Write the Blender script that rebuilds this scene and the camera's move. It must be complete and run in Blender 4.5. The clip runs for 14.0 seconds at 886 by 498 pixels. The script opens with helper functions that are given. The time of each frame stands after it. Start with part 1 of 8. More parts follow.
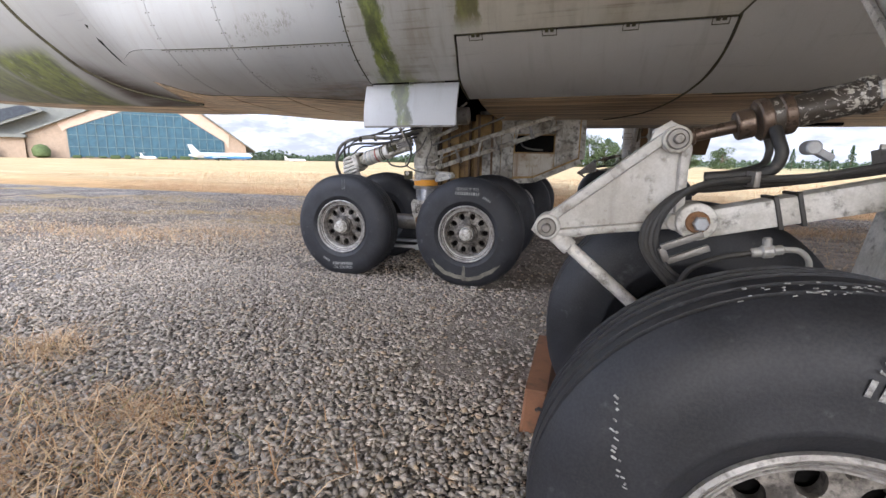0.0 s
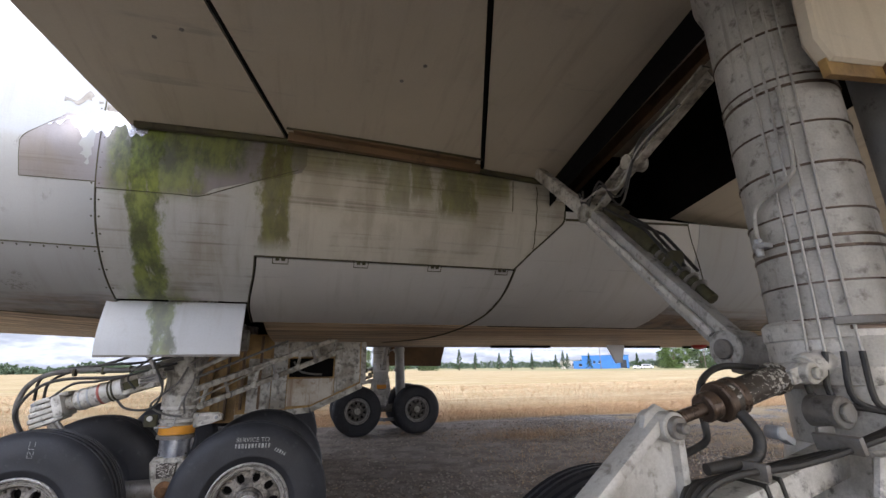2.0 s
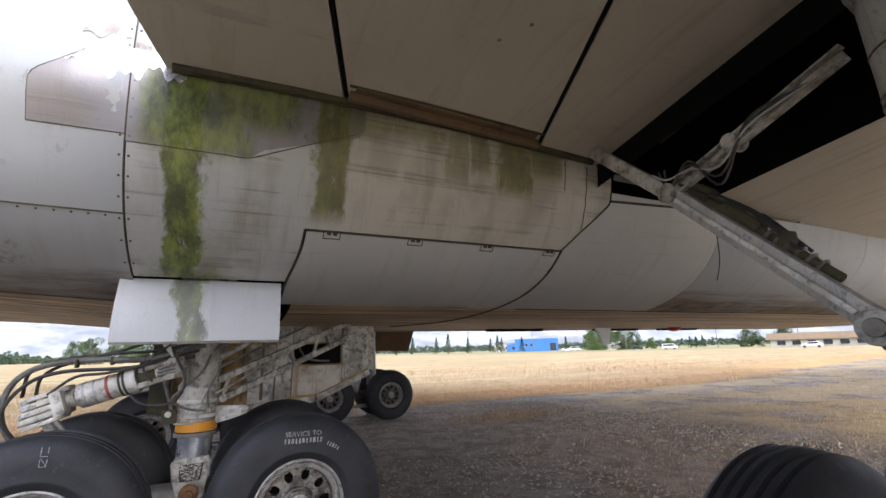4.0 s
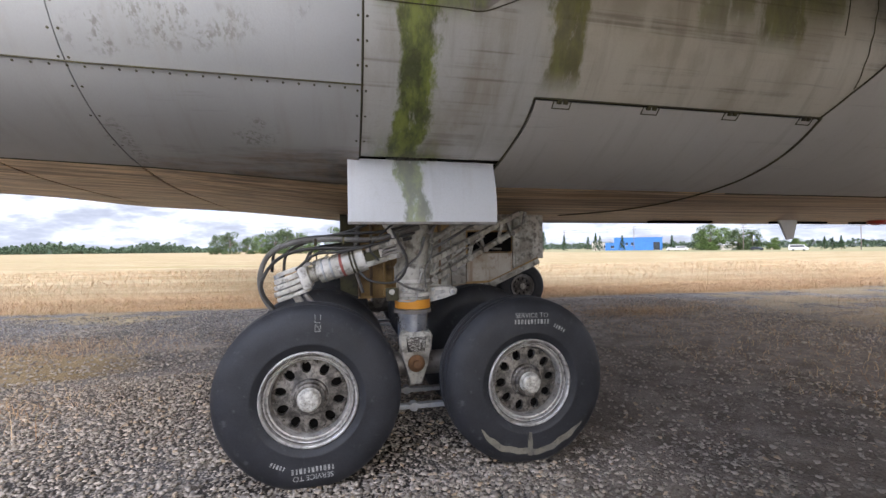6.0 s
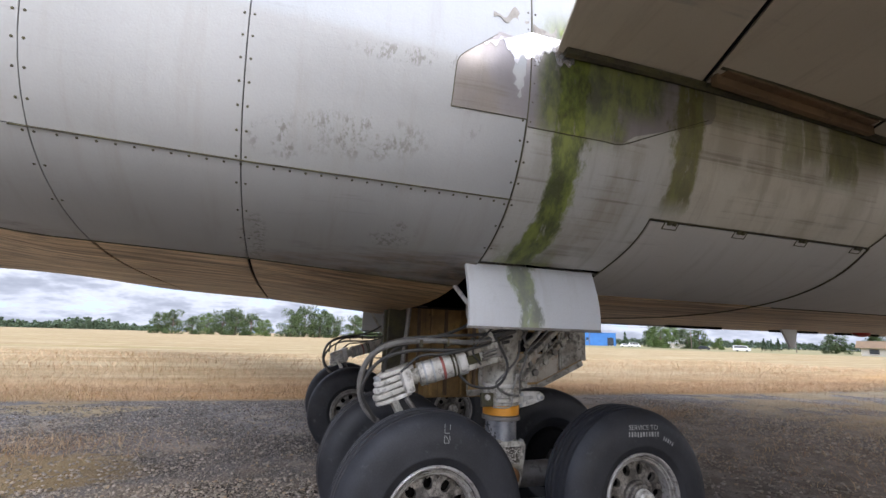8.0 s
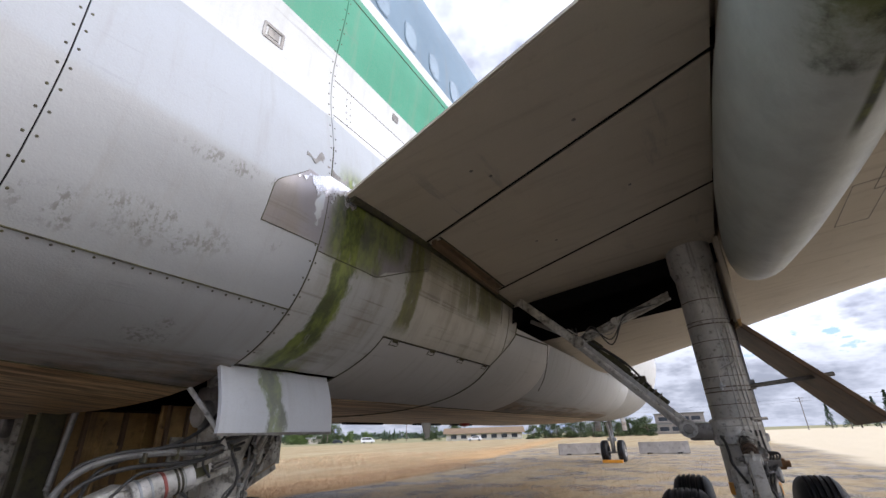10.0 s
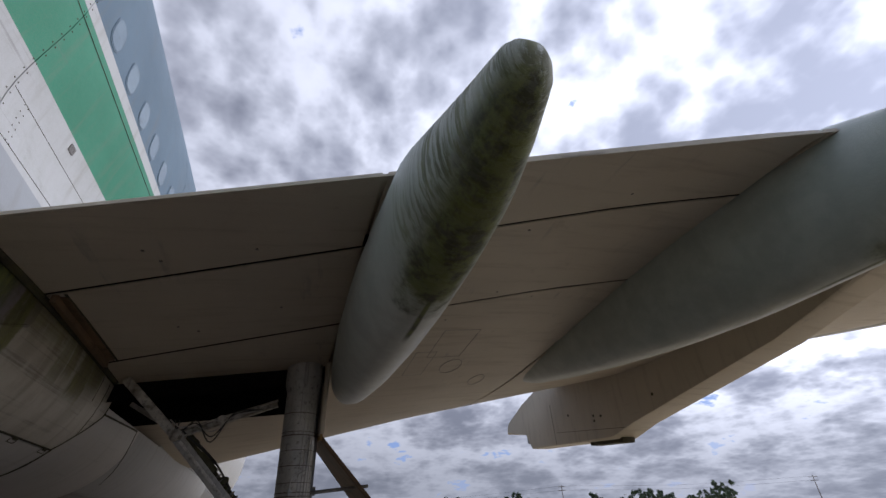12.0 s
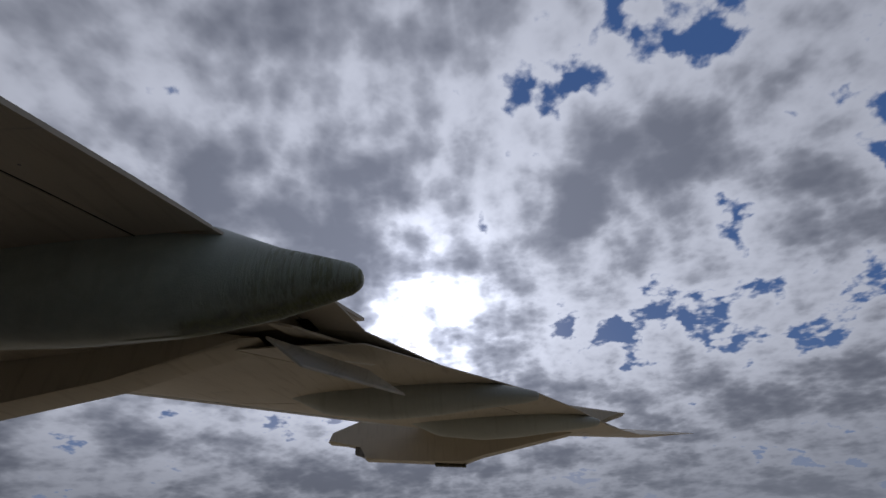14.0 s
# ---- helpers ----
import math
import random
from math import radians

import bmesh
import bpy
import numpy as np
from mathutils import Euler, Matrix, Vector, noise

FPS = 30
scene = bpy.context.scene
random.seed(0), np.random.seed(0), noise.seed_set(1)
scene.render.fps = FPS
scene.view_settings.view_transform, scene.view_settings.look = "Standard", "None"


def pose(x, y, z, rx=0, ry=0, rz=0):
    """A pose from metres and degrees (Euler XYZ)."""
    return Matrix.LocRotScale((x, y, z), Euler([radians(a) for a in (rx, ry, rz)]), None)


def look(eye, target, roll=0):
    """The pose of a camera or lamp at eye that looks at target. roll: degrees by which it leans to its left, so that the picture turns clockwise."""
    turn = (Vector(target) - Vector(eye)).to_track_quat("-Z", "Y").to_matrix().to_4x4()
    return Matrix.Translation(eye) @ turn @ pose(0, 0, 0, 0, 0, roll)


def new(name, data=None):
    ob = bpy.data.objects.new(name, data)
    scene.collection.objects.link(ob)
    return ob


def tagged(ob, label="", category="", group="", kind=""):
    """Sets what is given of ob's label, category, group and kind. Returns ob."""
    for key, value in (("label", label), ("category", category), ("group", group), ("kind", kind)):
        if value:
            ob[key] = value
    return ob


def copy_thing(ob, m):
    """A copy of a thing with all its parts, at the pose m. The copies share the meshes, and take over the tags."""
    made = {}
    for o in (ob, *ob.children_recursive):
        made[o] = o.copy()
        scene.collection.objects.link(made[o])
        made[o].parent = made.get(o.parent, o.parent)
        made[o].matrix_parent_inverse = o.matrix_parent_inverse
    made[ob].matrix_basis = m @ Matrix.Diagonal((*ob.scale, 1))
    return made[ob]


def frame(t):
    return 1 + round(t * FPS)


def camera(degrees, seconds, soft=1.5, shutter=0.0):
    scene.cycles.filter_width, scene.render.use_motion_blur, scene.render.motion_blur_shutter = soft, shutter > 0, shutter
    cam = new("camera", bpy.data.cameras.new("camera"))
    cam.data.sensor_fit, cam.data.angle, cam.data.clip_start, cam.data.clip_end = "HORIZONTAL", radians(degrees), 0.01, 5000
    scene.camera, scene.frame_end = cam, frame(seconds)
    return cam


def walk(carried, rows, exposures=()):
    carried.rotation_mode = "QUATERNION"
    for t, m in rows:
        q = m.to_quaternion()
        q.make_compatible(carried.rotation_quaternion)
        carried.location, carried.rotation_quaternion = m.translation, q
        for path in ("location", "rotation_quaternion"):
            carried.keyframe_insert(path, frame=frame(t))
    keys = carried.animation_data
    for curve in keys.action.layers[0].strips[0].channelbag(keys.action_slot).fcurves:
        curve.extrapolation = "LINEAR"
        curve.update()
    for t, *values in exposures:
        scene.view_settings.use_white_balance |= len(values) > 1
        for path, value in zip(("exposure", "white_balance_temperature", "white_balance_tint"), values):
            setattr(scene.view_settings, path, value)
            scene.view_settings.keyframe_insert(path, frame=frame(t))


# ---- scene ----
cam = camera(89.9, 14.0)
PATH = [
    (0, (1.865, -7.114, 1.309), (1.286, -5.238, 0.925), 0.9),
    (0.5, (1.668, -7.119, 1.352), (1.078, -5.21, 1.274), 1.2),
    (1, (1.44, -6.923, 1.409), (1.022, -4.975, 1.591), 1.4),
    (1.5, (1.3, -6.779, 1.488), (1.262, -4.802, 1.793), 1.2),
    (1.9, (1.175, -6.709, 1.525), (1.564, -4.808, 2.009), 0.0),
    (2, (1.115, -6.671, 1.563), (1.668, -4.82, 2.08), -0.7),
    (2.2, (1.051, -6.656, 1.585), (1.808, -4.905, 2.186), -0.5),
    (4.3, (0.151, -6.002, 1.571), (0.971, -4.216, 1.94), -1.1),
    (4.5, (0.086, -5.939, 1.549), (0.85, -4.115, 1.847), -0.8),
    (5, (-0.081, -5.753, 1.532), (0.493, -3.85, 1.747), -1.1),
    (5.5, (-0.252, -5.616, 1.511), (0.186, -3.668, 1.63), -0.3),
    (6, (-0.521, -5.535, 1.499), (-0.083, -3.584, 1.501), -0.5),
    (6.5, (-0.784, -5.47, 1.479), (-0.392, -3.51, 1.413), 0.2),
    (7, (-1.072, -5.366, 1.5), (-0.783, -3.388, 1.437), 0.6),
    (7.5, (-1.326, -5.314, 1.525), (-0.991, -3.345, 1.626), 2.8),
    (8, (-1.593, -5.31, 1.601), (-0.989, -3.444, 1.995), 1.7),
    (8.5, (-1.766, -5.219, 1.642), (-0.828, -3.573, 2.282), -0.1),
    (9, (-2.002, -5.218, 1.643), (-0.708, -3.881, 2.377), 1.4),
    (9.2, (-2.097, -5.245, 1.646), (-0.682, -4.043, 2.389), 0.6),
    (11.3, (-2.929, -5.276, 1.594), (-1.237, -4.97, 2.614), -4.0),
    (11.5, (-3.004, -5.27, 1.61), (-1.31, -5.185, 2.67), -4.7),
    (11.6, (-3.057, -5.28, 1.612), (-1.36, -5.316, 2.669), -4.3),
    (12, (-3.24, -5.342, 1.604), (-1.637, -5.894, 2.663), -2.4),
    (12.5, (-3.543, -5.355, 1.58), (-2.182, -6.302, 2.698), -1.7),
    (13, (-3.841, -5.514, 1.41), (-2.862, -6.801, 2.587), 2.4),
    (13.2, (-3.995, -5.559, 1.445), (-3.185, -6.974, 2.604), 2.7),
    (13.5, (-4.032, -5.674, 1.418), (-3.542, -7.218, 2.59), -1.1),
    (14, (-4.209, -5.706, 1.339), (-4.144, -7.347, 2.481), -3.5),
]
walk(cam, [(t, look(eye, target, roll)) for t, eye, target, roll in PATH],
     [(0.0, 2.70, 6580, 11), (0.5, 2.28, 6580, 11), (1.0, 2.16, 6580, 11), (2.2, 2.46, 6580, 11), (4.5, 2.52, 6580, 11), (5.6, 2.57, 6580, 11), (6.5, 2.37, 6580, 11), (7.3, 2.42, 6580, 11), (8.0, 2.18, 6580, 11), (9.2, 1.97, 6560, 11), (11.3, 1.15, 6480, 13), (12.5, 0.24, 6430, 12), (14.0, -0.84, 6500, 11)])


# ---- sky and sun ----
SUN_AZ, SUN_EL = radians(-84.0), radians(26.0)
SUN_DIR = Vector((math.cos(SUN_EL) * math.cos(SUN_AZ), math.cos(SUN_EL) * math.sin(SUN_AZ), math.sin(SUN_EL)))


class Nodes:
    """Short hand for node trees: every call adds a node and returns its output."""

    def __init__(self, tree):
        self.t = tree
        tree.nodes.clear()

    def fill(self, n, out, ins):
        for k, v in ins.items():
            key = int(k[1:]) if k[0] == "i" and k[1:].isdigit() else k.replace("_", " ")
            self.put(n.inputs[key], v)
        return n.outputs[out]

    def add(self, kind, out=0, **ins):
        return self.fill(self.t.nodes.new(kind), out, ins)

    def put(self, socket, v):
        if isinstance(v, bpy.types.NodeSocket):
            self.t.links.new(v, socket)
        elif isinstance(v, (tuple, list)) and len(v) == 3 and len(socket.default_value) == 4:
            socket.default_value = (*v, 1)
        else:
            socket.default_value = v

    def m(self, op, a, b=0.0, c=0.0, clamp=False):
        n = self.t.nodes.new("ShaderNodeMath")
        n.operation, n.use_clamp = op, clamp
        return self.fill(n, 0, {"i0": a, "i1": b, "i2": c})

    def v(self, op, a, b=(0, 0, 0), out=0):
        n = self.t.nodes.new("ShaderNodeVectorMath")
        n.operation = op
        return self.fill(n, out, {"i0": a, "i1": b})

    def scale(self, vec, xyz):
        return self.v("MULTIPLY", vec, xyz)

    def noise(self, vec, scale, detail=4.0, rough=0.55, dist=0.0):
        return self.add("ShaderNodeTexNoise", 0, Vector=vec, Scale=scale, Detail=detail, Roughness=rough, Distortion=dist)

    def step(self, x, lo, hi, a=0.0, b=1.0):
        n = self.t.nodes.new("ShaderNodeMapRange")
        n.interpolation_type = "SMOOTHSTEP"
        return self.fill(n, 0, {"i0": x, "i1": lo, "i2": hi, "i3": a, "i4": b})

    def mix(self, f, a, b, mode="MIX"):
        n = self.t.nodes.new("ShaderNodeMix")
        n.data_type, n.blend_type = "RGBA", mode
        self.put(n.inputs[0], f), self.put(n.inputs[6], a), self.put(n.inputs[7], b)
        return n.outputs[2]

    def xyz(self, vec):
        n = self.t.nodes.new("ShaderNodeSeparateXYZ")
        self.put(n.inputs[0], vec)
        return n.outputs[0], n.outputs[1], n.outputs[2]

    def join(self, x, y, z):
        return self.add("ShaderNodeCombineXYZ", 0, i0=x, i1=y, i2=z)


world = bpy.data.worlds.new("sky")
scene.world = world
world.use_nodes = True
w = Nodes(world.node_tree)
way = w.v("NORMALIZE", w.add("ShaderNodeTexCoord", 0))
wx, wy, wz = w.xyz(way)
blue = w.t.nodes.new("ShaderNodeTexSky")
blue.sky_type, blue.sun_disc, blue.sun_elevation, blue.sun_rotation = "NISHITA", False, SUN_EL, math.pi / 2 - SUN_AZ
sky = blue.outputs[0]
# a broken layer of heaped cloud, bright where it is thin and grey where it is thick
lift = w.m("ADD", w.m("MAXIMUM", wz, 0.0), 0.27)
plane = w.join(w.m("DIVIDE", wx, lift), w.m("DIVIDE", wy, lift), 0.0)
bend = w.v("SUBTRACT", w.add("ShaderNodeTexNoise", 1, Vector=plane, Scale=3.0, Detail=5.0, Roughness=0.6), (0.5, 0.5, 0.5))
plane = w.v("ADD", plane, w.scale(bend, (0.06, 0.06, 0.0)))


def puffs(p, scale, detail):
    n = w.t.nodes.new("ShaderNodeTexVoronoi")
    n.feature, n.voronoi_dimensions, n.normalize = "SMOOTH_F1", "2D", True
    return w.m("SUBTRACT", 1.0, w.fill(n, 0, {"Vector": p, "Scale": scale, "Detail": detail, "Roughness": 0.55, "Lacunarity": 2.3, "Smoothness": 0.45}))


heap, curl = puffs(plane, 5.5, 2.0), puffs(plane, 13.0, 2.0)
at = w.v("ADD", plane, (3.1, 7.4, 0.0))
here = w.m("ADD", w.m("ADD", w.m("MULTIPLY", w.noise(at, 1.9, 11.0, 0.60), 0.70), w.m("MULTIPLY", wx, 0.03)), w.m("ADD", w.m("MULTIPLY", heap, 0.30), w.m("MULTIPLY", curl, 0.15)))
body = w.m("ADD", w.m("MULTIPLY", w.noise(at, 1.9, 6.0, 0.55), 0.9), w.m("ADD", w.m("MULTIPLY", heap, 0.42), w.m("MULTIPLY", curl, 0.12)))
cover = w.step(here, 0.55, 0.593)
toward = w.v("DOT_PRODUCT", way, tuple(SUN_DIR), out=1)
glow = w.m("POWER", w.m("MAXIMUM", w.m("ADD", w.m("MULTIPLY", toward, 0.5), 0.5), 0.0), 5.0)
core = w.m("POWER", w.m("MAXIMUM", toward, 0.0), 75.0)
dark = w.m("MULTIPLY", w.step(body, 0.67, 1.0), w.step(here, 0.555, 0.70), clamp=True)
lit = w.mix(dark, (0.92, 0.98, 1.16), (0.275, 0.305, 0.40))
bright = w.m("ADD", w.m("ADD", 0.46, w.m("MULTIPLY", glow, 0.85)),
             w.m("MULTIPLY", w.m("MULTIPLY", core, 2.6), w.m("SUBTRACT", 1.1, dark)))
cloud = w.mix(1.0, lit, w.join(bright, bright, bright), "MULTIPLY")
haze = w.step(wz, 0.0, 0.26, 0.65, 0.0)
bank = w.step(wz, 0.05, 0.42, 0.68, 1.0)
cloud = w.mix(1.0, cloud, w.join(bank, bank, bank), "MULTIPLY")
veil = w.m("ADD", 0.14, w.m("MULTIPLY", w.step(wx, 0.5, -0.7, 0.02, 0.18), w.step(wy, 0.2, -0.4)))
cloud = w.mix(haze, cloud, w.join(w.m("MULTIPLY", veil, 0.95), w.m("MULTIPLY", veil, 1.05), w.m("MULTIPLY", veil, 1.3)))
clear = w.mix(0.85, w.mix(1.0, sky, (0.13, 0.13, 0.13), "MULTIPLY"), (0.055, 0.145, 0.42))
halo = w.m("MULTIPLY", core, 1.2)
clear = w.mix(1.0, clear, w.join(halo, halo, halo), "ADD")
total = w.mix(w.m("MAXIMUM", cover, haze), clear, cloud)
below = w.step(wz, -0.02, 0.0)
total = w.mix(below, (0.25, 0.2, 0.13), total)
w.t.links.new(w.add("ShaderNodeBackground", 0, Color=total, Strength=1.0), w.t.nodes.new("ShaderNodeOutputWorld").inputs[0])

sun = new("sun", bpy.data.lights.new("sun", "SUN"))
sun.data.energy, sun.data.angle, sun.data.color = 0.6, radians(40.0), (1.0, 0.92, 0.80)
sun.matrix_world = look((0, -60, 40), Vector((0, -60, 40)) - SUN_DIR)

# ---- materials ----


def material(name):
    mat = bpy.data.materials.new(name)
    mat.use_nodes = True
    return mat, Nodes(mat.node_tree)


def finish(n, color, rough=0.6, metal=0.0, height=None, depth=0.01, alpha=None, spec=0.5):
    b = n.t.nodes.new("ShaderNodeBsdfPrincipled")
    n.put(b.inputs["Base Color"], color), n.put(b.inputs["Roughness"], rough), n.put(b.inputs["Metallic"], metal)
    b.inputs["Specular IOR Level"].default_value = spec
    if height is not None:
        n.put(b.inputs["Normal"], n.add("ShaderNodeBump", 0, Strength=0.6, Distance=depth, Height=height))
    n.t.links.new(b.outputs[0], n.t.nodes.new("ShaderNodeOutputMaterial").inputs[0])


def worn(name, a, b, dirt, scale=3.0, fine=60.0, rough=0.55, metal=0.0, bump=0.002, dirty=0.5, stretch=(1, 1, 1), spec=0.5, streak=0.0):
    """A painted, stained or weathered surface: two colours in broad clouds, dirt in patches and fine grain."""
    mat, n = material(name)
    co = n.scale(n.add("ShaderNodeTexCoord", 3), stretch)
    broad, patch, grain = n.noise(co, scale, 5), n.noise(n.v("ADD", co, (5, 3, 1)), scale * 3.1, 8, 0.65), n.noise(co, fine, 3)
    col = n.mix(n.step(broad, 0.35, 0.65), a, b)
    mask = n.step(patch, 0.68 - 0.3 * dirty, 0.82 - 0.2 * dirty)
    if streak:
        runs = n.noise(n.scale(n.add("ShaderNodeTexCoord", 3), (14, 14, 0.7)), 1.0, 5, 0.6)
        mask = n.m("MAXIMUM", mask, n.m("MULTIPLY", n.step(runs, 0.54, 0.72), streak))
    col = n.mix(n.m("MULTIPLY", mask, 0.75), col, dirt)
    col = n.mix(n.m("MULTIPLY", n.step(grain, 0.3, 0.7), 0.14), col, dirt)
    finish(n, col, n.m("ADD", rough, n.m("MULTIPLY", n.m("SUBTRACT", patch, 0.5), 0.3), clamp=True), metal, n.m("ADD", grain, n.m("MULTIPLY", patch, 1.5)), bump, spec=spec)
    return mat


WHITE, GREY = (0.55, 0.56, 0.56), (0.358, 0.366, 0.368)


def algae(n, x, z, warp, runs):
    """Green growth running down from the wing root: each run is x, half width, lowest and highest z, strength."""
    total = 0.0
    for x0, half, z0, z1, power in runs:
        d = n.m("ABSOLUTE", n.m("SUBTRACT", n.m("ADD", x, n.m("MULTIPLY", n.m("SUBTRACT", warp, 0.5), 0.30)), x0))
        k = n.m("MULTIPLY", n.step(d, half * 0.7, half * 1.12, 1.0, 0.0), n.m("MULTIPLY", n.step(z, z0 - 0.06, z0 + 0.1), n.step(z, z1 - 0.08, z1 + 0.12, 1.0, 0.0)))
        total = n.m("MAXIMUM", total, n.m("MULTIPLY", k, power))
    return total


def skin(name, base, bands=False, runs=(), dirt=(0.27, 0.25, 0.21), amount=0.5, rough=0.42, wash=0.0, metal=0.0, aft=None, spec=0.5):
    """Aircraft paint with rain streaks, scuffs along the airflow and moss."""
    mat, n = material(name)
    co = n.add("ShaderNodeTexCoord", 3)
    x, y, z = n.xyz(co)
    broad = n.noise(co, 0.9, 5, 0.55)
    patch = n.noise(co, 4.5, 8, 0.68)
    fine = n.noise(co, 90.0, 3)
    rain = n.noise(n.scale(co, (9.0, 1.0, 0.9)), 1.0, 7, 0.62)
    scuff = n.noise(n.scale(co, (0.8, 6.0, 26.0)), 1.0, 5, 0.6)
    col = n.mix(n.step(broad, 0.3, 0.7), base, tuple(c * 0.9 for c in base))
    if aft:
        col = n.mix(n.step(n.m("ADD", x, n.m("MULTIPLY", patch, 0.5)), 0.75, 1.25, 1.0, 0.0), col, aft)
    if bands:
        # above the rolled edge, sky sheen is painted in as a lighter, bluer tone
        crease = n.m("ADD", 3.135, n.m("MULTIPLY", n.m("MAXIMUM", n.m("SUBTRACT", -0.85, x), 0.0), 0.085))
        above = n.step(n.m("ADD", n.m("SUBTRACT", z, crease), n.m("MULTIPLY", n.m("SUBTRACT", patch, 0.5), 0.1)), -0.03, 0.05)
        sky_sheen = n.m("MULTIPLY", above, n.step(x, -3.2, -1.6, 0.4, 1.0))
        col = n.mix(n.m("MULTIPLY", sky_sheen, 0.85), col, (0.36, 0.385, 0.415))
        edge = n.m("ADD", 3.945, n.m("MULTIPLY", n.m("MAXIMUM", n.m("MINIMUM", n.m("ADD", x, 0.4), 6.0), -4.0), -0.055))
        white = n.step(n.m("SUBTRACT", z, edge), -0.004, 0.004)
        col = n.mix(white, col, n.mix(n.step(patch, 0.4, 0.75), WHITE, (0.50, 0.51, 0.50)))
        col = n.mix(n.m("MULTIPLY", n.step(z, 4.615, 4.622), n.step(x, 16.0, 16.01, 1.0, 0.0)), col, n.mix(n.step(broad, 0.3, 0.7), (0.03, 0.235, 0.135), (0.045, 0.28, 0.17)))
        col = n.mix(n.m("MULTIPLY", n.m("MULTIPLY", n.step(z, 5.235, 5.24), n.step(z, 5.255, 5.25)), 0.6), col, (0.02, 0.12, 0.075))
        col = n.mix(n.step(z, 5.33, 5.336), col, WHITE)
        col = n.mix(n.step(z, 5.47, 5.476), col, n.mix(n.step(broad, 0.35, 0.65), (0.125, 0.20, 0.27), (0.10, 0.165, 0.225)))
    mask = n.m("MULTIPLY", n.step(rain, 0.5, 0.72), amount)
    mask = n.m("MAXIMUM", mask, n.m("MULTIPLY", n.step(patch, 0.58, 0.74), amount * 0.9))
    col = n.mix(n.m("MULTIPLY", mask, 0.6), col, dirt)
    col = n.mix(n.m("MULTIPLY", n.m("MULTIPLY", n.step(scuff, 0.6, 0.72), n.step(broad, 0.45, 0.6)), 0.4), col, (0.2, 0.19, 0.19))
    if wash:
        lines = n.noise(n.scale(co, (0.4, 5.0, 26.0)), 1.0, 7, 0.66)
        veil = n.noise(n.scale(co, (2.6, 1.0, 1.4)), 1.0, 5, 0.6)
        col = n.mix(n.m("MULTIPLY", n.step(veil, 0.42, 0.66), wash * 0.6), col, (0.24, 0.20, 0.14))
        col = n.mix(n.m("MULTIPLY", n.m("MULTIPLY", n.step(lines, 0.5, 0.66), n.step(veil, 0.36, 0.56)), wash * 0.75), col, (0.15, 0.125, 0.095))
    if bands:
        # oil from the keel has crept up the lower skin and gathered behind the fairing's end
        oil = n.noise(n.scale(co, (0.35, 2.0, 9.0)), 1.0, 7, 0.68)
        creep = n.step(n.m("SUBTRACT", z, n.m("MULTIPLY", n.m("SUBTRACT", oil, 0.5), 0.55)), 2.04, 2.22, 1.0, 0.0)
        col = n.mix(n.m("MULTIPLY", creep, n.step(oil, 0.3, 0.62, 0.45, 0.95)), col, n.mix(n.step(patch, 0.4, 0.65), (0.19, 0.12, 0.065), (0.04, 0.028, 0.02)))
        tail = n.m("MULTIPLY", n.step(x, -6.0, -5.6), n.m("MULTIPLY", n.step(x, -3.4, -4.8), n.step(n.m("ADD", z, n.m("MULTIPLY", n.m("ADD", x, 5.8), 0.42)), 2.95, 2.6)))
        col = n.mix(n.m("MULTIPLY", tail, n.step(oil, 0.28, 0.55, 0.5, 1.0)), col, (0.035, 0.022, 0.015))
        spot = 0.0
        for x0, z0, rx, rz in ((-1.35, 2.68, 0.42, 0.12), (-1.75, 2.63, 0.2, 0.1), (-1.05, 2.24, 0.16, 0.07), (-0.75, 2.95, 0.12, 0.25), (-1.08, 3.10, 0.42, 0.055), (-1.9, 2.2, 0.1, 0.12)):
            d = n.m("ADD", n.m("POWER", n.m("DIVIDE", n.m("SUBTRACT", x, x0), rx), 2.0), n.m("POWER", n.m("DIVIDE", n.m("SUBTRACT", z, z0), rz), 2.0))
            spot = n.m("MAXIMUM", spot, n.step(d, 0.2, 1.2, 1.0, 0.0))
        speck = n.noise(n.scale(co, (1.0, 1.0, 0.45)), 34.0, 5, 0.7)
        col = n.mix(n.m("MULTIPLY", n.m("MULTIPLY", spot, n.m("MULTIPLY", n.step(speck, 0.47, 0.58), n.step(n.noise(n.scale(co, (1.0, 1.0, 0.5)), 9.0, 4, 0.6), 0.40, 0.56))), 0.6), col, (0.12, 0.115, 0.09))
        fall = n.m("SUBTRACT", n.m("SUBTRACT", 2.447, n.m("MULTIPLY", n.m("ADD", x, 0.41), 0.044)), z)
        drip = n.m("MULTIPLY", n.step(fall, 0.0, n.m("MULTIPLY", n.step(n.noise(n.scale(co, (34, 0, 0)), 1.0, 4, 0.7), 0.4, 0.8, 0.004, 0.11)), 1.0, 0.0), n.step(fall, -0.02, 0.0))
        col = n.mix(n.m("MULTIPLY", n.m("MULTIPLY", drip, n.m("MULTIPLY", n.step(x, -0.42, -0.44), n.step(x, -3.1, -2.95))), n.step(n.noise(co, 2.3, 5, 0.6), 0.35, 0.6, 0.25, 0.9)), col, (0.07, 0.065, 0.045))
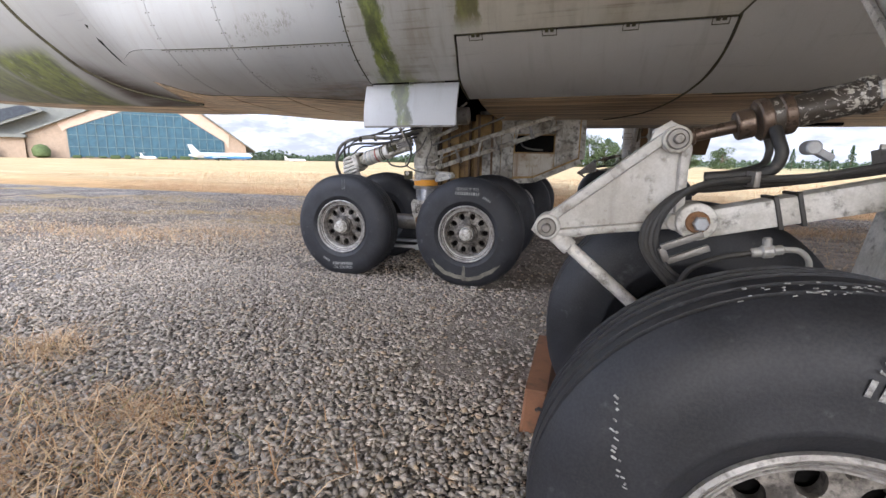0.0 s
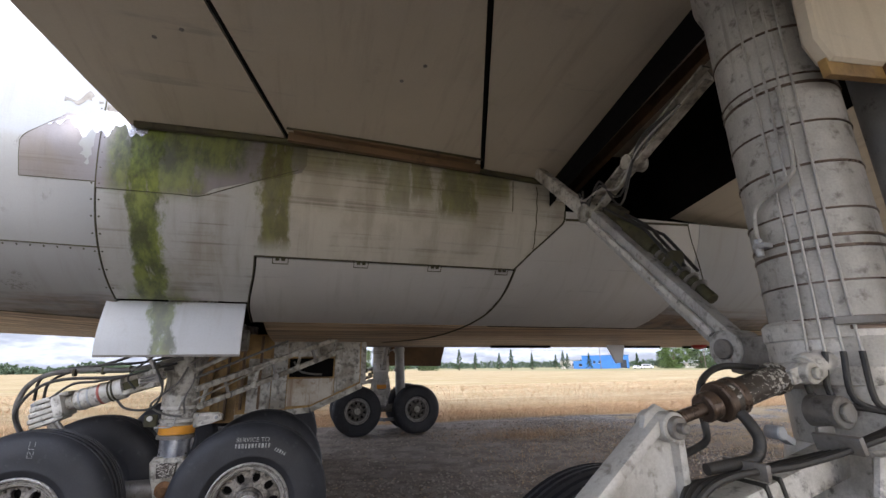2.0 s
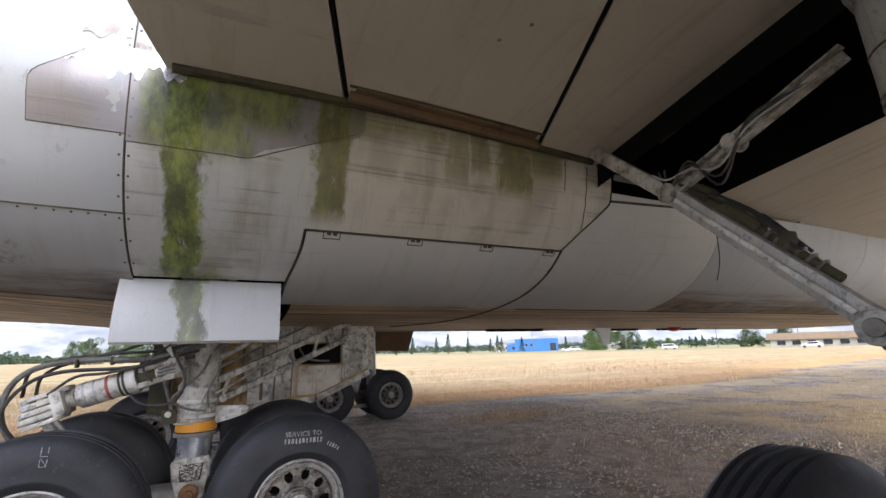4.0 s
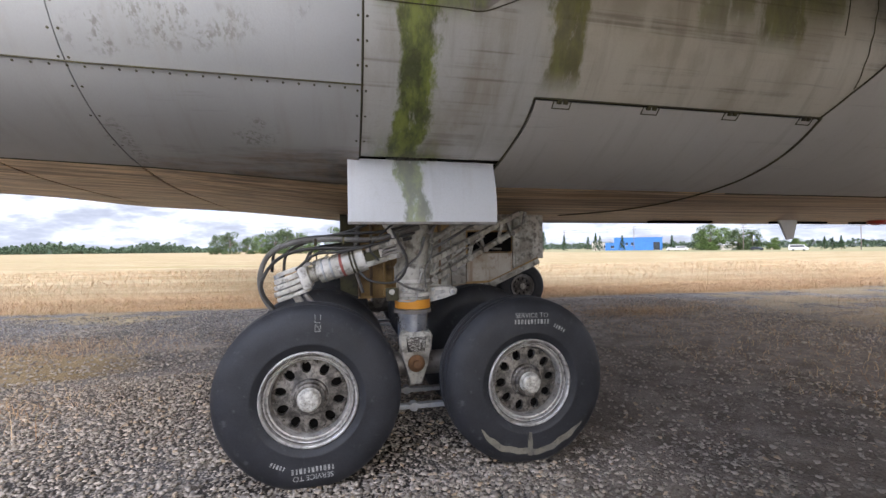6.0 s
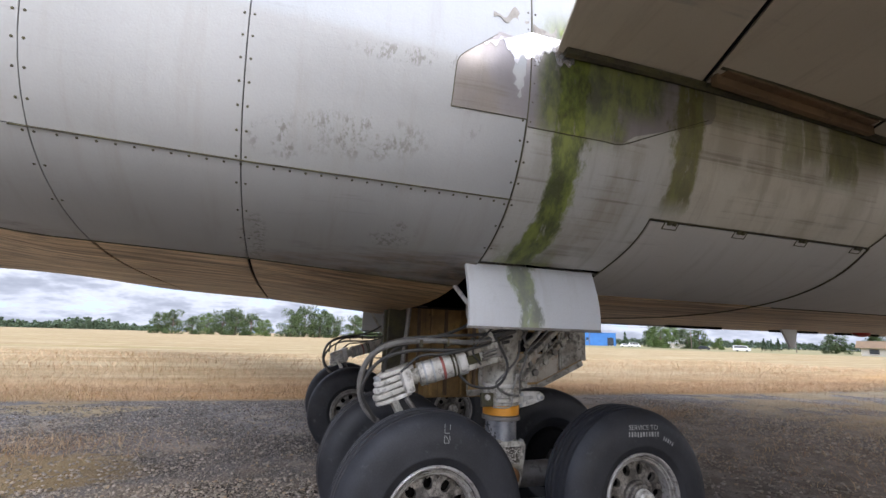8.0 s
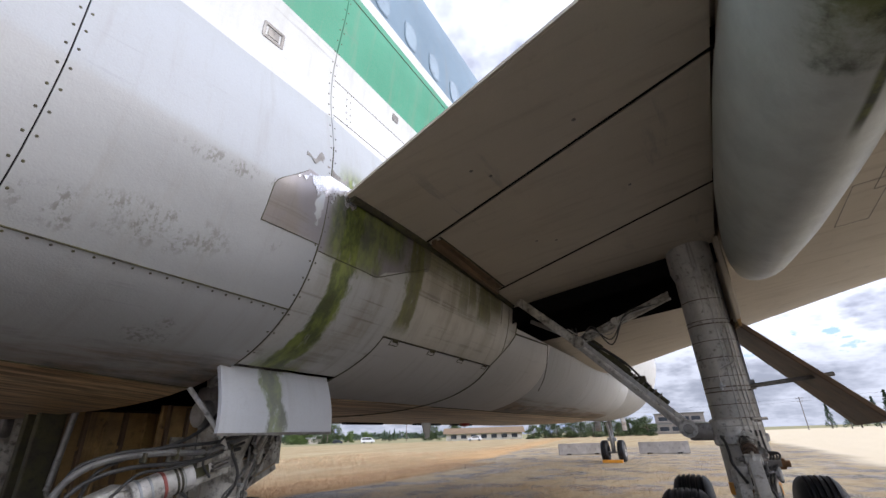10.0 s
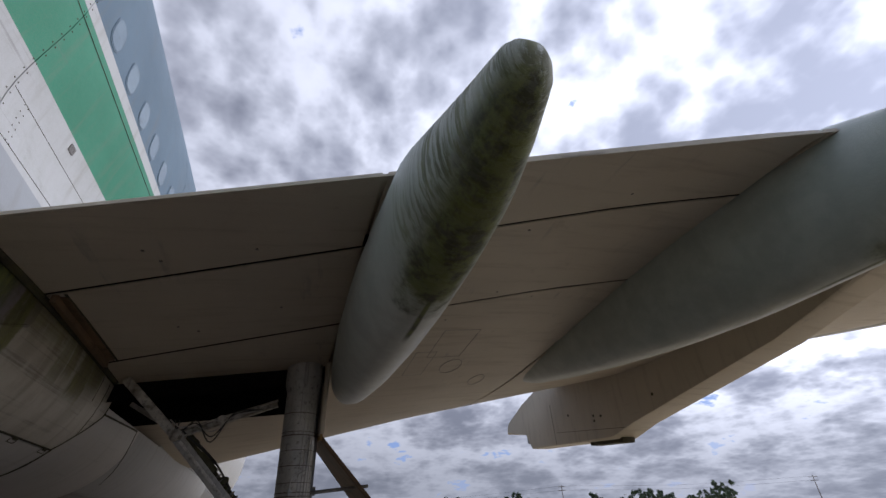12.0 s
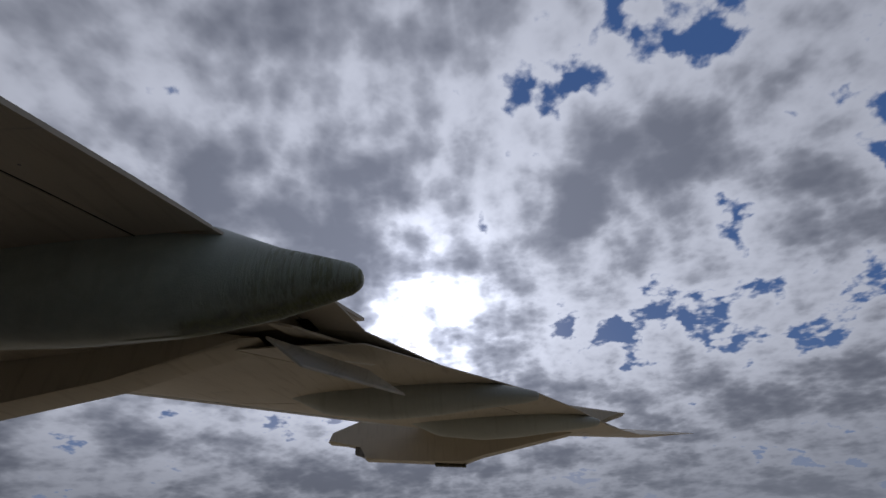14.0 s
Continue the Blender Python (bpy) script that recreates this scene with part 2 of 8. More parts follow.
    if runs:
        warp = n.noise(n.scale(co, (2.2, 1.0, 1.1)), 1.6, 6, 0.6)
        warp = n.m("ADD", warp, n.m("MULTIPLY", n.m("SUBTRACT", n.noise(n.scale(co, (1.6, 1.0, 0.8)), 9.0, 6, 0.75), 0.5), 0.5))
        green = n.m("MULTIPLY", algae(n, x, z, warp, runs), n.step(n.noise(n.scale(co, (8, 3, 3.2)), 1.6, 6, 0.7), 0.26, 0.43))
        tone = n.mix(n.step(n.noise(n.scale(co, (6, 3, 3)), 1.5, 7, 0.68), 0.36, 0.66), (0.045, 0.06, 0.008), (0.20, 0.25, 0.035))
        tone = n.mix(n.step(x, 0.5, 0.7, 0.0, 0.55), tone, (0.13, 0.105, 0.03))
        col = n.mix(n.m("MULTIPLY", green, 0.93), col, tone)
    col = n.mix(n.m("MULTIPLY", n.step(fine, 0.35, 0.75), 0.1), col, dirt)
    finish(n, col, n.m("ADD", rough, n.m("MULTIPLY", mask, 0.3)), metal, n.m("ADD", n.m("MULTIPLY", broad, 3.0), n.m("MULTIPLY", fine, 0.15)), 0.012, spec=spec)
    return mat


RUNS = ((-0.10, 0.125, 2.08, 3.5, 1.0), (-0.02, 0.34, 2.8, 3.5, 0.75), (-0.1, 0.22, 2.06, 2.16, 0.9), (0.3, 0.3, 3.0, 3.5, 0.8), (0.78, 0.14, 2.5, 3.5, 0.95),
        (1.2, 0.5, 3.1, 3.5, 0.6), (1.75, 0.12, 2.85, 3.5, 0.6), (1.98, 0.1, 2.95, 3.5, 0.7), (2.3, 0.16, 2.82, 3.5, 0.85), (2.62, 0.2, 3.0, 3.5, 0.75))
M_SIDE = skin("weathered grey aircraft paint", GREY, True, RUNS + ((-6.9, 0.8, 2.15, 2.9, 0.9), (-8.4, 0.8, 2.2, 2.9, 0.7)), amount=0.42, rough=0.52, spec=0.36)
# paler than M_SIDE: light bounced off the ground is put into this paint
M_FORE = skin("grey door paint lightened for ground bounce", (0.50, 0.49, 0.47), False, (), (0.27, 0.25, 0.21), 0.4, 0.46)
M_TAN = skin("grimy grey paint by the wing root", (0.52, 0.495, 0.43), False, RUNS, (0.25, 0.215, 0.165), 0.7, 0.4, 0.8, aft=(0.44, 0.445, 0.43))
M_BARE = skin("bare stained aluminium", (0.26, 0.245, 0.26), False, RUNS, (0.17, 0.16, 0.16), 0.6, 0.36, 0.6, 0.35)
M_WING = skin("wing underside paint", (0.56, 0.50, 0.40), False, (), (0.31, 0.26, 0.20), 0.55, 0.5)
M_FLAPDOOR = skin("pale gear door paint", (0.62, 0.64, 0.66), False, ((-0.03, 0.09, 1.6, 2.3, 0.75),), amount=0.3)


def mossy(name, base, keel, x0, power, wide):
    """Fairing paint: black mould along the keel of its after part with a narrow run ahead of it, and thin moss runs down its sides."""
    mat, n = material(name)
    co = n.add("ShaderNodeTexCoord", 3)
    x, y, z = n.xyz(co)
    patch, fine = n.noise(co, 3.5, 8, 0.66), n.noise(co, 60, 4, 0.6)
    runs = n.noise(n.scale(co, (34, 12, 2.0)), 1.0, 6, 0.66, 0.3)
    off = n.m("ADD", y, keel)
    ragged = n.m("ADD", n.m("ABSOLUTE", n.m("SUBTRACT", off, 0.03)), n.m("ADD", n.m("MULTIPLY", n.m("SUBTRACT", patch, 0.5), wide * 0.9), n.m("MULTIPLY", n.m("SUBTRACT", runs, 0.5), wide * 0.7)))
    spread = n.step(x, x0 - 2.4, x0, wide * 0.62, wide * 1.15)
    under = n.step(z, 3.0 if keel < 8 else 3.5, 3.15 if keel < 8 else 3.68, 1.0, 0.0)
    aft = n.step(n.m("ADD", x, n.m("MULTIPLY", n.m("SUBTRACT", patch, 0.5), 0.9)), x0 - 0.18, x0 + 0.1, 1.0, 0.0)
    low = n.m("MULTIPLY", n.m("MULTIPLY", n.step(n.m("SUBTRACT", ragged, spread), -0.07, 0.03, 1.0, 0.0), under), aft)
    line = n.m("MULTIPLY", n.m("MULTIPLY", n.step(n.m("ABSOLUTE", off), 0.008, 0.03, 1.0, 0.0), under), n.step(x, x0 + 0.6, x0 + 0.35))
    low = n.m("MAXIMUM", low, line)
    back = n.step(n.m("ADD", n.m("ADD", x, n.m("MULTIPLY", n.m("SUBTRACT", z, 3.1), 0.5)), n.m("MULTIPLY", n.m("SUBTRACT", patch, 0.5), 1.2)), x0 + 0.0, x0 - 1.0)
    high = n.m("MULTIPLY", n.m("MULTIPLY", n.step(runs, 0.42, 0.56), back), n.step(n.noise(n.scale(co, (3, 3, 0.8)), 2.0, 5, 0.6), 0.3, 0.55, 0.25, 1.0))
    col = n.mix(n.step(patch, 0.35, 0.65), base, tuple(c * 0.85 for c in base))
    col = n.mix(n.m("MULTIPLY", n.step(n.noise(n.scale(co, (6, 6, 0.7)), 1.0, 6, 0.62), 0.52, 0.72), 0.14), col, (0.2, 0.2, 0.16))
    col = n.mix(n.m("MULTIPLY", back, 0.45 * power), col, (0.20, 0.215, 0.13))
    col = n.mix(n.m("MULTIPLY", high, 0.85 * power), col, n.mix(n.step(patch, 0.42, 0.58), (0.16, 0.165, 0.04), (0.09, 0.092, 0.035)))
    col = n.mix(n.m("MULTIPLY", low, power), col, n.mix(n.step(n.noise(co, 7.0, 7, 0.7), 0.40, 0.58), (0.045, 0.047, 0.02), (0.14, 0.16, 0.035)))
    finish(n, col, n.m("ADD", 0.36, n.m("MULTIPLY", n.m("MAXIMUM", low, high), 0.45), clamp=True), 0.0, n.m("ADD", patch, n.m("MULTIPLY", n.m("ADD", fine, n.m("MULTIPLY", high, 2.0)), 0.3)), 0.01)
    return mat


M_MOSSY = mossy("mossy fairing paint", (0.56, 0.60, 0.56), 6.05, -0.75, 0.88, 0.17)
M_FAIR = mossy("streaked fairing paint", (0.43, 0.475, 0.43), 9.4, -1.5, 0.6, 0.14)
M_SAGE = skin("grey-green weathered fairing paint", (0.43, 0.45, 0.41), False, (), (0.2, 0.19, 0.16), 0.5, 0.45)
M_PALE = skin("pale weathered fairing paint", (0.66, 0.64, 0.59), False, (), (0.22, 0.19, 0.16), 0.5, 0.45)
M_BELLY = worn("oil streaked belly skin", (0.82, 0.60, 0.35), (0.50, 0.31, 0.15), (0.03, 0.02, 0.014), 2.0, 40, 0.4, stretch=(0.09, 3.6, 4.2), dirty=0.98)
# near-black base colour puts the shade of gaps and recesses into the surface
M_INNER = worn("near-black shade in gaps and recesses", (0.006, 0.006, 0.006), (0.009, 0.008, 0.008), (0.004, 0.004, 0.004), 4, rough=0.95, spec=0.1)
M_PEEL = worn("polished bare aluminium with peeling paint", (0.66, 0.66, 0.69), (0.50, 0.50, 0.54), (0.24, 0.23, 0.23), 7, 60, 0.28, 0.8, dirty=0.5)
M_WHITEP = worn("chipped white gear paint", (0.74, 0.72, 0.68), (0.48, 0.46, 0.41), (0.05, 0.04, 0.03), 7, 140, 0.42, dirty=0.6, bump=0.002, streak=0.35)
M_MUCK = worn("black and green grime", (0.05, 0.043, 0.028), (0.075, 0.07, 0.03), (0.02, 0.018, 0.014), 6, 60, 0.8, dirty=0.5)
M_STAIN = worn("stained cream gear paint", (0.58, 0.56, 0.50), (0.27, 0.245, 0.20), (0.035, 0.027, 0.02), 5, 110, 0.5, dirty=0.74, streak=0.9, bump=0.003)
M_STRUT = worn("grey-beige gear paint", (0.50, 0.49, 0.46), (0.40, 0.39, 0.365), (0.07, 0.058, 0.045), 6, 120, 0.42, 0.1, dirty=0.55, bump=0.002, streak=0.75)
M_CRANK = worn("pale gear paint with grease stains", (0.56, 0.55, 0.52), (0.42, 0.40, 0.36), (0.10, 0.075, 0.05), 5, 140, 0.4, dirty=0.56, bump=0.001, streak=0.4)
def spotted(name, paint, spots):
    """White gear paint with hard-edged black flakes and grease spots."""
    mat, n = material(name)
    co = n.add("ShaderNodeTexCoord", 3)
    flake = n.noise(n.scale(co, (1, 1, 1.4)), 62, 5, 0.65, 0.6)
    broad = n.noise(co, 7, 4)
    col = n.mix(n.step(n.noise(co, 90, 3), 0.35, 0.7), paint, tuple(c * 0.72 for c in paint))
    col = n.mix(n.step(n.m("ADD", flake, n.m("MULTIPLY", broad, 0.6)), 0.70, 0.77), col, spots)
    finish(n, col, 0.42, 0.1, flake, 0.002)
    return mat


M_SPOT = spotted("flaked white barrel paint", (0.55, 0.53, 0.48), (0.05, 0.041, 0.033))
M_LINE = worn("dull steel pipe", (0.46, 0.45, 0.42), (0.36, 0.35, 0.33), (0.13, 0.12, 0.1), 9, 120, 0.4, 0.3, dirty=0.4)
M_RODBROWN = worn("brown oily piston rod", (0.14, 0.10, 0.075), (0.09, 0.065, 0.05), (0.025, 0.02, 0.016), 8, 100, 0.3, 0.5, dirty=0.4)
M_EDGE = worn("pale bare leading edge metal", (0.72, 0.73, 0.75), (0.60, 0.61, 0.63), (0.3, 0.29, 0.27), 2, 60, 0.35, 0.5, dirty=0.3)
M_PIPE = worn("dusty grey hose", (0.17, 0.165, 0.155), (0.11, 0.105, 0.10), (0.04, 0.036, 0.03), 9, 100, 0.55, dirty=0.45)
M_DISC = worn("sooty wheel disc", (0.27, 0.245, 0.215), (0.06, 0.053, 0.046), (0.008, 0.007, 0.006), 16, 160, 0.45, 0.3, dirty=0.72)
M_STEEL = worn("grey gear paint", (0.42, 0.44, 0.46), (0.34, 0.355, 0.37), (0.12, 0.11, 0.1), 5, 120, 0.4, 0.15, dirty=0.4, bump=0.001)
M_GREASE = worn("greasy gear steel", (0.26, 0.25, 0.235), (0.17, 0.155, 0.14), (0.06, 0.05, 0.04), 6, 100, 0.42, 0.35, dirty=0.55)
M_CHROME = worn("chromed piston", (0.44, 0.46, 0.50), (0.30, 0.32, 0.36), (0.10, 0.09, 0.08), 6, 90, 0.3, 0.7, dirty=0.45, streak=0.5)
M_RUST = worn("rusty bolt", (0.25, 0.125, 0.055), (0.17, 0.09, 0.045), (0.09, 0.05, 0.03), 20, 150, 0.7, 0.2, dirty=0.5)
M_ORANGE = worn("orange painted band", (0.78, 0.33, 0.02), (0.72, 0.3, 0.03), (0.3, 0.16, 0.06), 6, 100, 0.5, dirty=0.25)
M_TYRE = worn("grey weathered rubber", (0.011, 0.012, 0.015), (0.021, 0.022, 0.027), (0.085, 0.085, 0.088), 4.5, 160, 0.55, bump=0.0008, dirty=0.32, spec=0.4)
M_RIM = worn("oxidised wheel metal", (0.56, 0.54, 0.51), (0.38, 0.36, 0.34), (0.10, 0.085, 0.07), 12, 160, 0.46, 0.4, dirty=0.66)
M_HUB = worn("hub cap with flaking paint", (0.66, 0.64, 0.58), (0.36, 0.34, 0.30), (0.09, 0.075, 0.065), 26, 170, 0.5, 0.2, dirty=0.66)
M_HOSE = worn("black rubber hose", (0.025, 0.025, 0.025), (0.04, 0.038, 0.035), (0.09, 0.08, 0.07), 8, 90, 0.55, dirty=0.3)
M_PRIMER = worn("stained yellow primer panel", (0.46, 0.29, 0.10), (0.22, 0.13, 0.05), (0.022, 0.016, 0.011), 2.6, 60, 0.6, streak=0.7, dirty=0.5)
# real brown primer, and the shaded copy of it for the port bay
M_PRIMDARK = worn("brown primer, and primer in shade", (0.17, 0.10, 0.05), (0.12, 0.075, 0.04), (0.05, 0.035, 0.02), 2.0, 60, 0.6, dirty=0.5)
M_RUSTSTAIN = worn("white plate with rust runs", (0.55, 0.52, 0.45), (0.42, 0.36, 0.27), (0.20, 0.09, 0.03), 4, 90, 0.55, streak=0.95, dirty=0.6)
M_WINRIM = worn("dull blue window rim", (0.10, 0.17, 0.23), (0.09, 0.15, 0.21), (0.06, 0.09, 0.12), 3, 60, 0.4)
M_WINPANE = worn("clouded window pane", (0.19, 0.27, 0.33), (0.15, 0.22, 0.28), (0.1, 0.14, 0.18), 2, 60, 0.2)
M_MARK = worn("white stencil paint", (0.5, 0.5, 0.48), (0.3, 0.3, 0.29), (0.04, 0.04, 0.042), 30, 200, 0.6, dirty=0.86)
M_RED = worn("red plastic", (0.45, 0.03, 0.02), (0.36, 0.03, 0.02), (0.12, 0.02, 0.02), 8, rough=0.4)
M_DULLRED = worn("faded red band paint", (0.40, 0.10, 0.08), (0.30, 0.09, 0.07), (0.08, 0.05, 0.045), 9, 120, 0.5, dirty=0.5)
M_CONC = worn("stained concrete", (0.33, 0.30, 0.27), (0.25, 0.225, 0.2), (0.12, 0.11, 0.1), 1.5, 50, 0.85, streak=0.5, bump=0.006)
M_BOARD = worn("brown painted chock board", (0.30, 0.135, 0.07), (0.24, 0.11, 0.06), (0.12, 0.08, 0.05), 4, 90, 0.7)
M_SLUSH = worn("pale dried mud", (0.20, 0.185, 0.145), (0.13, 0.12, 0.10), (0.03, 0.03, 0.03), 12, 150, 0.8, dirty=0.55)

# ---- building tools ----


def mesh_from(bm, name, mat, smooth=True, angle=40):
    me = bpy.data.meshes.new(name)
    bmesh.ops.recalc_face_normals(bm, faces=bm.faces[:])
    bm.to_mesh(me)
    bm.free()
    me.materials.append(mat)
    if smooth:
        me.shade_smooth()
        me.set_sharp_from_angle(angle=radians(angle))
    return me


def part(name, bm, mat, parent=None, label="", smooth=True, angle=40):
    """Links a bmesh as one mesh object under a thing or a part."""
    ob = new(name, mesh_from(bm, name, mat, smooth, angle))
    if parent is not None:
        ob.parent = parent
    if label:
        ob["label"] = label
    return ob


def thing(name, label, category, group="", kind="", at=(0, 0, 0)):
    ob = new(name)
    ob.empty_display_size = 0.2
    ob.location = at
    return tagged(ob, label, category, group, kind)


def box(bm, size, m=None, bevel=0.0, seg=2):
    r = bmesh.ops.create_cube(bm, size=1.0, matrix=(m or Matrix()) @ Matrix.Diagonal((*size, 1)))
    if bevel:
        edges = list({e for v in r["verts"] for e in v.link_edges})
        bmesh.ops.bevel(bm, geom=edges, offset=bevel, segments=seg, affect="EDGES", profile=0.6)
    return bm


def axis_matrix(a, b, up=(0, 0, 1)):
    """A frame at the middle of a-b whose z runs from a to b."""
    a, b = Vector(a), Vector(b)
    z = (b - a).normalized()
    u = Vector(up)
    if abs(z.dot(u)) > 0.98:
        u = Vector((1, 0, 0))
    x = u.cross(z).normalized()
    y = z.cross(x)
    m = Matrix((x, y, z)).transposed().to_4x4()
    return Matrix.Translation((a + b) / 2) @ m, (b - a).length


def lathe(bm, rings, m=None, seg=32, caps=True):
    """Rings of (radius, height) turned round z."""
    m = m or Matrix()
    rows = []
    for r, h in rings:
        rows.append([bm.verts.new(m @ Vector((r * math.cos(2 * math.pi * k / seg), r * math.sin(2 * math.pi * k / seg), h))) for k in range(seg)])
    for a, b in zip(rows, rows[1:]):
        for k in range(seg):
            bm.faces.new((a[k], a[(k + 1) % seg], b[(k + 1) % seg], b[k]))
    if caps:
        bm.faces.new(rows[0][::-1]), bm.faces.new(rows[-1])
    return bm


def rod(bm, a, b, r, r2=None, seg=16, edge=0.004):
    m, length = axis_matrix(a, b)
    r2 = r if r2 is None else r2
    h = length / 2
    e = min(edge, r * 0.4, h * 0.4)
    return lathe(bm, [(r - e, -h), (r, -h + e), (r2, h - e), (r2 - e, h)], m, seg)


def beam(bm, a, b, width, depth, bevel=0.006, up=(0, 0, 1)):
    m, length = axis_matrix(a, b, up)
    return box(bm, (width, depth, length), m, bevel)


def tube(bm, points, r, seg=8, steps=6):
    """A hose or pipe: a smooth curve through the points."""
    p = [Vector(q) for q in points]
    p = [2 * p[0] - p[1]] + p + [2 * p[-1] - p[-2]]
    path = []
    for i in range(1, len(p) - 2):
        for s in range(steps):
            t = s / steps
            path.append(0.5 * ((2 * p[i]) + (p[i + 1] - p[i - 1]) * t + (2 * p[i - 1] - 5 * p[i] + 4 * p[i + 1] - p[i + 2]) * t * t
                               + (3 * p[i] - p[i - 1] - 3 * p[i + 1] + p[i + 2]) * t ** 3))
    path.append(p[-2])
    side, rows = None, []
    for i, q in enumerate(path):
        d = (path[min(i + 1, len(path) - 1)] - path[max(i - 1, 0)]).normalized()
        if side is None:
            side = d.orthogonal().normalized()
        side = (side - d * side.dot(d)).normalized()
        up = d.cross(side)
        rows.append([bm.verts.new(q + r * (math.cos(2 * math.pi * k / seg) * side + math.sin(2 * math.pi * k / seg) * up)) for k in range(seg)])
    for a, b in zip(rows, rows[1:]):
        for k in range(seg):
            bm.faces.new((a[k], a[(k + 1) % seg], b[(k + 1) % seg], b[k]))
    bm.faces.new(rows[0][::-1]), bm.faces.new(rows[-1])
    return bm


def plate(bm, outline, thick, m=None, bevel=0.003):
    """A flat plate of that outline (x, y) and thickness, in the frame m."""
    m = m or Matrix()
    h = thick / 2
    low = [bm.verts.new(m @ Vector((x, y, -h))) for x, y in outline]
    top = [bm.verts.new(m @ Vector((x, y, h))) for x, y in outline]
    a, b = bm.faces.new(low[::-1]), bm.faces.new(top)
    k = len(outline)
    for i in range(k):
        bm.faces.new((low[i], low[(i + 1) % k], top[(i + 1) % k], top[i]))
    if bevel:
        edges = list({e for f in (a, b) for e in f.edges})
        bmesh.ops.bevel(bm, geom=edges, offset=bevel, segments=1, affect="EDGES")
    return bm


def grid_shell(bm, place, nu, nv, thick):
    """A thick curved sheet: place(u, v) gives point and outward normal."""
    out, inn = [], []
    for i in range(nu + 1):
        ro, ri = [], []
        for j in range(nv + 1):
            p, nrm = place(i / nu, j / nv)
            ro.append(bm.verts.new(p)), ri.append(bm.verts.new(p - nrm * thick))
        out.append(ro), inn.append(ri)
    for i in range(nu):
        for j in range(nv):
            bm.faces.new((out[i][j], out[i + 1][j], out[i + 1][j + 1], out[i][j + 1]))
            bm.faces.new((inn[i][j], inn[i][j + 1], inn[i + 1][j + 1], inn[i + 1][j]))
    for i in range(nu):
        for j in (0, nv):
            bm.faces.new((out[i][j], inn[i][j], inn[i + 1][j], out[i + 1][j]))
    for j in range(nv):
        for i in (0, nu):
            bm.faces.new((out[i][j], out[i][j + 1], inn[i][j + 1], inn[i][j]))
    return bm


def raw_mesh(name, verts, faces, mat, smooth=False):
    """A mesh straight from arrays, for great numbers of small pieces."""
    me = bpy.data.meshes.new(name)
    verts, faces = np.asarray(verts, dtype=np.float32), np.asarray(faces, dtype=np.int32)
    k = faces.shape[1]
    me.vertices.add(len(verts)), me.loops.add(faces.size), me.polygons.add(len(faces))
    me.vertices.foreach_set("co", verts.ravel())
    me.loops.foreach_set("vertex_index", faces.ravel())
    me.polygons.foreach_set("loop_start", np.arange(0, faces.size, k, dtype=np.int32))
    me.update(calc_edges=True)
    me.materials.append(mat)
    if smooth:
        me.shade_smooth()
    return me


def smooth01(x, lo, hi):
    t = min(1.0, max(0.0, (x - lo) / (hi - lo)))
    return t * t * (3 - 2 * t)

# ---- ground ----


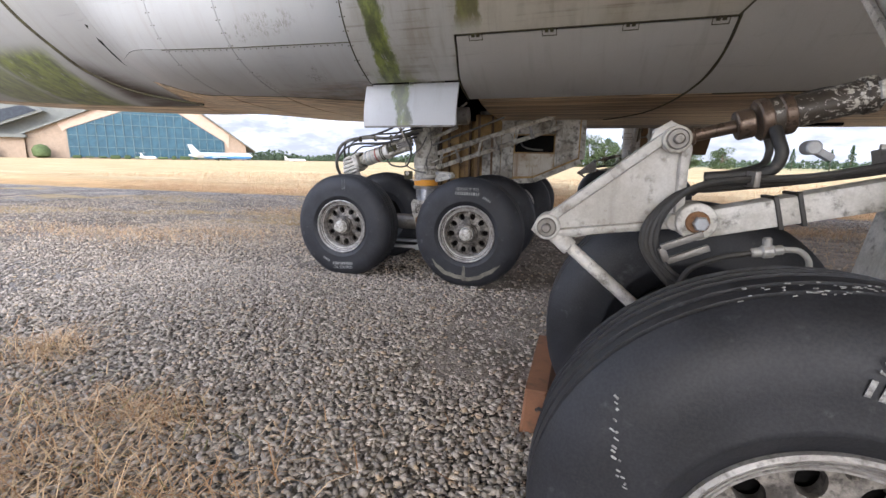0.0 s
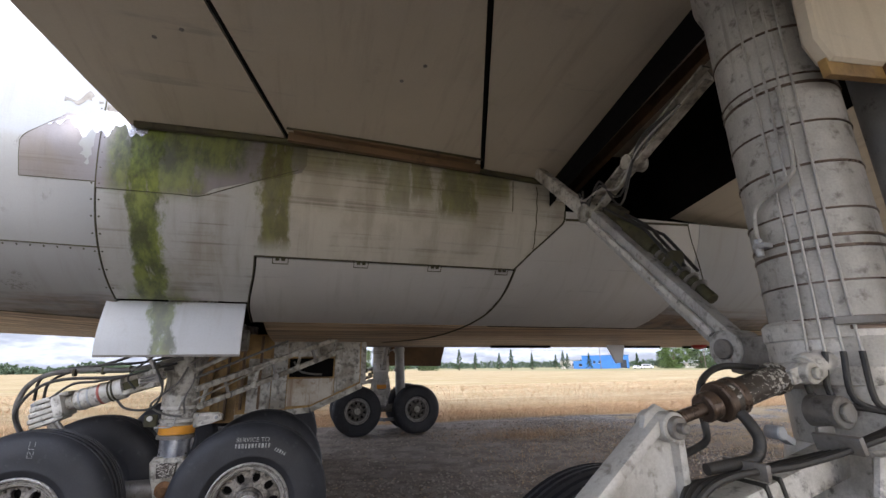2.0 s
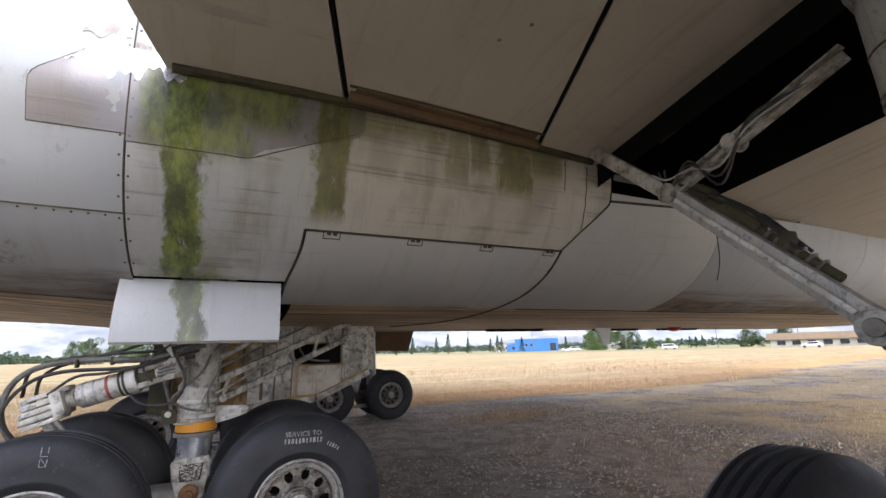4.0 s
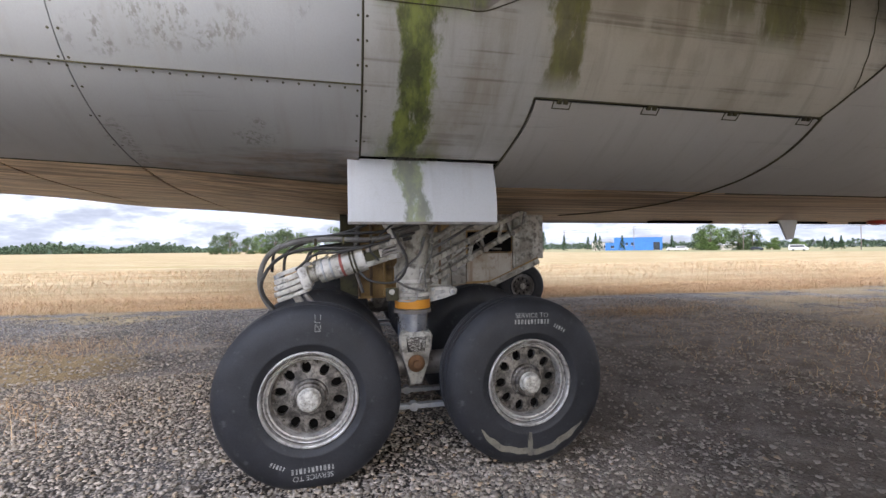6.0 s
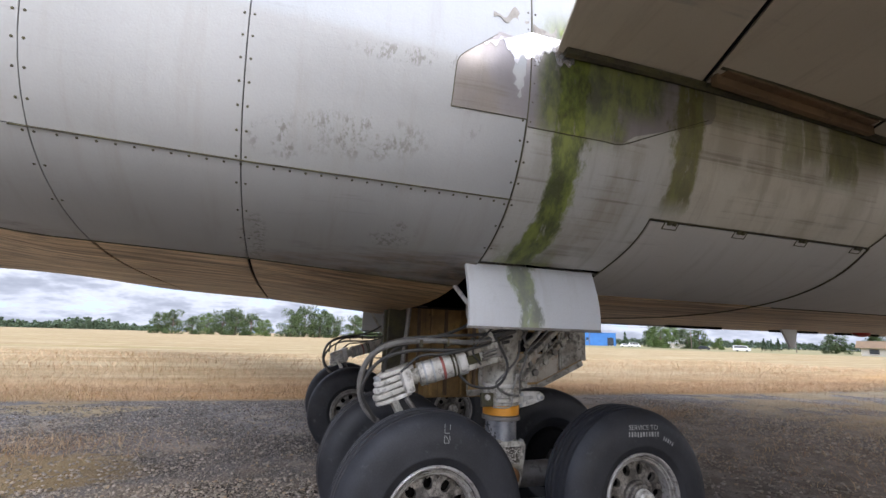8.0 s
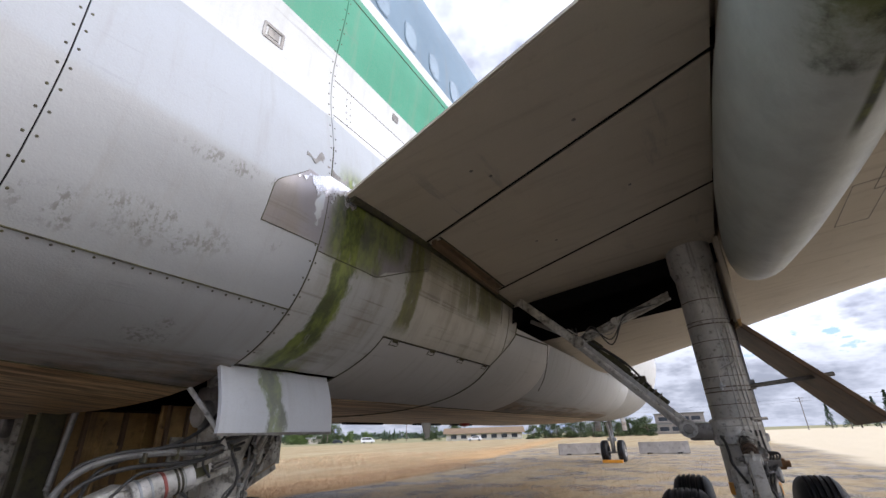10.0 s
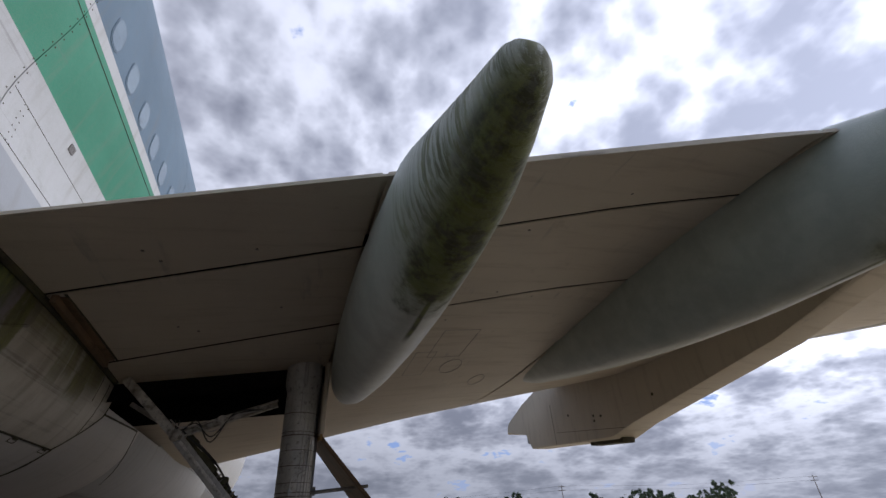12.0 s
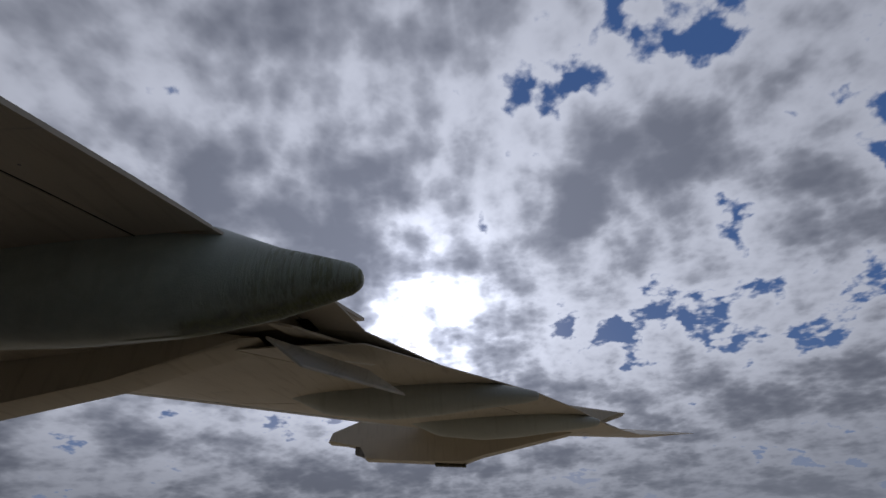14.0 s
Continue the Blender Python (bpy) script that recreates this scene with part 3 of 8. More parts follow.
def ground_material():
    """Crushed rock round the aeroplane, straw-dry grass beyond, with patches of either in the other."""
    mat, n = material("crushed rock and dry grass")
    co = n.add("ShaderNodeTexCoord", 3)
    x, y, z = n.xyz(co)
    wob = n.noise(co, 0.12, 5, 0.6)
    patch = n.noise(n.scale(co, (0.5, 1.0, 1.0)), 0.42, 6, 0.6)
    edge = n.m("ADD", 7.0, n.m("ADD", n.m("MULTIPLY", n.m("SUBTRACT", wob, 0.5), 3.0), n.m("MULTIPLY", n.m("MAXIMUM", n.m("SUBTRACT", x, 18.0), 0.0), 0.22)))
    field = n.step(n.m("SUBTRACT", y, edge), -0.5, 0.5)
    south_bounce = n.step(n.m("ADD", y, n.m("MULTIPLY", wob, 3.0)), -10.5, -8.5, 1.0, 0.0)
    weeds = n.m("MULTIPLY", n.step(patch, 0.50, 0.60), n.step(x, -2.2, -4.0))
    front = n.m("MULTIPLY", n.step(x, 5.0, 13.0), n.step(n.noise(co, 0.55, 7, 0.65), 0.36, 0.56))
    ahead = n.step(x, 45.0, 60.0)
    grassy = n.m("MAXIMUM", n.m("MAXIMUM", field, south_bounce), n.m("MAXIMUM", n.m("MULTIPLY", weeds, 0.85), n.m("MAXIMUM", n.m("MULTIPLY", front, 0.8), ahead)))
    fine = n.noise(co, 26.0, 6, 0.65)
    vor = n.t.nodes.new("ShaderNodeTexVoronoi")
    n.put(vor.inputs["Vector"], co), n.put(vor.inputs["Scale"], 42.0)
    rock = n.mix(vor.outputs["Color"], (0.29, 0.25, 0.215), (0.66, 0.585, 0.505))
    # near-black cell rims paint the shade between the stones
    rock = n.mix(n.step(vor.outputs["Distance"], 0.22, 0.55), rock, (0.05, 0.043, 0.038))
    rock = n.mix(n.step(n.noise(co, 0.7, 5), 0.42, 0.66), rock, n.mix(0.5, rock, (0.28, 0.265, 0.255)))
    dust = n.step(n.noise(co, 0.8, 7, 0.65), 0.52, 0.66)
    rock = n.mix(n.m("MULTIPLY", dust, 0.5), rock, (0.46, 0.38, 0.29))
    trod = n.m("MULTIPLY", n.step(n.m("ADD", x, n.m("MULTIPLY", n.m("SUBTRACT", wob, 0.5), 2.0)), 0.7, 1.3), n.m("MULTIPLY", n.step(x, 8.5, 6.0), n.step(n.m("ADD", y, n.m("MULTIPLY", n.m("SUBTRACT", patch, 0.5), 1.5)), -5.0, -4.3)))
    soil = n.mix(n.step(n.noise(co, 2.3, 8, 0.7), 0.38, 0.64), (0.20, 0.17, 0.145), (0.38, 0.33, 0.285))
    rock = n.mix(n.m("MULTIPLY", trod, 0.75), rock, soil)
    straw = n.mix(n.step(fine, 0.3, 0.7), (0.28, 0.195, 0.095), (0.42, 0.32, 0.175))
    rows = n.noise(n.scale(co, (0.05, 0.35, 1)), 1.0, 6, 0.65)
    straw = n.mix(n.step(rows, 0.42, 0.62), straw, (0.44, 0.355, 0.215))
    near = n.step(n.m("SUBTRACT", y, edge), 1.5, 8.0, 1.0, 0.0)
    straw = n.mix(n.m("MULTIPLY", near, n.m("MULTIPLY", field, 0.75)), straw, (0.50, 0.28, 0.11))
    green = n.m("MULTIPLY", n.step(n.noise(n.scale(co, (0.03, 0.16, 1)), 1.0, 5, 0.6), 0.5, 0.66), n.step(y, 18.0, 45.0))
    straw = n.mix(n.m("MULTIPLY", green, 0.55), straw, (0.27, 0.25, 0.09))
    clods = n.step(n.noise(n.scale(co, (0.6, 1.5, 1)), 1.0, 6, 0.78), 0.57, 0.66)
    straw = n.mix(n.m("MULTIPLY", clods, 0.65), straw, (0.16, 0.12, 0.06))
    dry = n.step(n.noise(n.scale(co, (0.9, 2.6, 1)), 1.0, 7, 0.8), 0.52, 0.62)
    straw = n.mix(n.m("MULTIPLY", dry, 0.6), straw, (0.20, 0.135, 0.06))
    swath = n.step(n.noise(n.scale(co, (0.10, 0.75, 1)), 1.0, 7, 0.7), 0.5, 0.6)
    straw = n.mix(n.m("MULTIPLY", swath, 0.5), straw, (0.23, 0.16, 0.075))
    tufts = n.step(n.noise(n.scale(co, (0.3, 0.22, 1)), 1.0, 7, 0.72), 0.5, 0.6)
    straw = n.mix(n.m("MULTIPLY", tufts, 0.5), straw, (0.27, 0.19, 0.085))
    # unseen southern ground paled as an added reflector for the lower skin
    straw = n.mix(n.m("MULTIPLY", south_bounce, n.step(fine, 0.3, 0.7, 0.7, 1.0)), straw, (0.64, 0.545, 0.39))
    lawn = n.step(n.m("ADD", n.m("MULTIPLY", x, 0.6), n.m("MULTIPLY", y, 0.8)), 150.0, 158.0)
    straw = n.mix(n.m("MULTIPLY", lawn, n.step(x, 70.0, 100.0)), straw, (0.24, 0.22, 0.11))
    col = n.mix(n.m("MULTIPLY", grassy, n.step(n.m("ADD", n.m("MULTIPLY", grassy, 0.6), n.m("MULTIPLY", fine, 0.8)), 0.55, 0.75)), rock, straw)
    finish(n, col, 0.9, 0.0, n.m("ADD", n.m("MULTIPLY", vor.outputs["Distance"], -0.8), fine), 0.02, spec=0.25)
    return mat


def axis_steps(lo, hi, fine_lo, fine_hi, step, grow=1.35):
    v = list(np.arange(fine_lo, fine_hi + step / 2, step))
    s = step
    while v[-1] < hi:
        s *= grow
        v.append(v[-1] + s)
    s = step
    while v[0] > lo:
        s *= grow
        v.insert(0, v[0] - s)
    return np.array(v)


def ground_height(x, y):
    return 0.012 * np.sin(1.3 * x + 0.4 * np.sin(0.9 * y)) * np.cos(1.1 * y) - 0.012


def build_ground():
    xs, ys = axis_steps(-2500, 2500, -12, 10, 0.25), axis_steps(-2500, 2500, -10, 10, 0.25)
    gx, gy = np.meshgrid(xs, ys, indexing="ij")
    gz = ground_height(gx, gy)
    verts = np.stack([gx, gy, gz], -1).reshape(-1, 3)
    a = (np.arange(len(xs) - 1)[:, None] * len(ys) + np.arange(len(ys) - 1)[None]).ravel()
    faces = np.stack([a, a + len(ys), a + len(ys) + 1, a + 1], -1)
    ob = new("ground", raw_mesh("ground", verts, faces, ground_material(), True))
    return tagged(ob, "crushed grey rock yard running into a straw-dry field", "ground", kind="structure")


build_ground()


def scatter(zones, seed):
    rng = np.random.default_rng(seed)
    out = []
    for x0, x1, y0, y1, dens, lo, hi in zones:
        k = int((x1 - x0) * (y1 - y0) * dens)
        out.append(np.column_stack([rng.uniform(x0, x1, k), rng.uniform(y0, y1, k), rng.uniform(lo, hi, k) ** 1.0]))
    return np.concatenate(out), rng


def build_stones():
    """Loose crushed rock: single angular stones, denser near the way."""
    pts, rng = scatter([(-3.4, 2.4, -6.6, -2.6, 1750, 0.007, 0.022), (-6.5, 5.0, -7.2, 0.5, 620, 0.008, 0.022), (-13, 9, -8.5, 6.4, 150, 0.010, 0.026)], 4)
    worn_in = (pts[:, 0] > 0.9) & (pts[:, 1] > -4.7) & (pts[:, 0] < 6.5)
    pts = pts[~worn_in | (rng.uniform(0, 1, len(pts)) < 0.3)]
    k = len(pts)
    base = np.array([(1, 0, 0), (-1, 0, 0), (0, 1, 0), (0, -1, 0), (0, 0, 0.8), (0, 0, -0.8), (0.62, 0.6, 0.5), (-0.6, -0.62, 0.45)], float)
    tri = np.array([(0, 6, 4), (6, 2, 4), (2, 1, 4), (1, 7, 4), (7, 3, 4), (3, 0, 4), (0, 2, 6), (1, 3, 7), (2, 0, 5), (1, 2, 5), (3, 1, 5), (0, 3, 5)])
    v = base[None] * (1 + rng.uniform(-0.40, 0.40, (k, 8, 3)))
    v *= np.stack([rng.uniform(0.8, 1.5, k), rng.uniform(0.7, 1.1, k), rng.uniform(0.5, 0.9, k)], -1)[:, None, :]
    a, b = rng.uniform(0, 2 * math.pi, k), rng.normal(0, 0.35, k)
    ca, sa, cb, sb = np.cos(a)[:, None], np.sin(a)[:, None], np.cos(b)[:, None], np.sin(b)[:, None]
    x, y, z = v[..., 0], v[..., 1], v[..., 2]
    y, z = y * cb - z * sb, y * sb + z * cb
    x, y = x * ca - y * sa, x * sa + y * ca
    r = pts[:, 2:3]
    zz = ground_height(pts[:, 0], pts[:, 1])[:, None] + 0.45 * r
    verts = np.stack([pts[:, 0:1] + x * r, pts[:, 1:2] + y * r, zz + z * r], -1).reshape(-1, 3)
    faces = (tri[None] + 8 * np.arange(k)[:, None, None]).reshape(-1, 3)
    mat, n = material("loose crushed rock")
    rnd = n.add("ShaderNodeNewGeometry", 8)
    co = n.add("ShaderNodeTexCoord", 3)
    col = n.mix(n.m("POWER", rnd, 1.2), (0.20, 0.175, 0.15), (0.58, 0.51, 0.435))
    col = n.mix(n.step(rnd, 0.9, 0.97), col, (0.48, 0.37, 0.26))
    col = n.mix(n.m("MULTIPLY", n.step(n.noise(co, 70, 4), 0.4, 0.7), 0.35), col, (0.12, 0.11, 0.11))
    finish(n, col, 0.85, 0.0, n.noise(co, 160, 3), 0.003, spec=0.3)
    ob = new("crushed_rock", raw_mesh("crushed_rock", verts, faces, mat))
    return tagged(ob, "loose angular grey crushed rock on the yard", "gravel", kind="stuff")


build_stones()


def straw_material():
    mat, n = material("dry grass blade")
    rnd = n.add("ShaderNodeNewGeometry", 8)
    col = n.mix(rnd, (0.32, 0.17, 0.085), (0.76, 0.57, 0.36))
    col = n.mix(n.step(rnd, 0.94, 0.99), col, (0.24, 0.23, 0.08))
    finish(n, col, 0.8, spec=0.2)
    return mat


M_STRAW = straw_material()


def build_grass(name, spots, seed, label):
    """Dry blades: spots of x, y, spread x, spread y, count, shortest and tallest blade."""
    rng = np.random.default_rng(seed)
    parts_v = []
    for x0, y0, sx, sy, k, lo, hi, even in spots:
        if even:
            px, py = rng.uniform(x0 - sx, x0 + sx, k), rng.uniform(y0 - sy, y0 + sy, k)
        else:
            px, py = rng.normal(x0, sx, k), rng.normal(y0, sy, k)
        tx, ty = px + rng.normal(0, 0.02, k), py + rng.normal(0, 0.02, k)
        h = rng.uniform(lo, hi, k)
        a = rng.uniform(0, 2 * math.pi, k)
        bend = h * rng.uniform(0.6, 3.6, k)
        w2 = rng.uniform(0.0012, 0.0035, k) * (1 + 2.2 * (hi > 0.3))
        dx, dy = np.cos(a), np.sin(a)
        g = ground_height(tx, ty)
        p = np.stack([
            np.stack([tx - dy * w2, ty + dx * w2, g], -1), np.stack([tx + dy * w2, ty - dx * w2, g], -1),
            np.stack([tx + dx * bend * 0.3 + dy * w2 * 0.8, ty + dy * bend * 0.3 - dx * w2 * 0.8, g + h * 0.6], -1),
            np.stack([tx + dx * bend * 0.3 - dy * w2 * 0.8, ty + dy * bend * 0.3 + dx * w2 * 0.8, g + h * 0.6], -1),
            np.stack([tx + dx * bend, ty + dy * bend, g + h * rng.uniform(0.35, 1.0, k)], -1)], 1)
        parts_v.append(p)
    v = np.concatenate(parts_v)
    k = len(v)
    tri = np.array([(0, 1, 2), (0, 2, 3), (3, 2, 4)])
    faces = (tri[None] + 5 * np.arange(k)[:, None, None]).reshape(-1, 3)
    ob = new(name, raw_mesh(name, v.reshape(-1, 3), faces, M_STRAW))
    return tagged(ob, label, "dry grass", kind="stuff")


build_grass("dry_grass", [(-0.95, -5.75, 0.4, 0.16, 700, 0.02, 0.09, False), (-0.25, -5.55, 0.2, 0.1, 650, 0.02, 0.1, False), (-1.55, -5.2, 0.16, 0.12, 380, 0.05, 0.16, False),
                          (0.0, -5.95, 0.35, 0.12, 560, 0.02, 0.08, False), (-0.55, -6.3, 0.3, 0.12, 1100, 0.03, 0.12, False), (0.35, -6.15, 0.22, 0.14, 420, 0.02, 0.07, False), (0.3, -6.2, 0.3, 0.2, 46, 0.14, 0.26, False), (-0.5, -5.95, 0.35, 0.25, 50, 0.12, 0.24, False), (-2.4, -5.6, 0.5, 0.3, 500, 0.03, 0.14, False), (0.5, -5.65, 0.35, 0.2, 140, 0.03, 0.12, False)], 11,
            "tangled tufts of dead straw grass among the rock")
build_grass("field_edge_grass", [(4.0, 8.4, 22.0, 1.6, 40000, 0.06, 0.22, True), (4.0, 13.0, 26.0, 3.5, 26000, 0.08, 0.28, True), (5.0, 24.0, 40.0, 8.0, 16000, 0.1, 0.32, True), (40.0, 18.0, 20.0, 5.0, 8000, 0.1, 0.3, True)], 12,
            "standing dead grass along the edge of the field")
build_grass("weed_patch", [(-4.8, 2.4, 0.9, 0.5, 1500, 0.04, 0.16, False), (6.3, 3.6, 0.7, 0.35, 1500, 0.04, 0.18, False), (-4.2, -0.7, 0.8, 0.35, 900, 0.03, 0.12, False), (-6.0, -1.6, 1.4, 0.4, 1600, 0.04, 0.16, False),
                           (9.0, 0.0, 5.0, 5.0, 9000, 0.03, 0.14, True), (22.0, 2.0, 10.0, 9.0, 12000, 0.04, 0.16, True)], 13, "thin dry weeds growing through the rock")

# ---- the airliner ----
PLANE = thing("airliner", "retired wide-body airliner, moss-streaked grey, white and green, parked on gravel", "airliner")
ZC, PW = 3.9, 3.8                         # wing-body fairing: level and squareness
FC, FR, FUP = 5.4, 3.25, 3.4              # fuselage: centre height, radius, half height above it


def fuselage_r(psi, x):
    """Distance of the plain fuselage's skin from the axis (0, ZC), psi from straight down."""
    back = max(0.0, -x - 5.0)
    rise = 0.03 * back + 0.004 * back * back
    nose = max(0.0, (x - 23.0) / 11.9)
    shrink = 1.0 if nose == 0 else math.sqrt(max(0.0001, 1 - nose ** 2.3))
    s, c = math.sin(psi), math.cos(psi)
    lo, hi = 0.0, 9.0
    cz = FC + rise * 0.5 - 0.5 * nose * nose
    low, wide = FR - rise * 0.5, FR - 0.12 * rise
    for _ in range(32):
        r = (lo + hi) / 2
        yy, zz = r * s, ZC - r * c - cz
        zz = zz if zz < 0 else max(0.0, zz - 0.5)
        d = (yy / (wide + 0.05 * min(1.0, max(0.0, (zz + 1.6) / 1.6)))) ** 2 + (zz / (FUP - rise * 0.5 if zz > 0 else low)) ** 2
        lo, hi = (r, hi) if d < shrink * shrink else (lo, r)
    return lo


def fairing_r(psi, x):
    s, c = abs(math.sin(psi)), abs(math.cos(psi))
    wide = float(np.interp(x, (-4.7, -2.9, -1.9, -0.4), (2.95, 3.06, 3.12, 3.25)))
    deep = float(np.interp(x, (-4.7, -2.9, -1.9, -0.4), (1.72, 1.81, 1.86, 1.99)))
    if psi > math.pi / 2:
        return wide / max(s, 0.05)
    return ((s / wide) ** PW + (c / deep) ** PW) ** (-1 / PW)


def body(x, psi):
    """The skin at station x and angle psi (0 is the keel, 90 the beam, positive to starboard)."""
    s = abs(psi)
    f = fuselage_r(s, x)
    k = smooth01(x, -4.9, -3.1) ** 0.7 * (1 - smooth01(x, 13.0, 18.5))
    up = 1 - smooth01(s, radians(84), radians(112))
    r = f + max(0.0, fairing_r(s, x) - f) * k * up
    if s < radians(70):
        r = f + (fairing_r(s, x) - f) * k * up
    # the rolled upper edge of the fairing
    d = ZC - r * math.cos(s) - (3.135 + 0.085 * max(0.0, -0.85 - x))
    lip = smooth01(x, -2.5, -1.2) * (1 - smooth01(x, -0.7, -0.43)) * max(0.0, 1 - d / 0.75 if d > 0 else 1 + d / 0.36)
    r += 0.05 * lip
    return Vector((x, -r * math.sin(psi), ZC - r * math.cos(psi)))


def body_at(x, psi, lift=0.0):
    p = body(x, psi)
    a, b = body(x + 0.02, psi) - p, body(x, psi + 0.01) - p
    n = a.cross(b).normalized()
    if n.dot(p - Vector((x, 0, ZC))) < 0:
        n = -n
    return p + n * lift, n


def psi_of(z, x=0.0):
    """The angle at which the starboard skin stands at that height."""
    lo, hi = radians(25), radians(150)
    for _ in range(30):
        mid = (lo + hi) / 2
        lo, hi = (mid, hi) if body(x, mid).z < z else (lo, mid)
    return lo


def panel(name, left, right, s0, s1, mat, nu=8, nv=14, lift=0.0, thick=0.012, gap=0.0035, label="", parent=PLANE, side=1):
    """A skin panel between two edges: left and right are stations, or functions of the angle."""
    fl = left if callable(left) else (lambda s: left)
    fr = right if callable(right) else (lambda s: right)
    g0 = s0 if callable(s0) else (lambda x: s0)
    g1 = s1 if callable(s1) else (lambda x: s1)
    ds = gap / 3.0

    def place(u, v):
        s = 1.2
        for _ in range(3):
            a, b = fl(s) + gap, fr(s) - gap
            x = a + (b - a) * u
            s = g0(x) + ds + (g1(x) - g0(x) - 2 * ds) * v
        return body_at(x, s * side, lift)
    return part(name, grid_shell(bmesh.new(), place, nu, nv, thick), mat, parent, label)


S_DOOR, S_FLAP, S_SEAM, S_BELLY = psi_of(2.445, 0.6), psi_of(2.135, 0), psi_of(2.49, -1), radians(47)
S_TOP, S_WING, S_LOW = radians(178), psi_of(3.32, 1.0), psi_of(2.98, 4)
S_AFT = radians(20)
KNEE_S = [psi_of(z, 3.1) for z in (2.43, 2.6, 2.88)]


def door_edge(s):
    """The swept forward edge of the body gear door, from its upper corner round to the keel."""
    return float(np.interp(math.degrees(s), (13, 30, 38, 44, 52.6, 58, math.degrees(S_DOOR)), (2.05, 2.47, 2.6, 2.7, 2.85, 2.905, 2.93)))


def root_edge(s):
    """The same joint above the door, slanting forward up to the wheel well."""
    return float(np.interp(s, KNEE_S, (2.90, 3.06, 3.36)))


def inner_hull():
    """The structure behind the joints of the skin, near-black to paint their shade."""
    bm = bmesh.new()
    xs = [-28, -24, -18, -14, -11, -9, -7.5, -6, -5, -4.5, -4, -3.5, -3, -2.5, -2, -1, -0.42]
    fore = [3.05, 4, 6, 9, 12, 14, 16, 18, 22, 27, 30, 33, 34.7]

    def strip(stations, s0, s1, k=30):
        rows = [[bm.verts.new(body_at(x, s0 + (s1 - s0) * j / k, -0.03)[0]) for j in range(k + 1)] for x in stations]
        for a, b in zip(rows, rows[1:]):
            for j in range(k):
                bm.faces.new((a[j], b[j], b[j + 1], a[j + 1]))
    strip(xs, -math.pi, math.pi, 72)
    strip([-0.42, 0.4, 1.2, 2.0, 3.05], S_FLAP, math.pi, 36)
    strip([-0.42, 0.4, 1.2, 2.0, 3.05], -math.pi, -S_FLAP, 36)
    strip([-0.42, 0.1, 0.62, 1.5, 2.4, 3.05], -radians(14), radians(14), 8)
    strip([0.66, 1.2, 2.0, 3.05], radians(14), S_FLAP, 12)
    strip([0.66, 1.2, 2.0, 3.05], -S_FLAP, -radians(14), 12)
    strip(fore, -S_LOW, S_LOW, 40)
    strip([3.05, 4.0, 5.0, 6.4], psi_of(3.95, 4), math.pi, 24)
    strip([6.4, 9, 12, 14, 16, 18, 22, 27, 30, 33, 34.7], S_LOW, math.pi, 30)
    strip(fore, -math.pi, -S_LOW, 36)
    return part("inner_structure", bm, M_INNER, PLANE, "structure behind the skin joints, near-black for their shade")


inner_hull()

# starboard skin, aft of the gear
SEAM = lambda x: psi_of(2.447 - 0.044 * (x + 0.41) if x > -3 else 2.56 + 0.09 * (-3 - x), x)
stations = [-28.0, -22.0, -15.0, -9.5, -4.62, -2.92, -1.95, -0.41]
for a, b in zip(stations, stations[1:]):
    k = max(4, int((b - a) * 5)) if b > -5 else 10
    if b > -4.5:
        panel("skin_panel", a, b, S_BELLY, SEAM, M_SIDE, k, 14)
        panel("skin_panel", a, b, SEAM, S_TOP, M_SIDE, k + 4, 100 if b > -2 else 40)
    else:
        panel("skin_panel", a, b, S_AFT, S_TOP, M_SIDE, k, 48)
    low = S_BELLY if b > -4.5 else S_AFT
    panel("belly_panel", a, b, -low, low, M_BELLY, k, 24, gap=0.011, label="brown oil-streaked belly skin")
    panel("skin_panel", a, b, S_BELLY, S_TOP, M_SIDE, max(4, k // 3), 30, side=-1)
# over the body gear
TAN_TOP = lambda x: psi_of(float(np.interp(x, (0.6, 1.6, 2.6, 3.36), (3.33, 3.30, 3.25, 3.19))), x)
left_edge = lambda s: 0.655 - 0.08 * smooth01(S_DOOR - s, 0, 0.2)
panel("skin_panel", -0.402, left_edge, S_FLAP, S_WING, M_TAN, 10, 24, gap=0.0006)
panel("skin_panel", 0.655, root_edge, S_DOOR, lambda x: TAN_TOP(x), M_TAN, 30, 20, thick=0.03, gap=0.0006)
panel("skin_panel", -0.41, 3.05, S_WING, S_TOP, M_SIDE, 24, 36)
panel("gear_door", lambda s: 0.655 - 0.08 * smooth01(S_DOOR - s, 0, 0.2), door_edge, S_BELLY, S_DOOR, M_FORE, 20, 12, gap=0.016, label="closed grey body gear door with four hinges")
panel("belly_door", 0.67, door_edge, radians(13), S_BELLY, M_BELLY, 16, 16, gap=0.014, label="brown oil-streaked belly door")
panel("skin_panel", lambda s: door_edge(s) if s < S_DOOR else root_edge(s), 4.95, S_BELLY, S_LOW, M_FORE, 16, 20)
panel("belly_panel", door_edge, 4.95, radians(13), S_BELLY, M_BELLY, 14, 16, label="brown oil-streaked belly skin")
panel("belly_panel", 0.66, 4.95, -radians(13), radians(13), M_BELLY, 14, 12, label="brown oil-streaked belly skin")
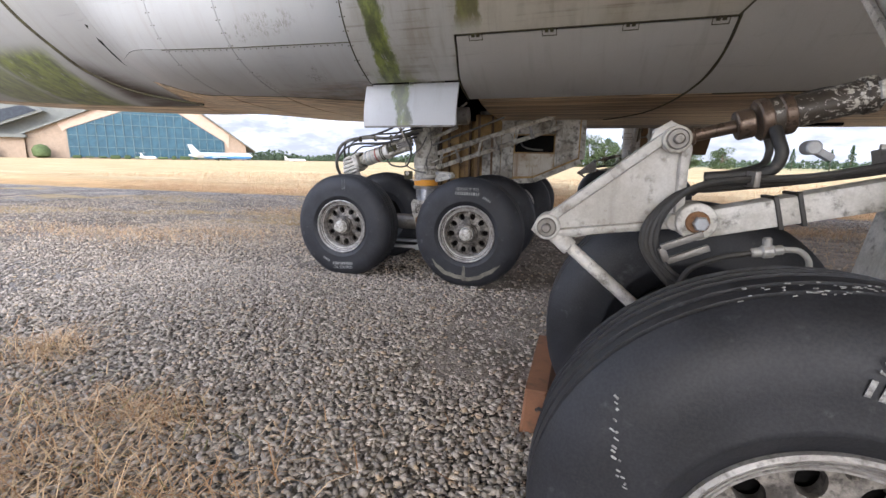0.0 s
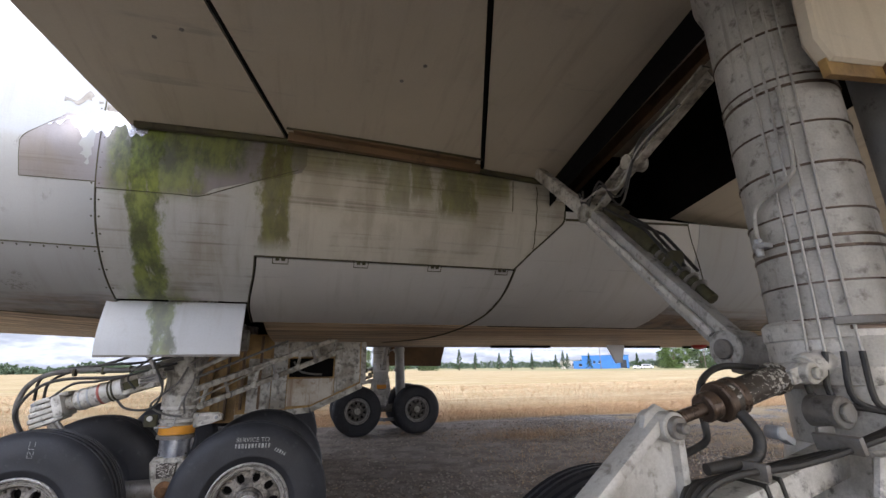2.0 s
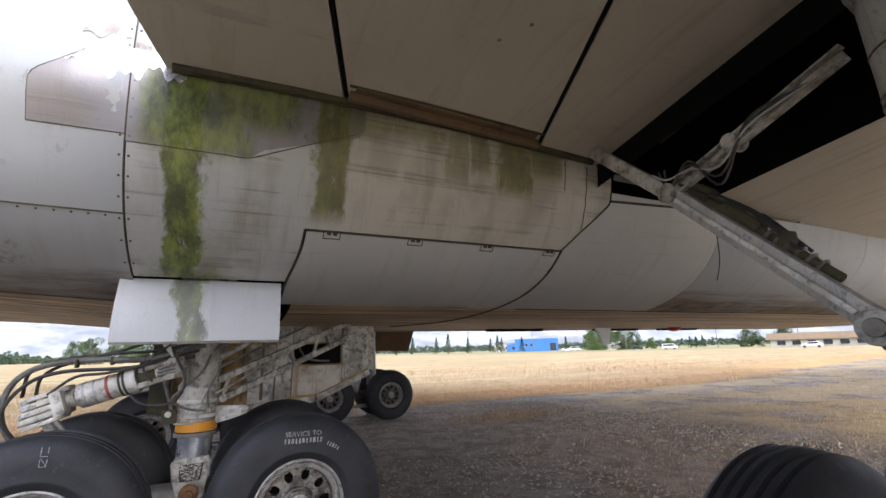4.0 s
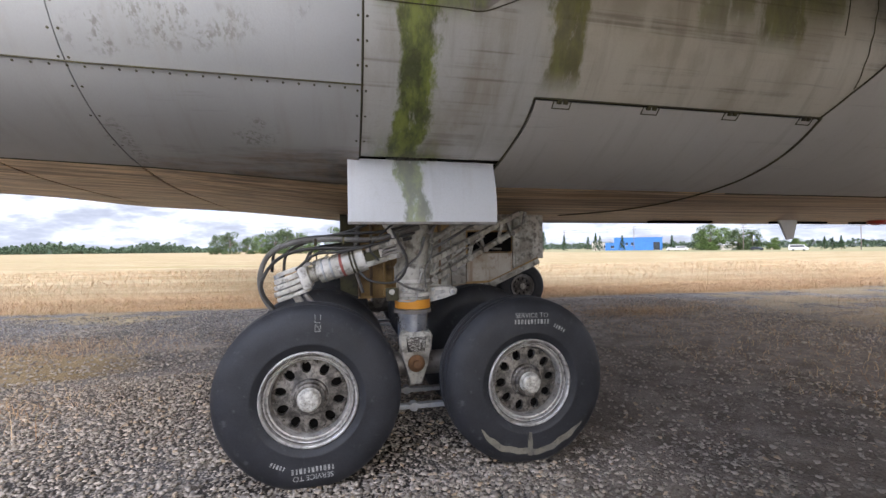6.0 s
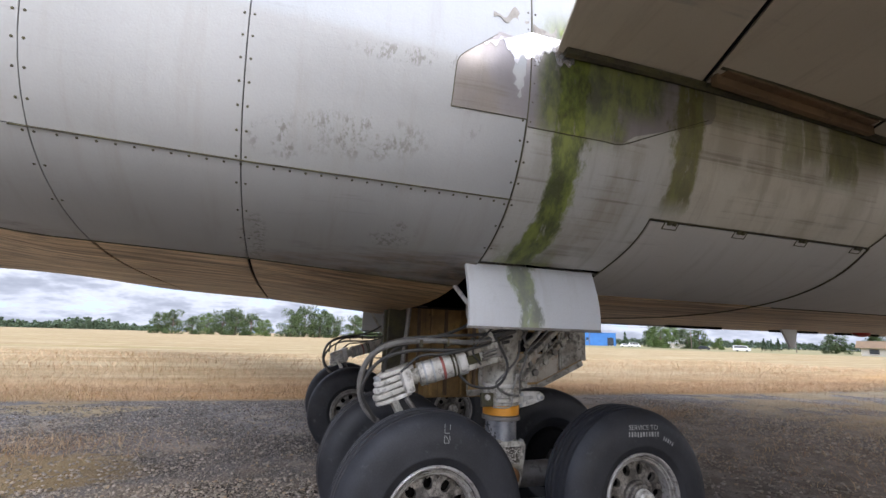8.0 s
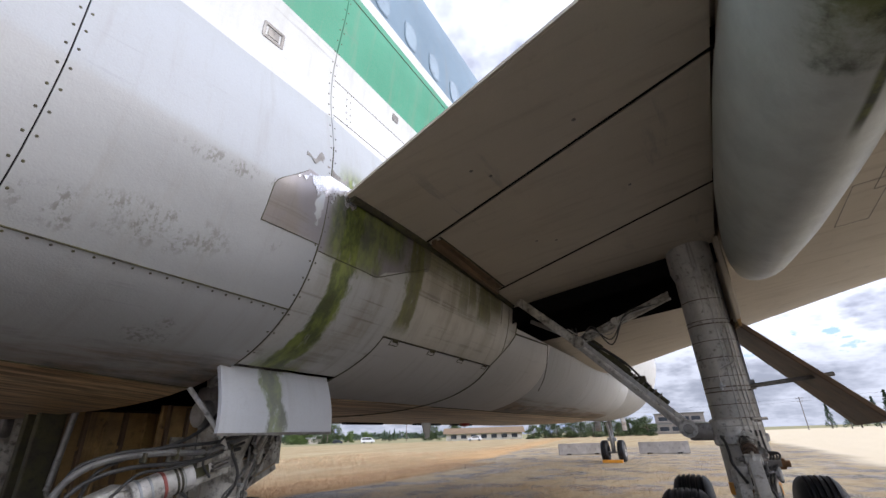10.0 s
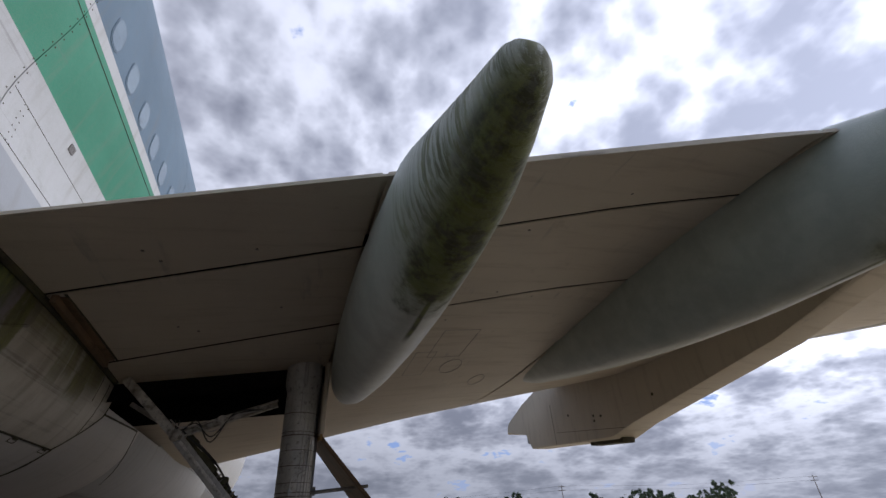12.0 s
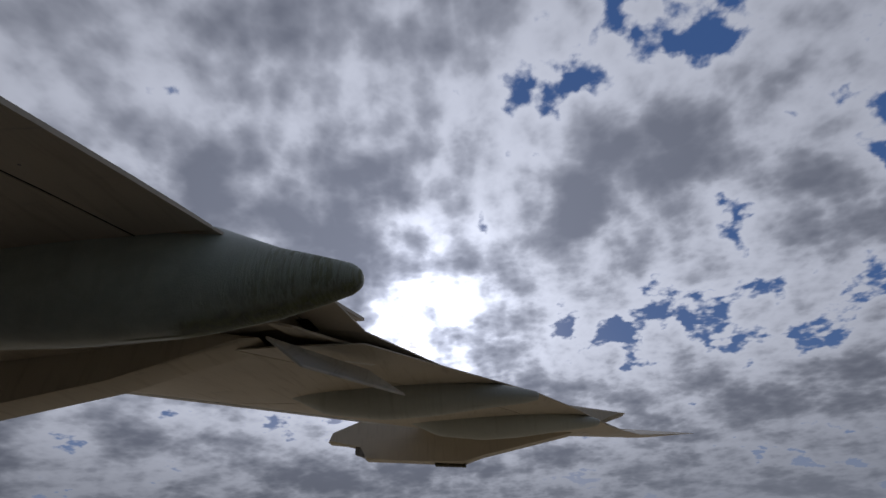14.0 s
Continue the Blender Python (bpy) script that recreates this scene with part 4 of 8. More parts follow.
for a, b in ((4.95, 8.0), (8.0, 12.0), (12.0, 15.0), (15.0, 18.5), (18.5, 24.0), (24.0, 29.0), (29.0, 32.5), (32.5, 34.85)):
    panel("skin_panel", a, b, S_BELLY if b < 16 else radians(30), S_LOW, M_SIDE, 8, 16)
    panel("belly_panel", a, b, -S_BELLY if b < 16 else -radians(30), S_BELLY if b < 16 else radians(30), M_BELLY if b < 16 else M_SIDE, 8, 20)
    panel("skin_panel", max(a, 6.4), b, S_LOW, S_TOP, M_SIDE, 6, 30)
panel("skin_panel", 3.05, 6.4, psi_of(3.95, 4), S_TOP, M_SIDE, 6, 30)
for a, b in ((-0.41, 4.95), (4.95, 12), (12, 18.5), (18.5, 26), (26, 34.85)):
    panel("skin_panel", a, b, S_FLAP if a < 0 else radians(30), S_TOP, M_SIDE, 12, 30, side=-1)
panel("skin_panel", 0.66, 4.95, radians(13), S_FLAP, M_SIDE, 12, 10, side=-1)

# bare, once painted metal round the joint behind the wing
panel("bare_patch", lambda s: -0.87 + 0.25 * smooth01(s, psi_of(3.1), psi_of(3.36)), -0.41, psi_of(2.87), psi_of(3.34), M_BARE, 8, 8, 0.003, 0.004, 0.0, "stained bare metal patch")
panel("bare_patch", -0.405, lambda s: 0.26 + 0.75 * smooth01(s, psi_of(2.83), psi_of(3.12)), psi_of(2.83), psi_of(3.34), M_BARE, 12, 8, 0.003, 0.004, 0.0, "stained bare metal patch")
torn = lambda x: psi_of(3.24 + 0.035 * math.sin(17 * x) + 0.03 * math.sin(41 * x + 1) + 0.02 * math.sin(90 * x))
panel("peeled_patch", -0.72, -0.12, torn, lambda x: psi_of(3.39 - 0.5 * max(0, -0.42 - x)), M_PEEL, 60, 6, 0.006, 0.004, 0.0, "shining bare metal under flaked paint")

flake = lambda x: psi_of(3.43 - 0.09 * (x + 0.45) + 0.02 * math.sin(23 * x) + 0.016 * math.sin(61 * x + 2))
panel("flaked_patch", -0.66, -0.428, flake, lambda x: flake(x) + 0.009 * (1 + math.sin(33 * x)) + 0.004, M_GREASE, 40, 2, 0.003, 0.003, 0.0, "grey metal where paint has flaked")
panel("flaked_patch", -0.40, -0.24, lambda x: flake(x) - 0.005, lambda x: flake(x) + 0.006 * (1 + math.sin(47 * x)) + 0.002, M_GREASE, 24, 2, 0.003, 0.003, 0.0, "grey metal where paint has flaked")


def rivets(x, z0, z1, step, pairs=0.024, parent=PLANE):
    """Screw heads down both sides of a frame joint."""
    bm = bmesh.new()
    z = z0
    while z < z1:
        for dx in (-pairs, pairs):
            p, n = body_at(x + dx, psi_of(z, x), 0.0)
            m = Matrix.Translation(p) @ n.to_track_quat("Z", "Y").to_matrix().to_4x4()
            lathe(bm, [(0.0075, 0.0), (0.0065, 0.002), (0.002, 0.003)], m, 8)
        z += step
    ob = part("screw_head", bm, M_MUCK, parent, "rows of dark screw heads", False)
    return tagged(ob, kind="stuff")


def rivet_row(x0, x1, step, below=0.007):
    bm = bmesh.new()
    x = x0
    while x < x1:
        for d in (-below,):
            p, n = body_at(x, SEAM(x) + d, 0.0)
            m = Matrix.Translation(p) @ n.to_track_quat("Z", "Y").to_matrix().to_4x4()
            lathe(bm, [(0.0075, 0.0), (0.0065, 0.002), (0.002, 0.003)], m, 8)
        x += step
    return tagged(part("screw_head", bm, M_MUCK, PLANE, "rows of dark screw heads", False), kind="stuff")


for x in (-0.41, -1.95):
    rivets(x, 2.2, 5.6, 0.11)
rivets(-2.92, 2.3, 3.8, 0.12)
rivet_row(-2.8, -0.5, 0.085)


def seal(stations, r=0.007):
    """A dark tube added to draw a joint, edge or line: pairs of x and angle."""
    part("skin_line", tube(bmesh.new(), [body_at(x, s, 0.001)[0] for x, s in stations], r, 6, 3), M_MUCK, PLANE, "dark tube along a joint or line of the skin")


turns = [radians(14) + (S_DOOR - radians(14)) * i / 14 for i in range(15)]
seal([(door_edge(s), s) for s in turns], 0.009)
seal([(root_edge(s), s) for s in [S_DOOR + (S_LOW - S_DOOR) * i / 10 for i in range(11)]], 0.008)
seal([(2.82, psi_of(2.93 + 0.27 * i / 5, 2.8)) for i in range(6)], 0.0035)
seal([(3.06 + 0.008 * (i % 2), psi_of(2.62 + 0.56 * i / 8, 3.0)) for i in range(9)], 0.004)
seal([(4.80 + 0.5 * (max(0.0, 2.96 - z) / 0.66) ** 1.5, psi_of(z, 4.9)) for z in (2.96, 2.8, 2.62, 2.45, 2.3)], 0.006)
seal([(3.37 + 1.43 * i / 6, psi_of(2.90 + 0.06 * i / 6, 4.0)) for i in range(7)], 0.012)
seal([(0.66 + 2.25 * i / 12, S_DOOR) for i in range(13)], 0.006)
seal([(0.655 - 0.08 * smooth01(S_DOOR - s, 0, 0.2), s) for s in [S_BELLY + (S_DOOR - S_BELLY) * i / 6 for i in range(7)]], 0.006)
seal([(-0.41, s) for s in [S_FLAP + (S_WING + 0.1 - S_FLAP) * i / 10 for i in range(11)]], 0.005)
seal([(-3.0 + 2.6 * i / 16, SEAM(-3.0 + 2.6 * i / 16)) for i in range(17)], 0.005)
seal([(-4.4 + 4.0 * i / 20, S_BELLY) for i in range(21)], 0.006)
seal([(3.0 + 9.0 * i / 20, S_BELLY) for i in range(21)], 0.008)

# the wing-body fairing's aft end, its lip's shadow put in as a dark tube
LIP = ((-6.02, 3.5), (-5.97, 3.22), (-5.86, 2.9), (-5.78, 2.64), (-5.45, 2.42), (-5.0, 2.31), (-4.4, 2.22))
seal([(x, psi_of(z, x)) for x, z in LIP], 0.028)

# outlines of the bare patches and of an access panel in the white band
seal([(-0.87 + 0.46 * i / 5, psi_of(2.87)) for i in range(6)], 0.0035)
seal([(-0.87 + 0.25 * smooth01(s, psi_of(3.1), psi_of(3.36)), s) for s in [psi_of(2.87 + 0.09 * i) for i in range(6)]], 0.003)
seal([(-0.40 + 0.66 * i / 5, psi_of(2.83)) for i in range(6)] + [(0.42, psi_of(2.89)), (0.62, psi_of(2.97)), (0.95, psi_of(3.1))], 0.0035)
for z in (3.99, 4.36):
    seal([(-0.39 + 1.6 * i / 8, psi_of(z, 0.0)) for i in range(9)], 0.003)
rivets(-0.2, 4.0, 4.36, 0.07)
seal([(-1.5 + 4.0 * i / 12, psi_of(5.25, 0.0)) for i in range(13)], 0.003)


def hinge(x):
    s = psi_of(2.425, x)
    p, n = body_at(x, s, 0.0)
    m = Matrix.Translation(p) @ n.to_track_quat("Z", "Y").to_matrix().to_4x4()
    bm = bmesh.new()
    for d in (-0.022, 0.022):
        box(bm, (0.03, 0.03, 0.014), m @ Matrix.Translation((d, 0.012, 0.004)), 0.003)
    for a, b in (((-0.06, -0.035), (0.06, -0.035)), ((-0.06, -0.035), (-0.06, 0.02)), ((0.06, -0.035), (0.06, 0.02))):
        box(bm, (abs(b[0] - a[0]) + 0.006, abs(b[1] - a[1]) + 0.006, 0.004), m @ Matrix.Translation(((a[0] + b[0]) / 2, (a[1] + b[1]) / 2, 0.001)))
    part("hinge", bm, M_MUCK, PLANE, "dark door hinge")


for x in (0.85, 1.5, 2.15, 2.8):
    hinge(x)


def cabin_window(x):
    p, n = body_at(x, psi_of(5.68, x), 0.002)
    m = Matrix.Translation(p) @ n.to_track_quat("Z", "Y").to_matrix().to_4x4()
    bm = bmesh.new()
    oval = lambda r, k: [(k * 0.5 * r * math.copysign(abs(math.cos(a)) ** 0.7, math.cos(a)), r * 0.72 * math.copysign(abs(math.sin(a)) ** 0.7, math.sin(a))) for a in [2 * math.pi * i / 24 for i in range(24)]]
    plate(bm, oval(0.25, 1.0), 0.006, m, 0.0)
    w_ob = part("cabin_window", bm, M_WINRIM, PLANE, "oval cabin window")
    bm = bmesh.new()
    plate(bm, oval(0.22, 1.0), 0.006, m @ Matrix.Translation((0, 0, 0.003)), 0.0)
    part("pane", bm, M_WINPANE, w_ob)


for i in range(30):
    cabin_window(-3.0 + 0.508 * i)


def vent(x, z, w, h):
    p, n = body_at(x, psi_of(z, x), 0.0)
    m = Matrix.Translation(p) @ n.to_track_quat("Z", "Y").to_matrix().to_4x4()
    bm = bmesh.new()
    for dx, dy, sx, sy in ((0, h / 2, w, 0.012), (0, -h / 2, w, 0.012), (-w / 2, 0, 0.012, h), (w / 2, 0, 0.012, h)):
        box(bm, (sx + 0.012, sy + 0.012, 0.012), m @ Matrix.Translation((dx, dy, 0.002)), 0.003)
    v = part("vent", bm, M_GREASE, PLANE, "small framed vent")
    bm = bmesh.new()
    box(bm, (w * 0.6, h * 0.6, 0.008), m @ Matrix.Translation((0, 0, 0.002)), 0.002)
    part("vent_mouth", bm, M_GREASE, v)


vent(-0.98, 4.30, 0.15, 0.11)
vent(0.45, 4.54, 0.07, 0.05)


def belly_things():
    bm = bmesh.new()
    plate(bm, [(5.95, 2.0), (6.4, 2.0), (6.3, 1.62), (6.16, 1.6)], 0.035, Matrix.Rotation(radians(90), 4, "X"), 0.012)
    part("blade_antenna", bm, M_FLAPDOOR, PLANE, "white blade antenna under the belly")
    bm = bmesh.new()
    lathe(bm, [(0.13, 1.95), (0.13, 1.9), (0.11, 1.86), (0.05, 1.84), (0.01, 1.835)], Matrix.Translation((8.0, 0, 0)), 20)
    part("beacon", bm, M_RED, PLANE, "red beacon lamp under the belly")
    for x in (4.6, 6.9, 8.6):
        bm = bmesh.new()
        box(bm, (1.1, 0.12, 0.05), Matrix.Translation((x, 0.4, 1.9)), 0.015)
        part("drain_mast", bm, M_INNER, PLANE, "black belly strake")


belly_things()


# ---- wings ----
WY = (0.0, 3.3, 8.0, 11.69, 11.71, 13.0, 15.0, 16.0, 18.0, 20.0, 22.0, 25.0, 28.0, 29.6)
W_TE = (0.75, -0.26, -1.52, -2.75, -2.76, -3.63, -5.0, -5.68, -7.06, -8.43, -9.8, -11.85, -13.9, -15.0)
W_LE = (16.5, 13.6, 9.45, 6.2, 6.19, 4.96, 3.05, 2.1, 0.19, -1.73, -3.64, -6.5, -9.37, -10.9)
W_ZT = (2.85, 3.32, 4.0, 4.31, 3.95, 4.06, 4.24, 4.34, 4.36, 4.26, 4.4, 4.92, 5.44, 5.72)
W_ZL = (3.4, 3.76, 4.28, 4.56, 4.56, 4.6, 4.68, 4.72, 4.79, 4.86, 5.08, 5.4, 5.73, 5.9)

def lerp_at(y, xs, vs):
    return float(np.interp(y, xs, vs))


def wing_point(y, u, top=False):
    """The wing's skin at the distance y from the keel line and the chord share u, counted from the trailing edge."""
    te, le = lerp_at(y, WY, W_TE), lerp_at(y, WY, W_LE)
    zt, zl = lerp_at(y, WY, W_ZT), lerp_at(y, WY, W_ZL)
    c = le - te
    z = zt + (zl - zt) * u
    nose = math.sqrt(max(0.0, 1 - u))
    if top:
        z += c * (0.075 * (u ** 0.8) * nose * 1.9 * (0.45 + 0.55 * u)) + 0.02 * (1 - u)
    else:
        z -= c * 0.045 * 6.75 * u * u * (1 - u) * (1 if y < 11.7 else 0.6) + 0.03 * nose * u
    return Vector((te + c * u, -y, z))


def wing_u(y, x):
    te, le = lerp_at(y, WY, W_TE), lerp_at(y, WY, W_LE)
    return (x - te) / (le - te)


def wing_sheet(name, y0, y1, x0, x1, mat, nu=6, nv=8, thick=0.02, gap=0.02, label="", top=False, side=1, parent=PLANE, lift=0.0):
    """A panel of wing skin between two chordwise lines given as x at y0 and y1."""
    def place(u, v):
        y = y0 + gap + (y1 - y0 - 2 * gap) * v
        t = (y - y0) / (y1 - y0)
        a, b = x0[0] + (x0[1] - x0[0]) * t, x1[0] + (x1[1] - x1[0]) * t
        x = a + gap + (b - a - 2 * gap) * u
        p = wing_point(y, min(1.0, max(0.0, wing_u(y, x))), top)
        n = Vector((0, 0, 1.0 if top else -1.0))
        p = p + n * lift
        return Vector((p.x, p.y * side, p.z)), n
    return part(name, grid_shell(bmesh.new(), place, nu, nv, thick), mat, parent, label)


def te_x(y):
    return lerp_at(y, WY, W_TE)


def le_x(y):
    return lerp_at(y, WY, W_LE)


SEAM_A = lambda y: 0.82 - 0.335 * (y - 3.4)
SEAM_B = lambda y: 2.6 - 0.352 * (y - 3.0)
WELL_A = lambda y: 3.3 - 0.13 * (y - 3.2)
WELL_B = lambda y: 4.56 - 0.11 * (y - 3.2)


def pair(f, a, b):
    return (f(a), f(b))


for y0, y1 in ((3.0, 5.75), (5.75, 9.0), (9.0, 11.7)):
    wing_sheet("flap", y0, y1, pair(te_x, y0, y1), pair(SEAM_A, y0, y1), M_WING, 6, 8, 0.05, label="trailing edge flap, grey-beige underside")
    wing_sheet("wing_panel", y0, y1, pair(SEAM_A, y0, y1), pair(SEAM_B, y0, y1), M_WING, 6, 8)
wing_sheet("wing_panel", 3.0, 5.75, pair(SEAM_B, 3.0, 5.75), pair(WELL_A, 3.0, 5.75), M_WING, 4, 8, 0.06)
wing_sheet("wing_panel", 3.0, 5.75, pair(WELL_B, 3.0, 5.75), pair(le_x, 3.0, 5.75), M_WING, 24, 8, 0.06)
wing_sheet("wing_panel", 5.75, 9.0, pair(SEAM_B, 5.75, 9.0), pair(le_x, 5.75, 9.0), M_WING, 24, 8)
wing_sheet("wing_panel", 9.0, 11.7, pair(SEAM_B, 9.0, 11.7), pair(le_x, 9.0, 11.7), M_WING, 24, 6)
for y0, y1 in ((11.7, 15.5), (15.5, 21.0), (21.0, 29.6)):
    wing_sheet("wing_panel", y0, y1, pair(te_x, y0, y1), pair(lambda y: te_x(y) + 0.22 * (le_x(y) - te_x(y)), y0, y1), M_WING, 5, 10)
    wing_sheet("wing_panel", y0, y1, pair(lambda y: te_x(y) + 0.22 * (le_x(y) - te_x(y)), y0, y1), pair(le_x, y0, y1), M_WING, 20, 10)
for y0, y1 in ((2.9, 11.7), (11.7, 29.6)):
    wing_sheet("wing_top", y0, y1, pair(te_x, y0, y1), pair(le_x, y0, y1), M_WING, 26, 12, 0.02, 0.0, "pale wing upper skin", True)
# near-black spar web painting the shade in the joints, and the port wing
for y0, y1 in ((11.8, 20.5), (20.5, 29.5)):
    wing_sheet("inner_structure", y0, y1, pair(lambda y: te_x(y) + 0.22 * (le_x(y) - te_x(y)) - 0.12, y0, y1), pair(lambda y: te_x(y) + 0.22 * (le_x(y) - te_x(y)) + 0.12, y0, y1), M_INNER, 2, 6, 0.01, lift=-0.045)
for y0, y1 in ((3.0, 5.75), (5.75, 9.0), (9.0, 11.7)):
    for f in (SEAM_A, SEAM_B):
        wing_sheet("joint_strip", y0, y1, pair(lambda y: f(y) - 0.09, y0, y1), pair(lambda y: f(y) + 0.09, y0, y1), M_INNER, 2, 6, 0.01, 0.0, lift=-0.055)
# black tubes laid along the seams paint the shade of their gaps
for f, r in ((SEAM_A, 0.014), (SEAM_B, 0.026)):
    for y0, y1 in ((3.3, 5.75), (5.75, 9.0)):
        part("seam_shade", tube(bmesh.new(), [wing_point(y0 + (y1 - y0) * i / 8, wing_u(y0 + (y1 - y0) * i / 8, f(y0 + (y1 - y0) * i / 8))) + Vector((0, 0, r * 0.55)) for i in range(9)], r * 0.72 if y1 < 6 else r * 0.5, 6, 2), M_INNER, PLANE, "black tube for the shade in a wing joint")
wing_sheet("wing_panel", 2.9, 11.7, pair(te_x, 2.9, 11.7), pair(le_x, 2.9, 11.7), M_WING, 20, 10, 0.03, side=-1)
wing_sheet("wing_panel", 11.7, 29.6, pair(te_x, 11.7, 29.6), pair(le_x, 11.7, 29.6), M_WING, 20, 10, 0.03, side=-1)
wing_sheet("wing_top", 2.9, 11.7, pair(te_x, 2.9, 11.7), pair(le_x, 2.9, 11.7), M_WING, 20, 10, 0.03, top=True, side=-1)
wing_sheet("wing_top", 11.7, 29.6, pair(te_x, 11.7, 29.6), pair(le_x, 11.7, 29.6), M_WING, 20, 10, 0.03, top=True, side=-1)


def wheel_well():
    """The bay for the wing gear, its shade painted near-black: side walls, roof and fuselage side."""
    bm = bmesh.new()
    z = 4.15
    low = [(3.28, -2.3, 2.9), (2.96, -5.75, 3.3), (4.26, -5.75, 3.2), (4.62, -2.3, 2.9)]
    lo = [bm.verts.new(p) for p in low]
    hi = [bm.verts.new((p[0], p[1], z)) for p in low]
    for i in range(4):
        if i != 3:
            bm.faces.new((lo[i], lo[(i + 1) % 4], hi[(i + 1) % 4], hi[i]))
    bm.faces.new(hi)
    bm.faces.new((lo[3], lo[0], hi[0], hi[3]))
    return part("wheel_well", bm, M_INNER, PLANE, "open wheel well, its shade in a near-black lining", False)


wheel_well()
part("well_pipe", tube(bmesh.new(), [(3.3, -3.2, 3.5), (3.35, -4.0, 3.62), (3.2, -5.0, 3.7), (3.1, -5.6, 3.6)], 0.02), M_GREASE, PLANE)
for x0, z0 in ((3.55, 3.72), (3.95, 3.86)):
    part("well_beam", beam(bmesh.new(), (x0, -2.5, z0 - 0.3), (x0 - 0.2, -5.6, z0 + 0.1), 0.07, 0.12, 0.008), M_PRIMDARK, PLANE)


def canoe(y, stations):
    """A flap track fairing: stations of x, top z, bottom z, half width."""
    bm = bmesh.new()
    seg, rows = 28, []
    for x, zt, zb, hw in stations:
        row = []
        for k in range(seg):
            a = 2 * math.pi * k / seg
            c, s = math.cos(a), math.sin(a)
            yy = hw * math.copysign(abs(c) ** 0.85, c)
            zz = (zt + zb) / 2 + (zt - zb) / 2 * math.copysign(abs(s) ** 0.9, s)
            taper = 1.0 if s >= 0 else 1 - 0.18 * s * s
            row.append(bm.verts.new((x, -y + yy * taper, zz)))
        rows.append(row)
    for a, b in zip(rows, rows[1:]):
        for k in range(seg):
            bm.faces.new((a[k], a[(k + 1) % seg], b[(k + 1) % seg], b[k]))
    bm.faces.new(rows[0][::-1]), bm.faces.new(rows[-1])
    return bm


def canoe_table(table, y, dx=0.0, dz=0.0, kx=1.0, kz=1.0, kw=1.0):
    """Smooth stations from a short table of x, top, bottom, half width."""
    t = np.array(table, float)
    xs = t[0, 0] + (t[-1, 0] - t[0, 0]) * (1 - np.cos(np.linspace(0, math.pi, 41))) / 2
    return [(dx + kx * x, dz + kz * np.interp(x, t[:, 0], t[:, 1]), dz + kz * np.interp(x, t[:, 0], t[:, 2]), kw * np.interp(x, t[:, 0], t[:, 3])) for x in xs]


CANOE_A = [(-2.38, 3.18, 3.14, 0.03), (-2.36, 3.24, 3.06, 0.08), (-2.29, 3.30, 2.98, 0.12), (-2.03, 3.40, 2.87, 0.17), (-1.72, 3.53, 2.80, 0.23), (-1.18, 3.80, 2.76, 0.30), (-0.50, 3.87, 2.74, 0.33), (0.29, 3.89, 2.77, 0.36),
           (1.49, 3.87, 2.84, 0.35), (2.59, 3.81, 2.95, 0.29), (3.19, 3.76, 3.08, 0.23), (3.59, 3.65, 3.20, 0.16), (3.74, 3.50, 3.31, 0.05)]
CANOE_B = [(-3.26, 3.68, 3.61, 0.05), (-3.24, 3.74, 3.54, 0.10), (-3.14, 3.80, 3.48, 0.16), (-2.82, 3.90, 3.39, 0.25), (-2.43, 4.02, 3.29, 0.31), (-1.62, 4.40, 3.17, 0.41), (-0.50, 4.61, 3.16, 0.46), (0.51, 4.60, 3.22, 0.48), (1.69, 4.55, 3.35, 0.44),
           (2.79, 4.50, 3.51, 0.39), (3.78, 4.45, 3.69, 0.31), (4.68, 4.40, 3.99, 0.16), (5.19, 4.32, 4.23, 0.04)]
CANOE_C = [(-5.62, 4.0, 3.94, 0.04), (-5.58, 4.05, 3.88, 0.11), (-5.3, 4.13, 3.84, 0.18), (-4.5, 4.3, 3.80, 0.33), (-3.4, 4.5, 3.72, 0.44), (-2.4, 4.6, 3.72, 0.47), (-1.2, 4.6, 3.9, 0.38), (-0.2, 4.6, 4.4, 0.06)]
part("flap_track_fairing", canoe(6.05, canoe_table(CANOE_A, 6.05)), M_MOSSY, PLANE, "mossy streaked flap track fairing")
part("flap_track_fairing", canoe(9.4, canoe_table(CANOE_B, 9.4)), M_FAIR, PLANE, "grey-green flap track fairing")
part("flap_track_fairing", canoe(15.0, canoe_table(CANOE_C, 15.0)), M_SAGE, PLANE, "grey-green flap track fairing with a sooty tail")
part("flap_track_fairing", canoe(18.6, canoe_table(CANOE_C, 18.6, -2.05, 0.2)), M_SAGE, PLANE, "grey-green flap track fairing with a sooty tail")


def free_panel(name, pts, mat, thick, label):
    """A loose four-cornered panel of skin."""
    bm = bmesh.new()
    a = [Vector(p) for p in pts]
    n = (a[1] - a[0]).cross(a[3] - a[0]).normalized() * thick / 2
    lo, hi = [bm.verts.new(p - n) for p in a], [bm.verts.new(p + n) for p in a]
    bm.faces.new(lo[::-1]), bm.faces.new(hi)
    for i in range(4):
        bm.faces.new((lo[i], lo[(i + 1) % 4], hi[(i + 1) % 4], hi[i]))
    bmesh.ops.bevel(bm, geom=bm.edges[:], offset=thick * 0.3, segments=1, affect="EDGES")
    return part(name, bm, mat, PLANE, label, False)


free_panel("aileron", [(-1.48, -11.2, 3.95), (-1.97, -11.4, 3.56), (-3.1, -13.4, 3.68), (-2.55, -12.75, 3.95)], M_PALE, 0.05, "drooped inboard aileron, riveted underside")
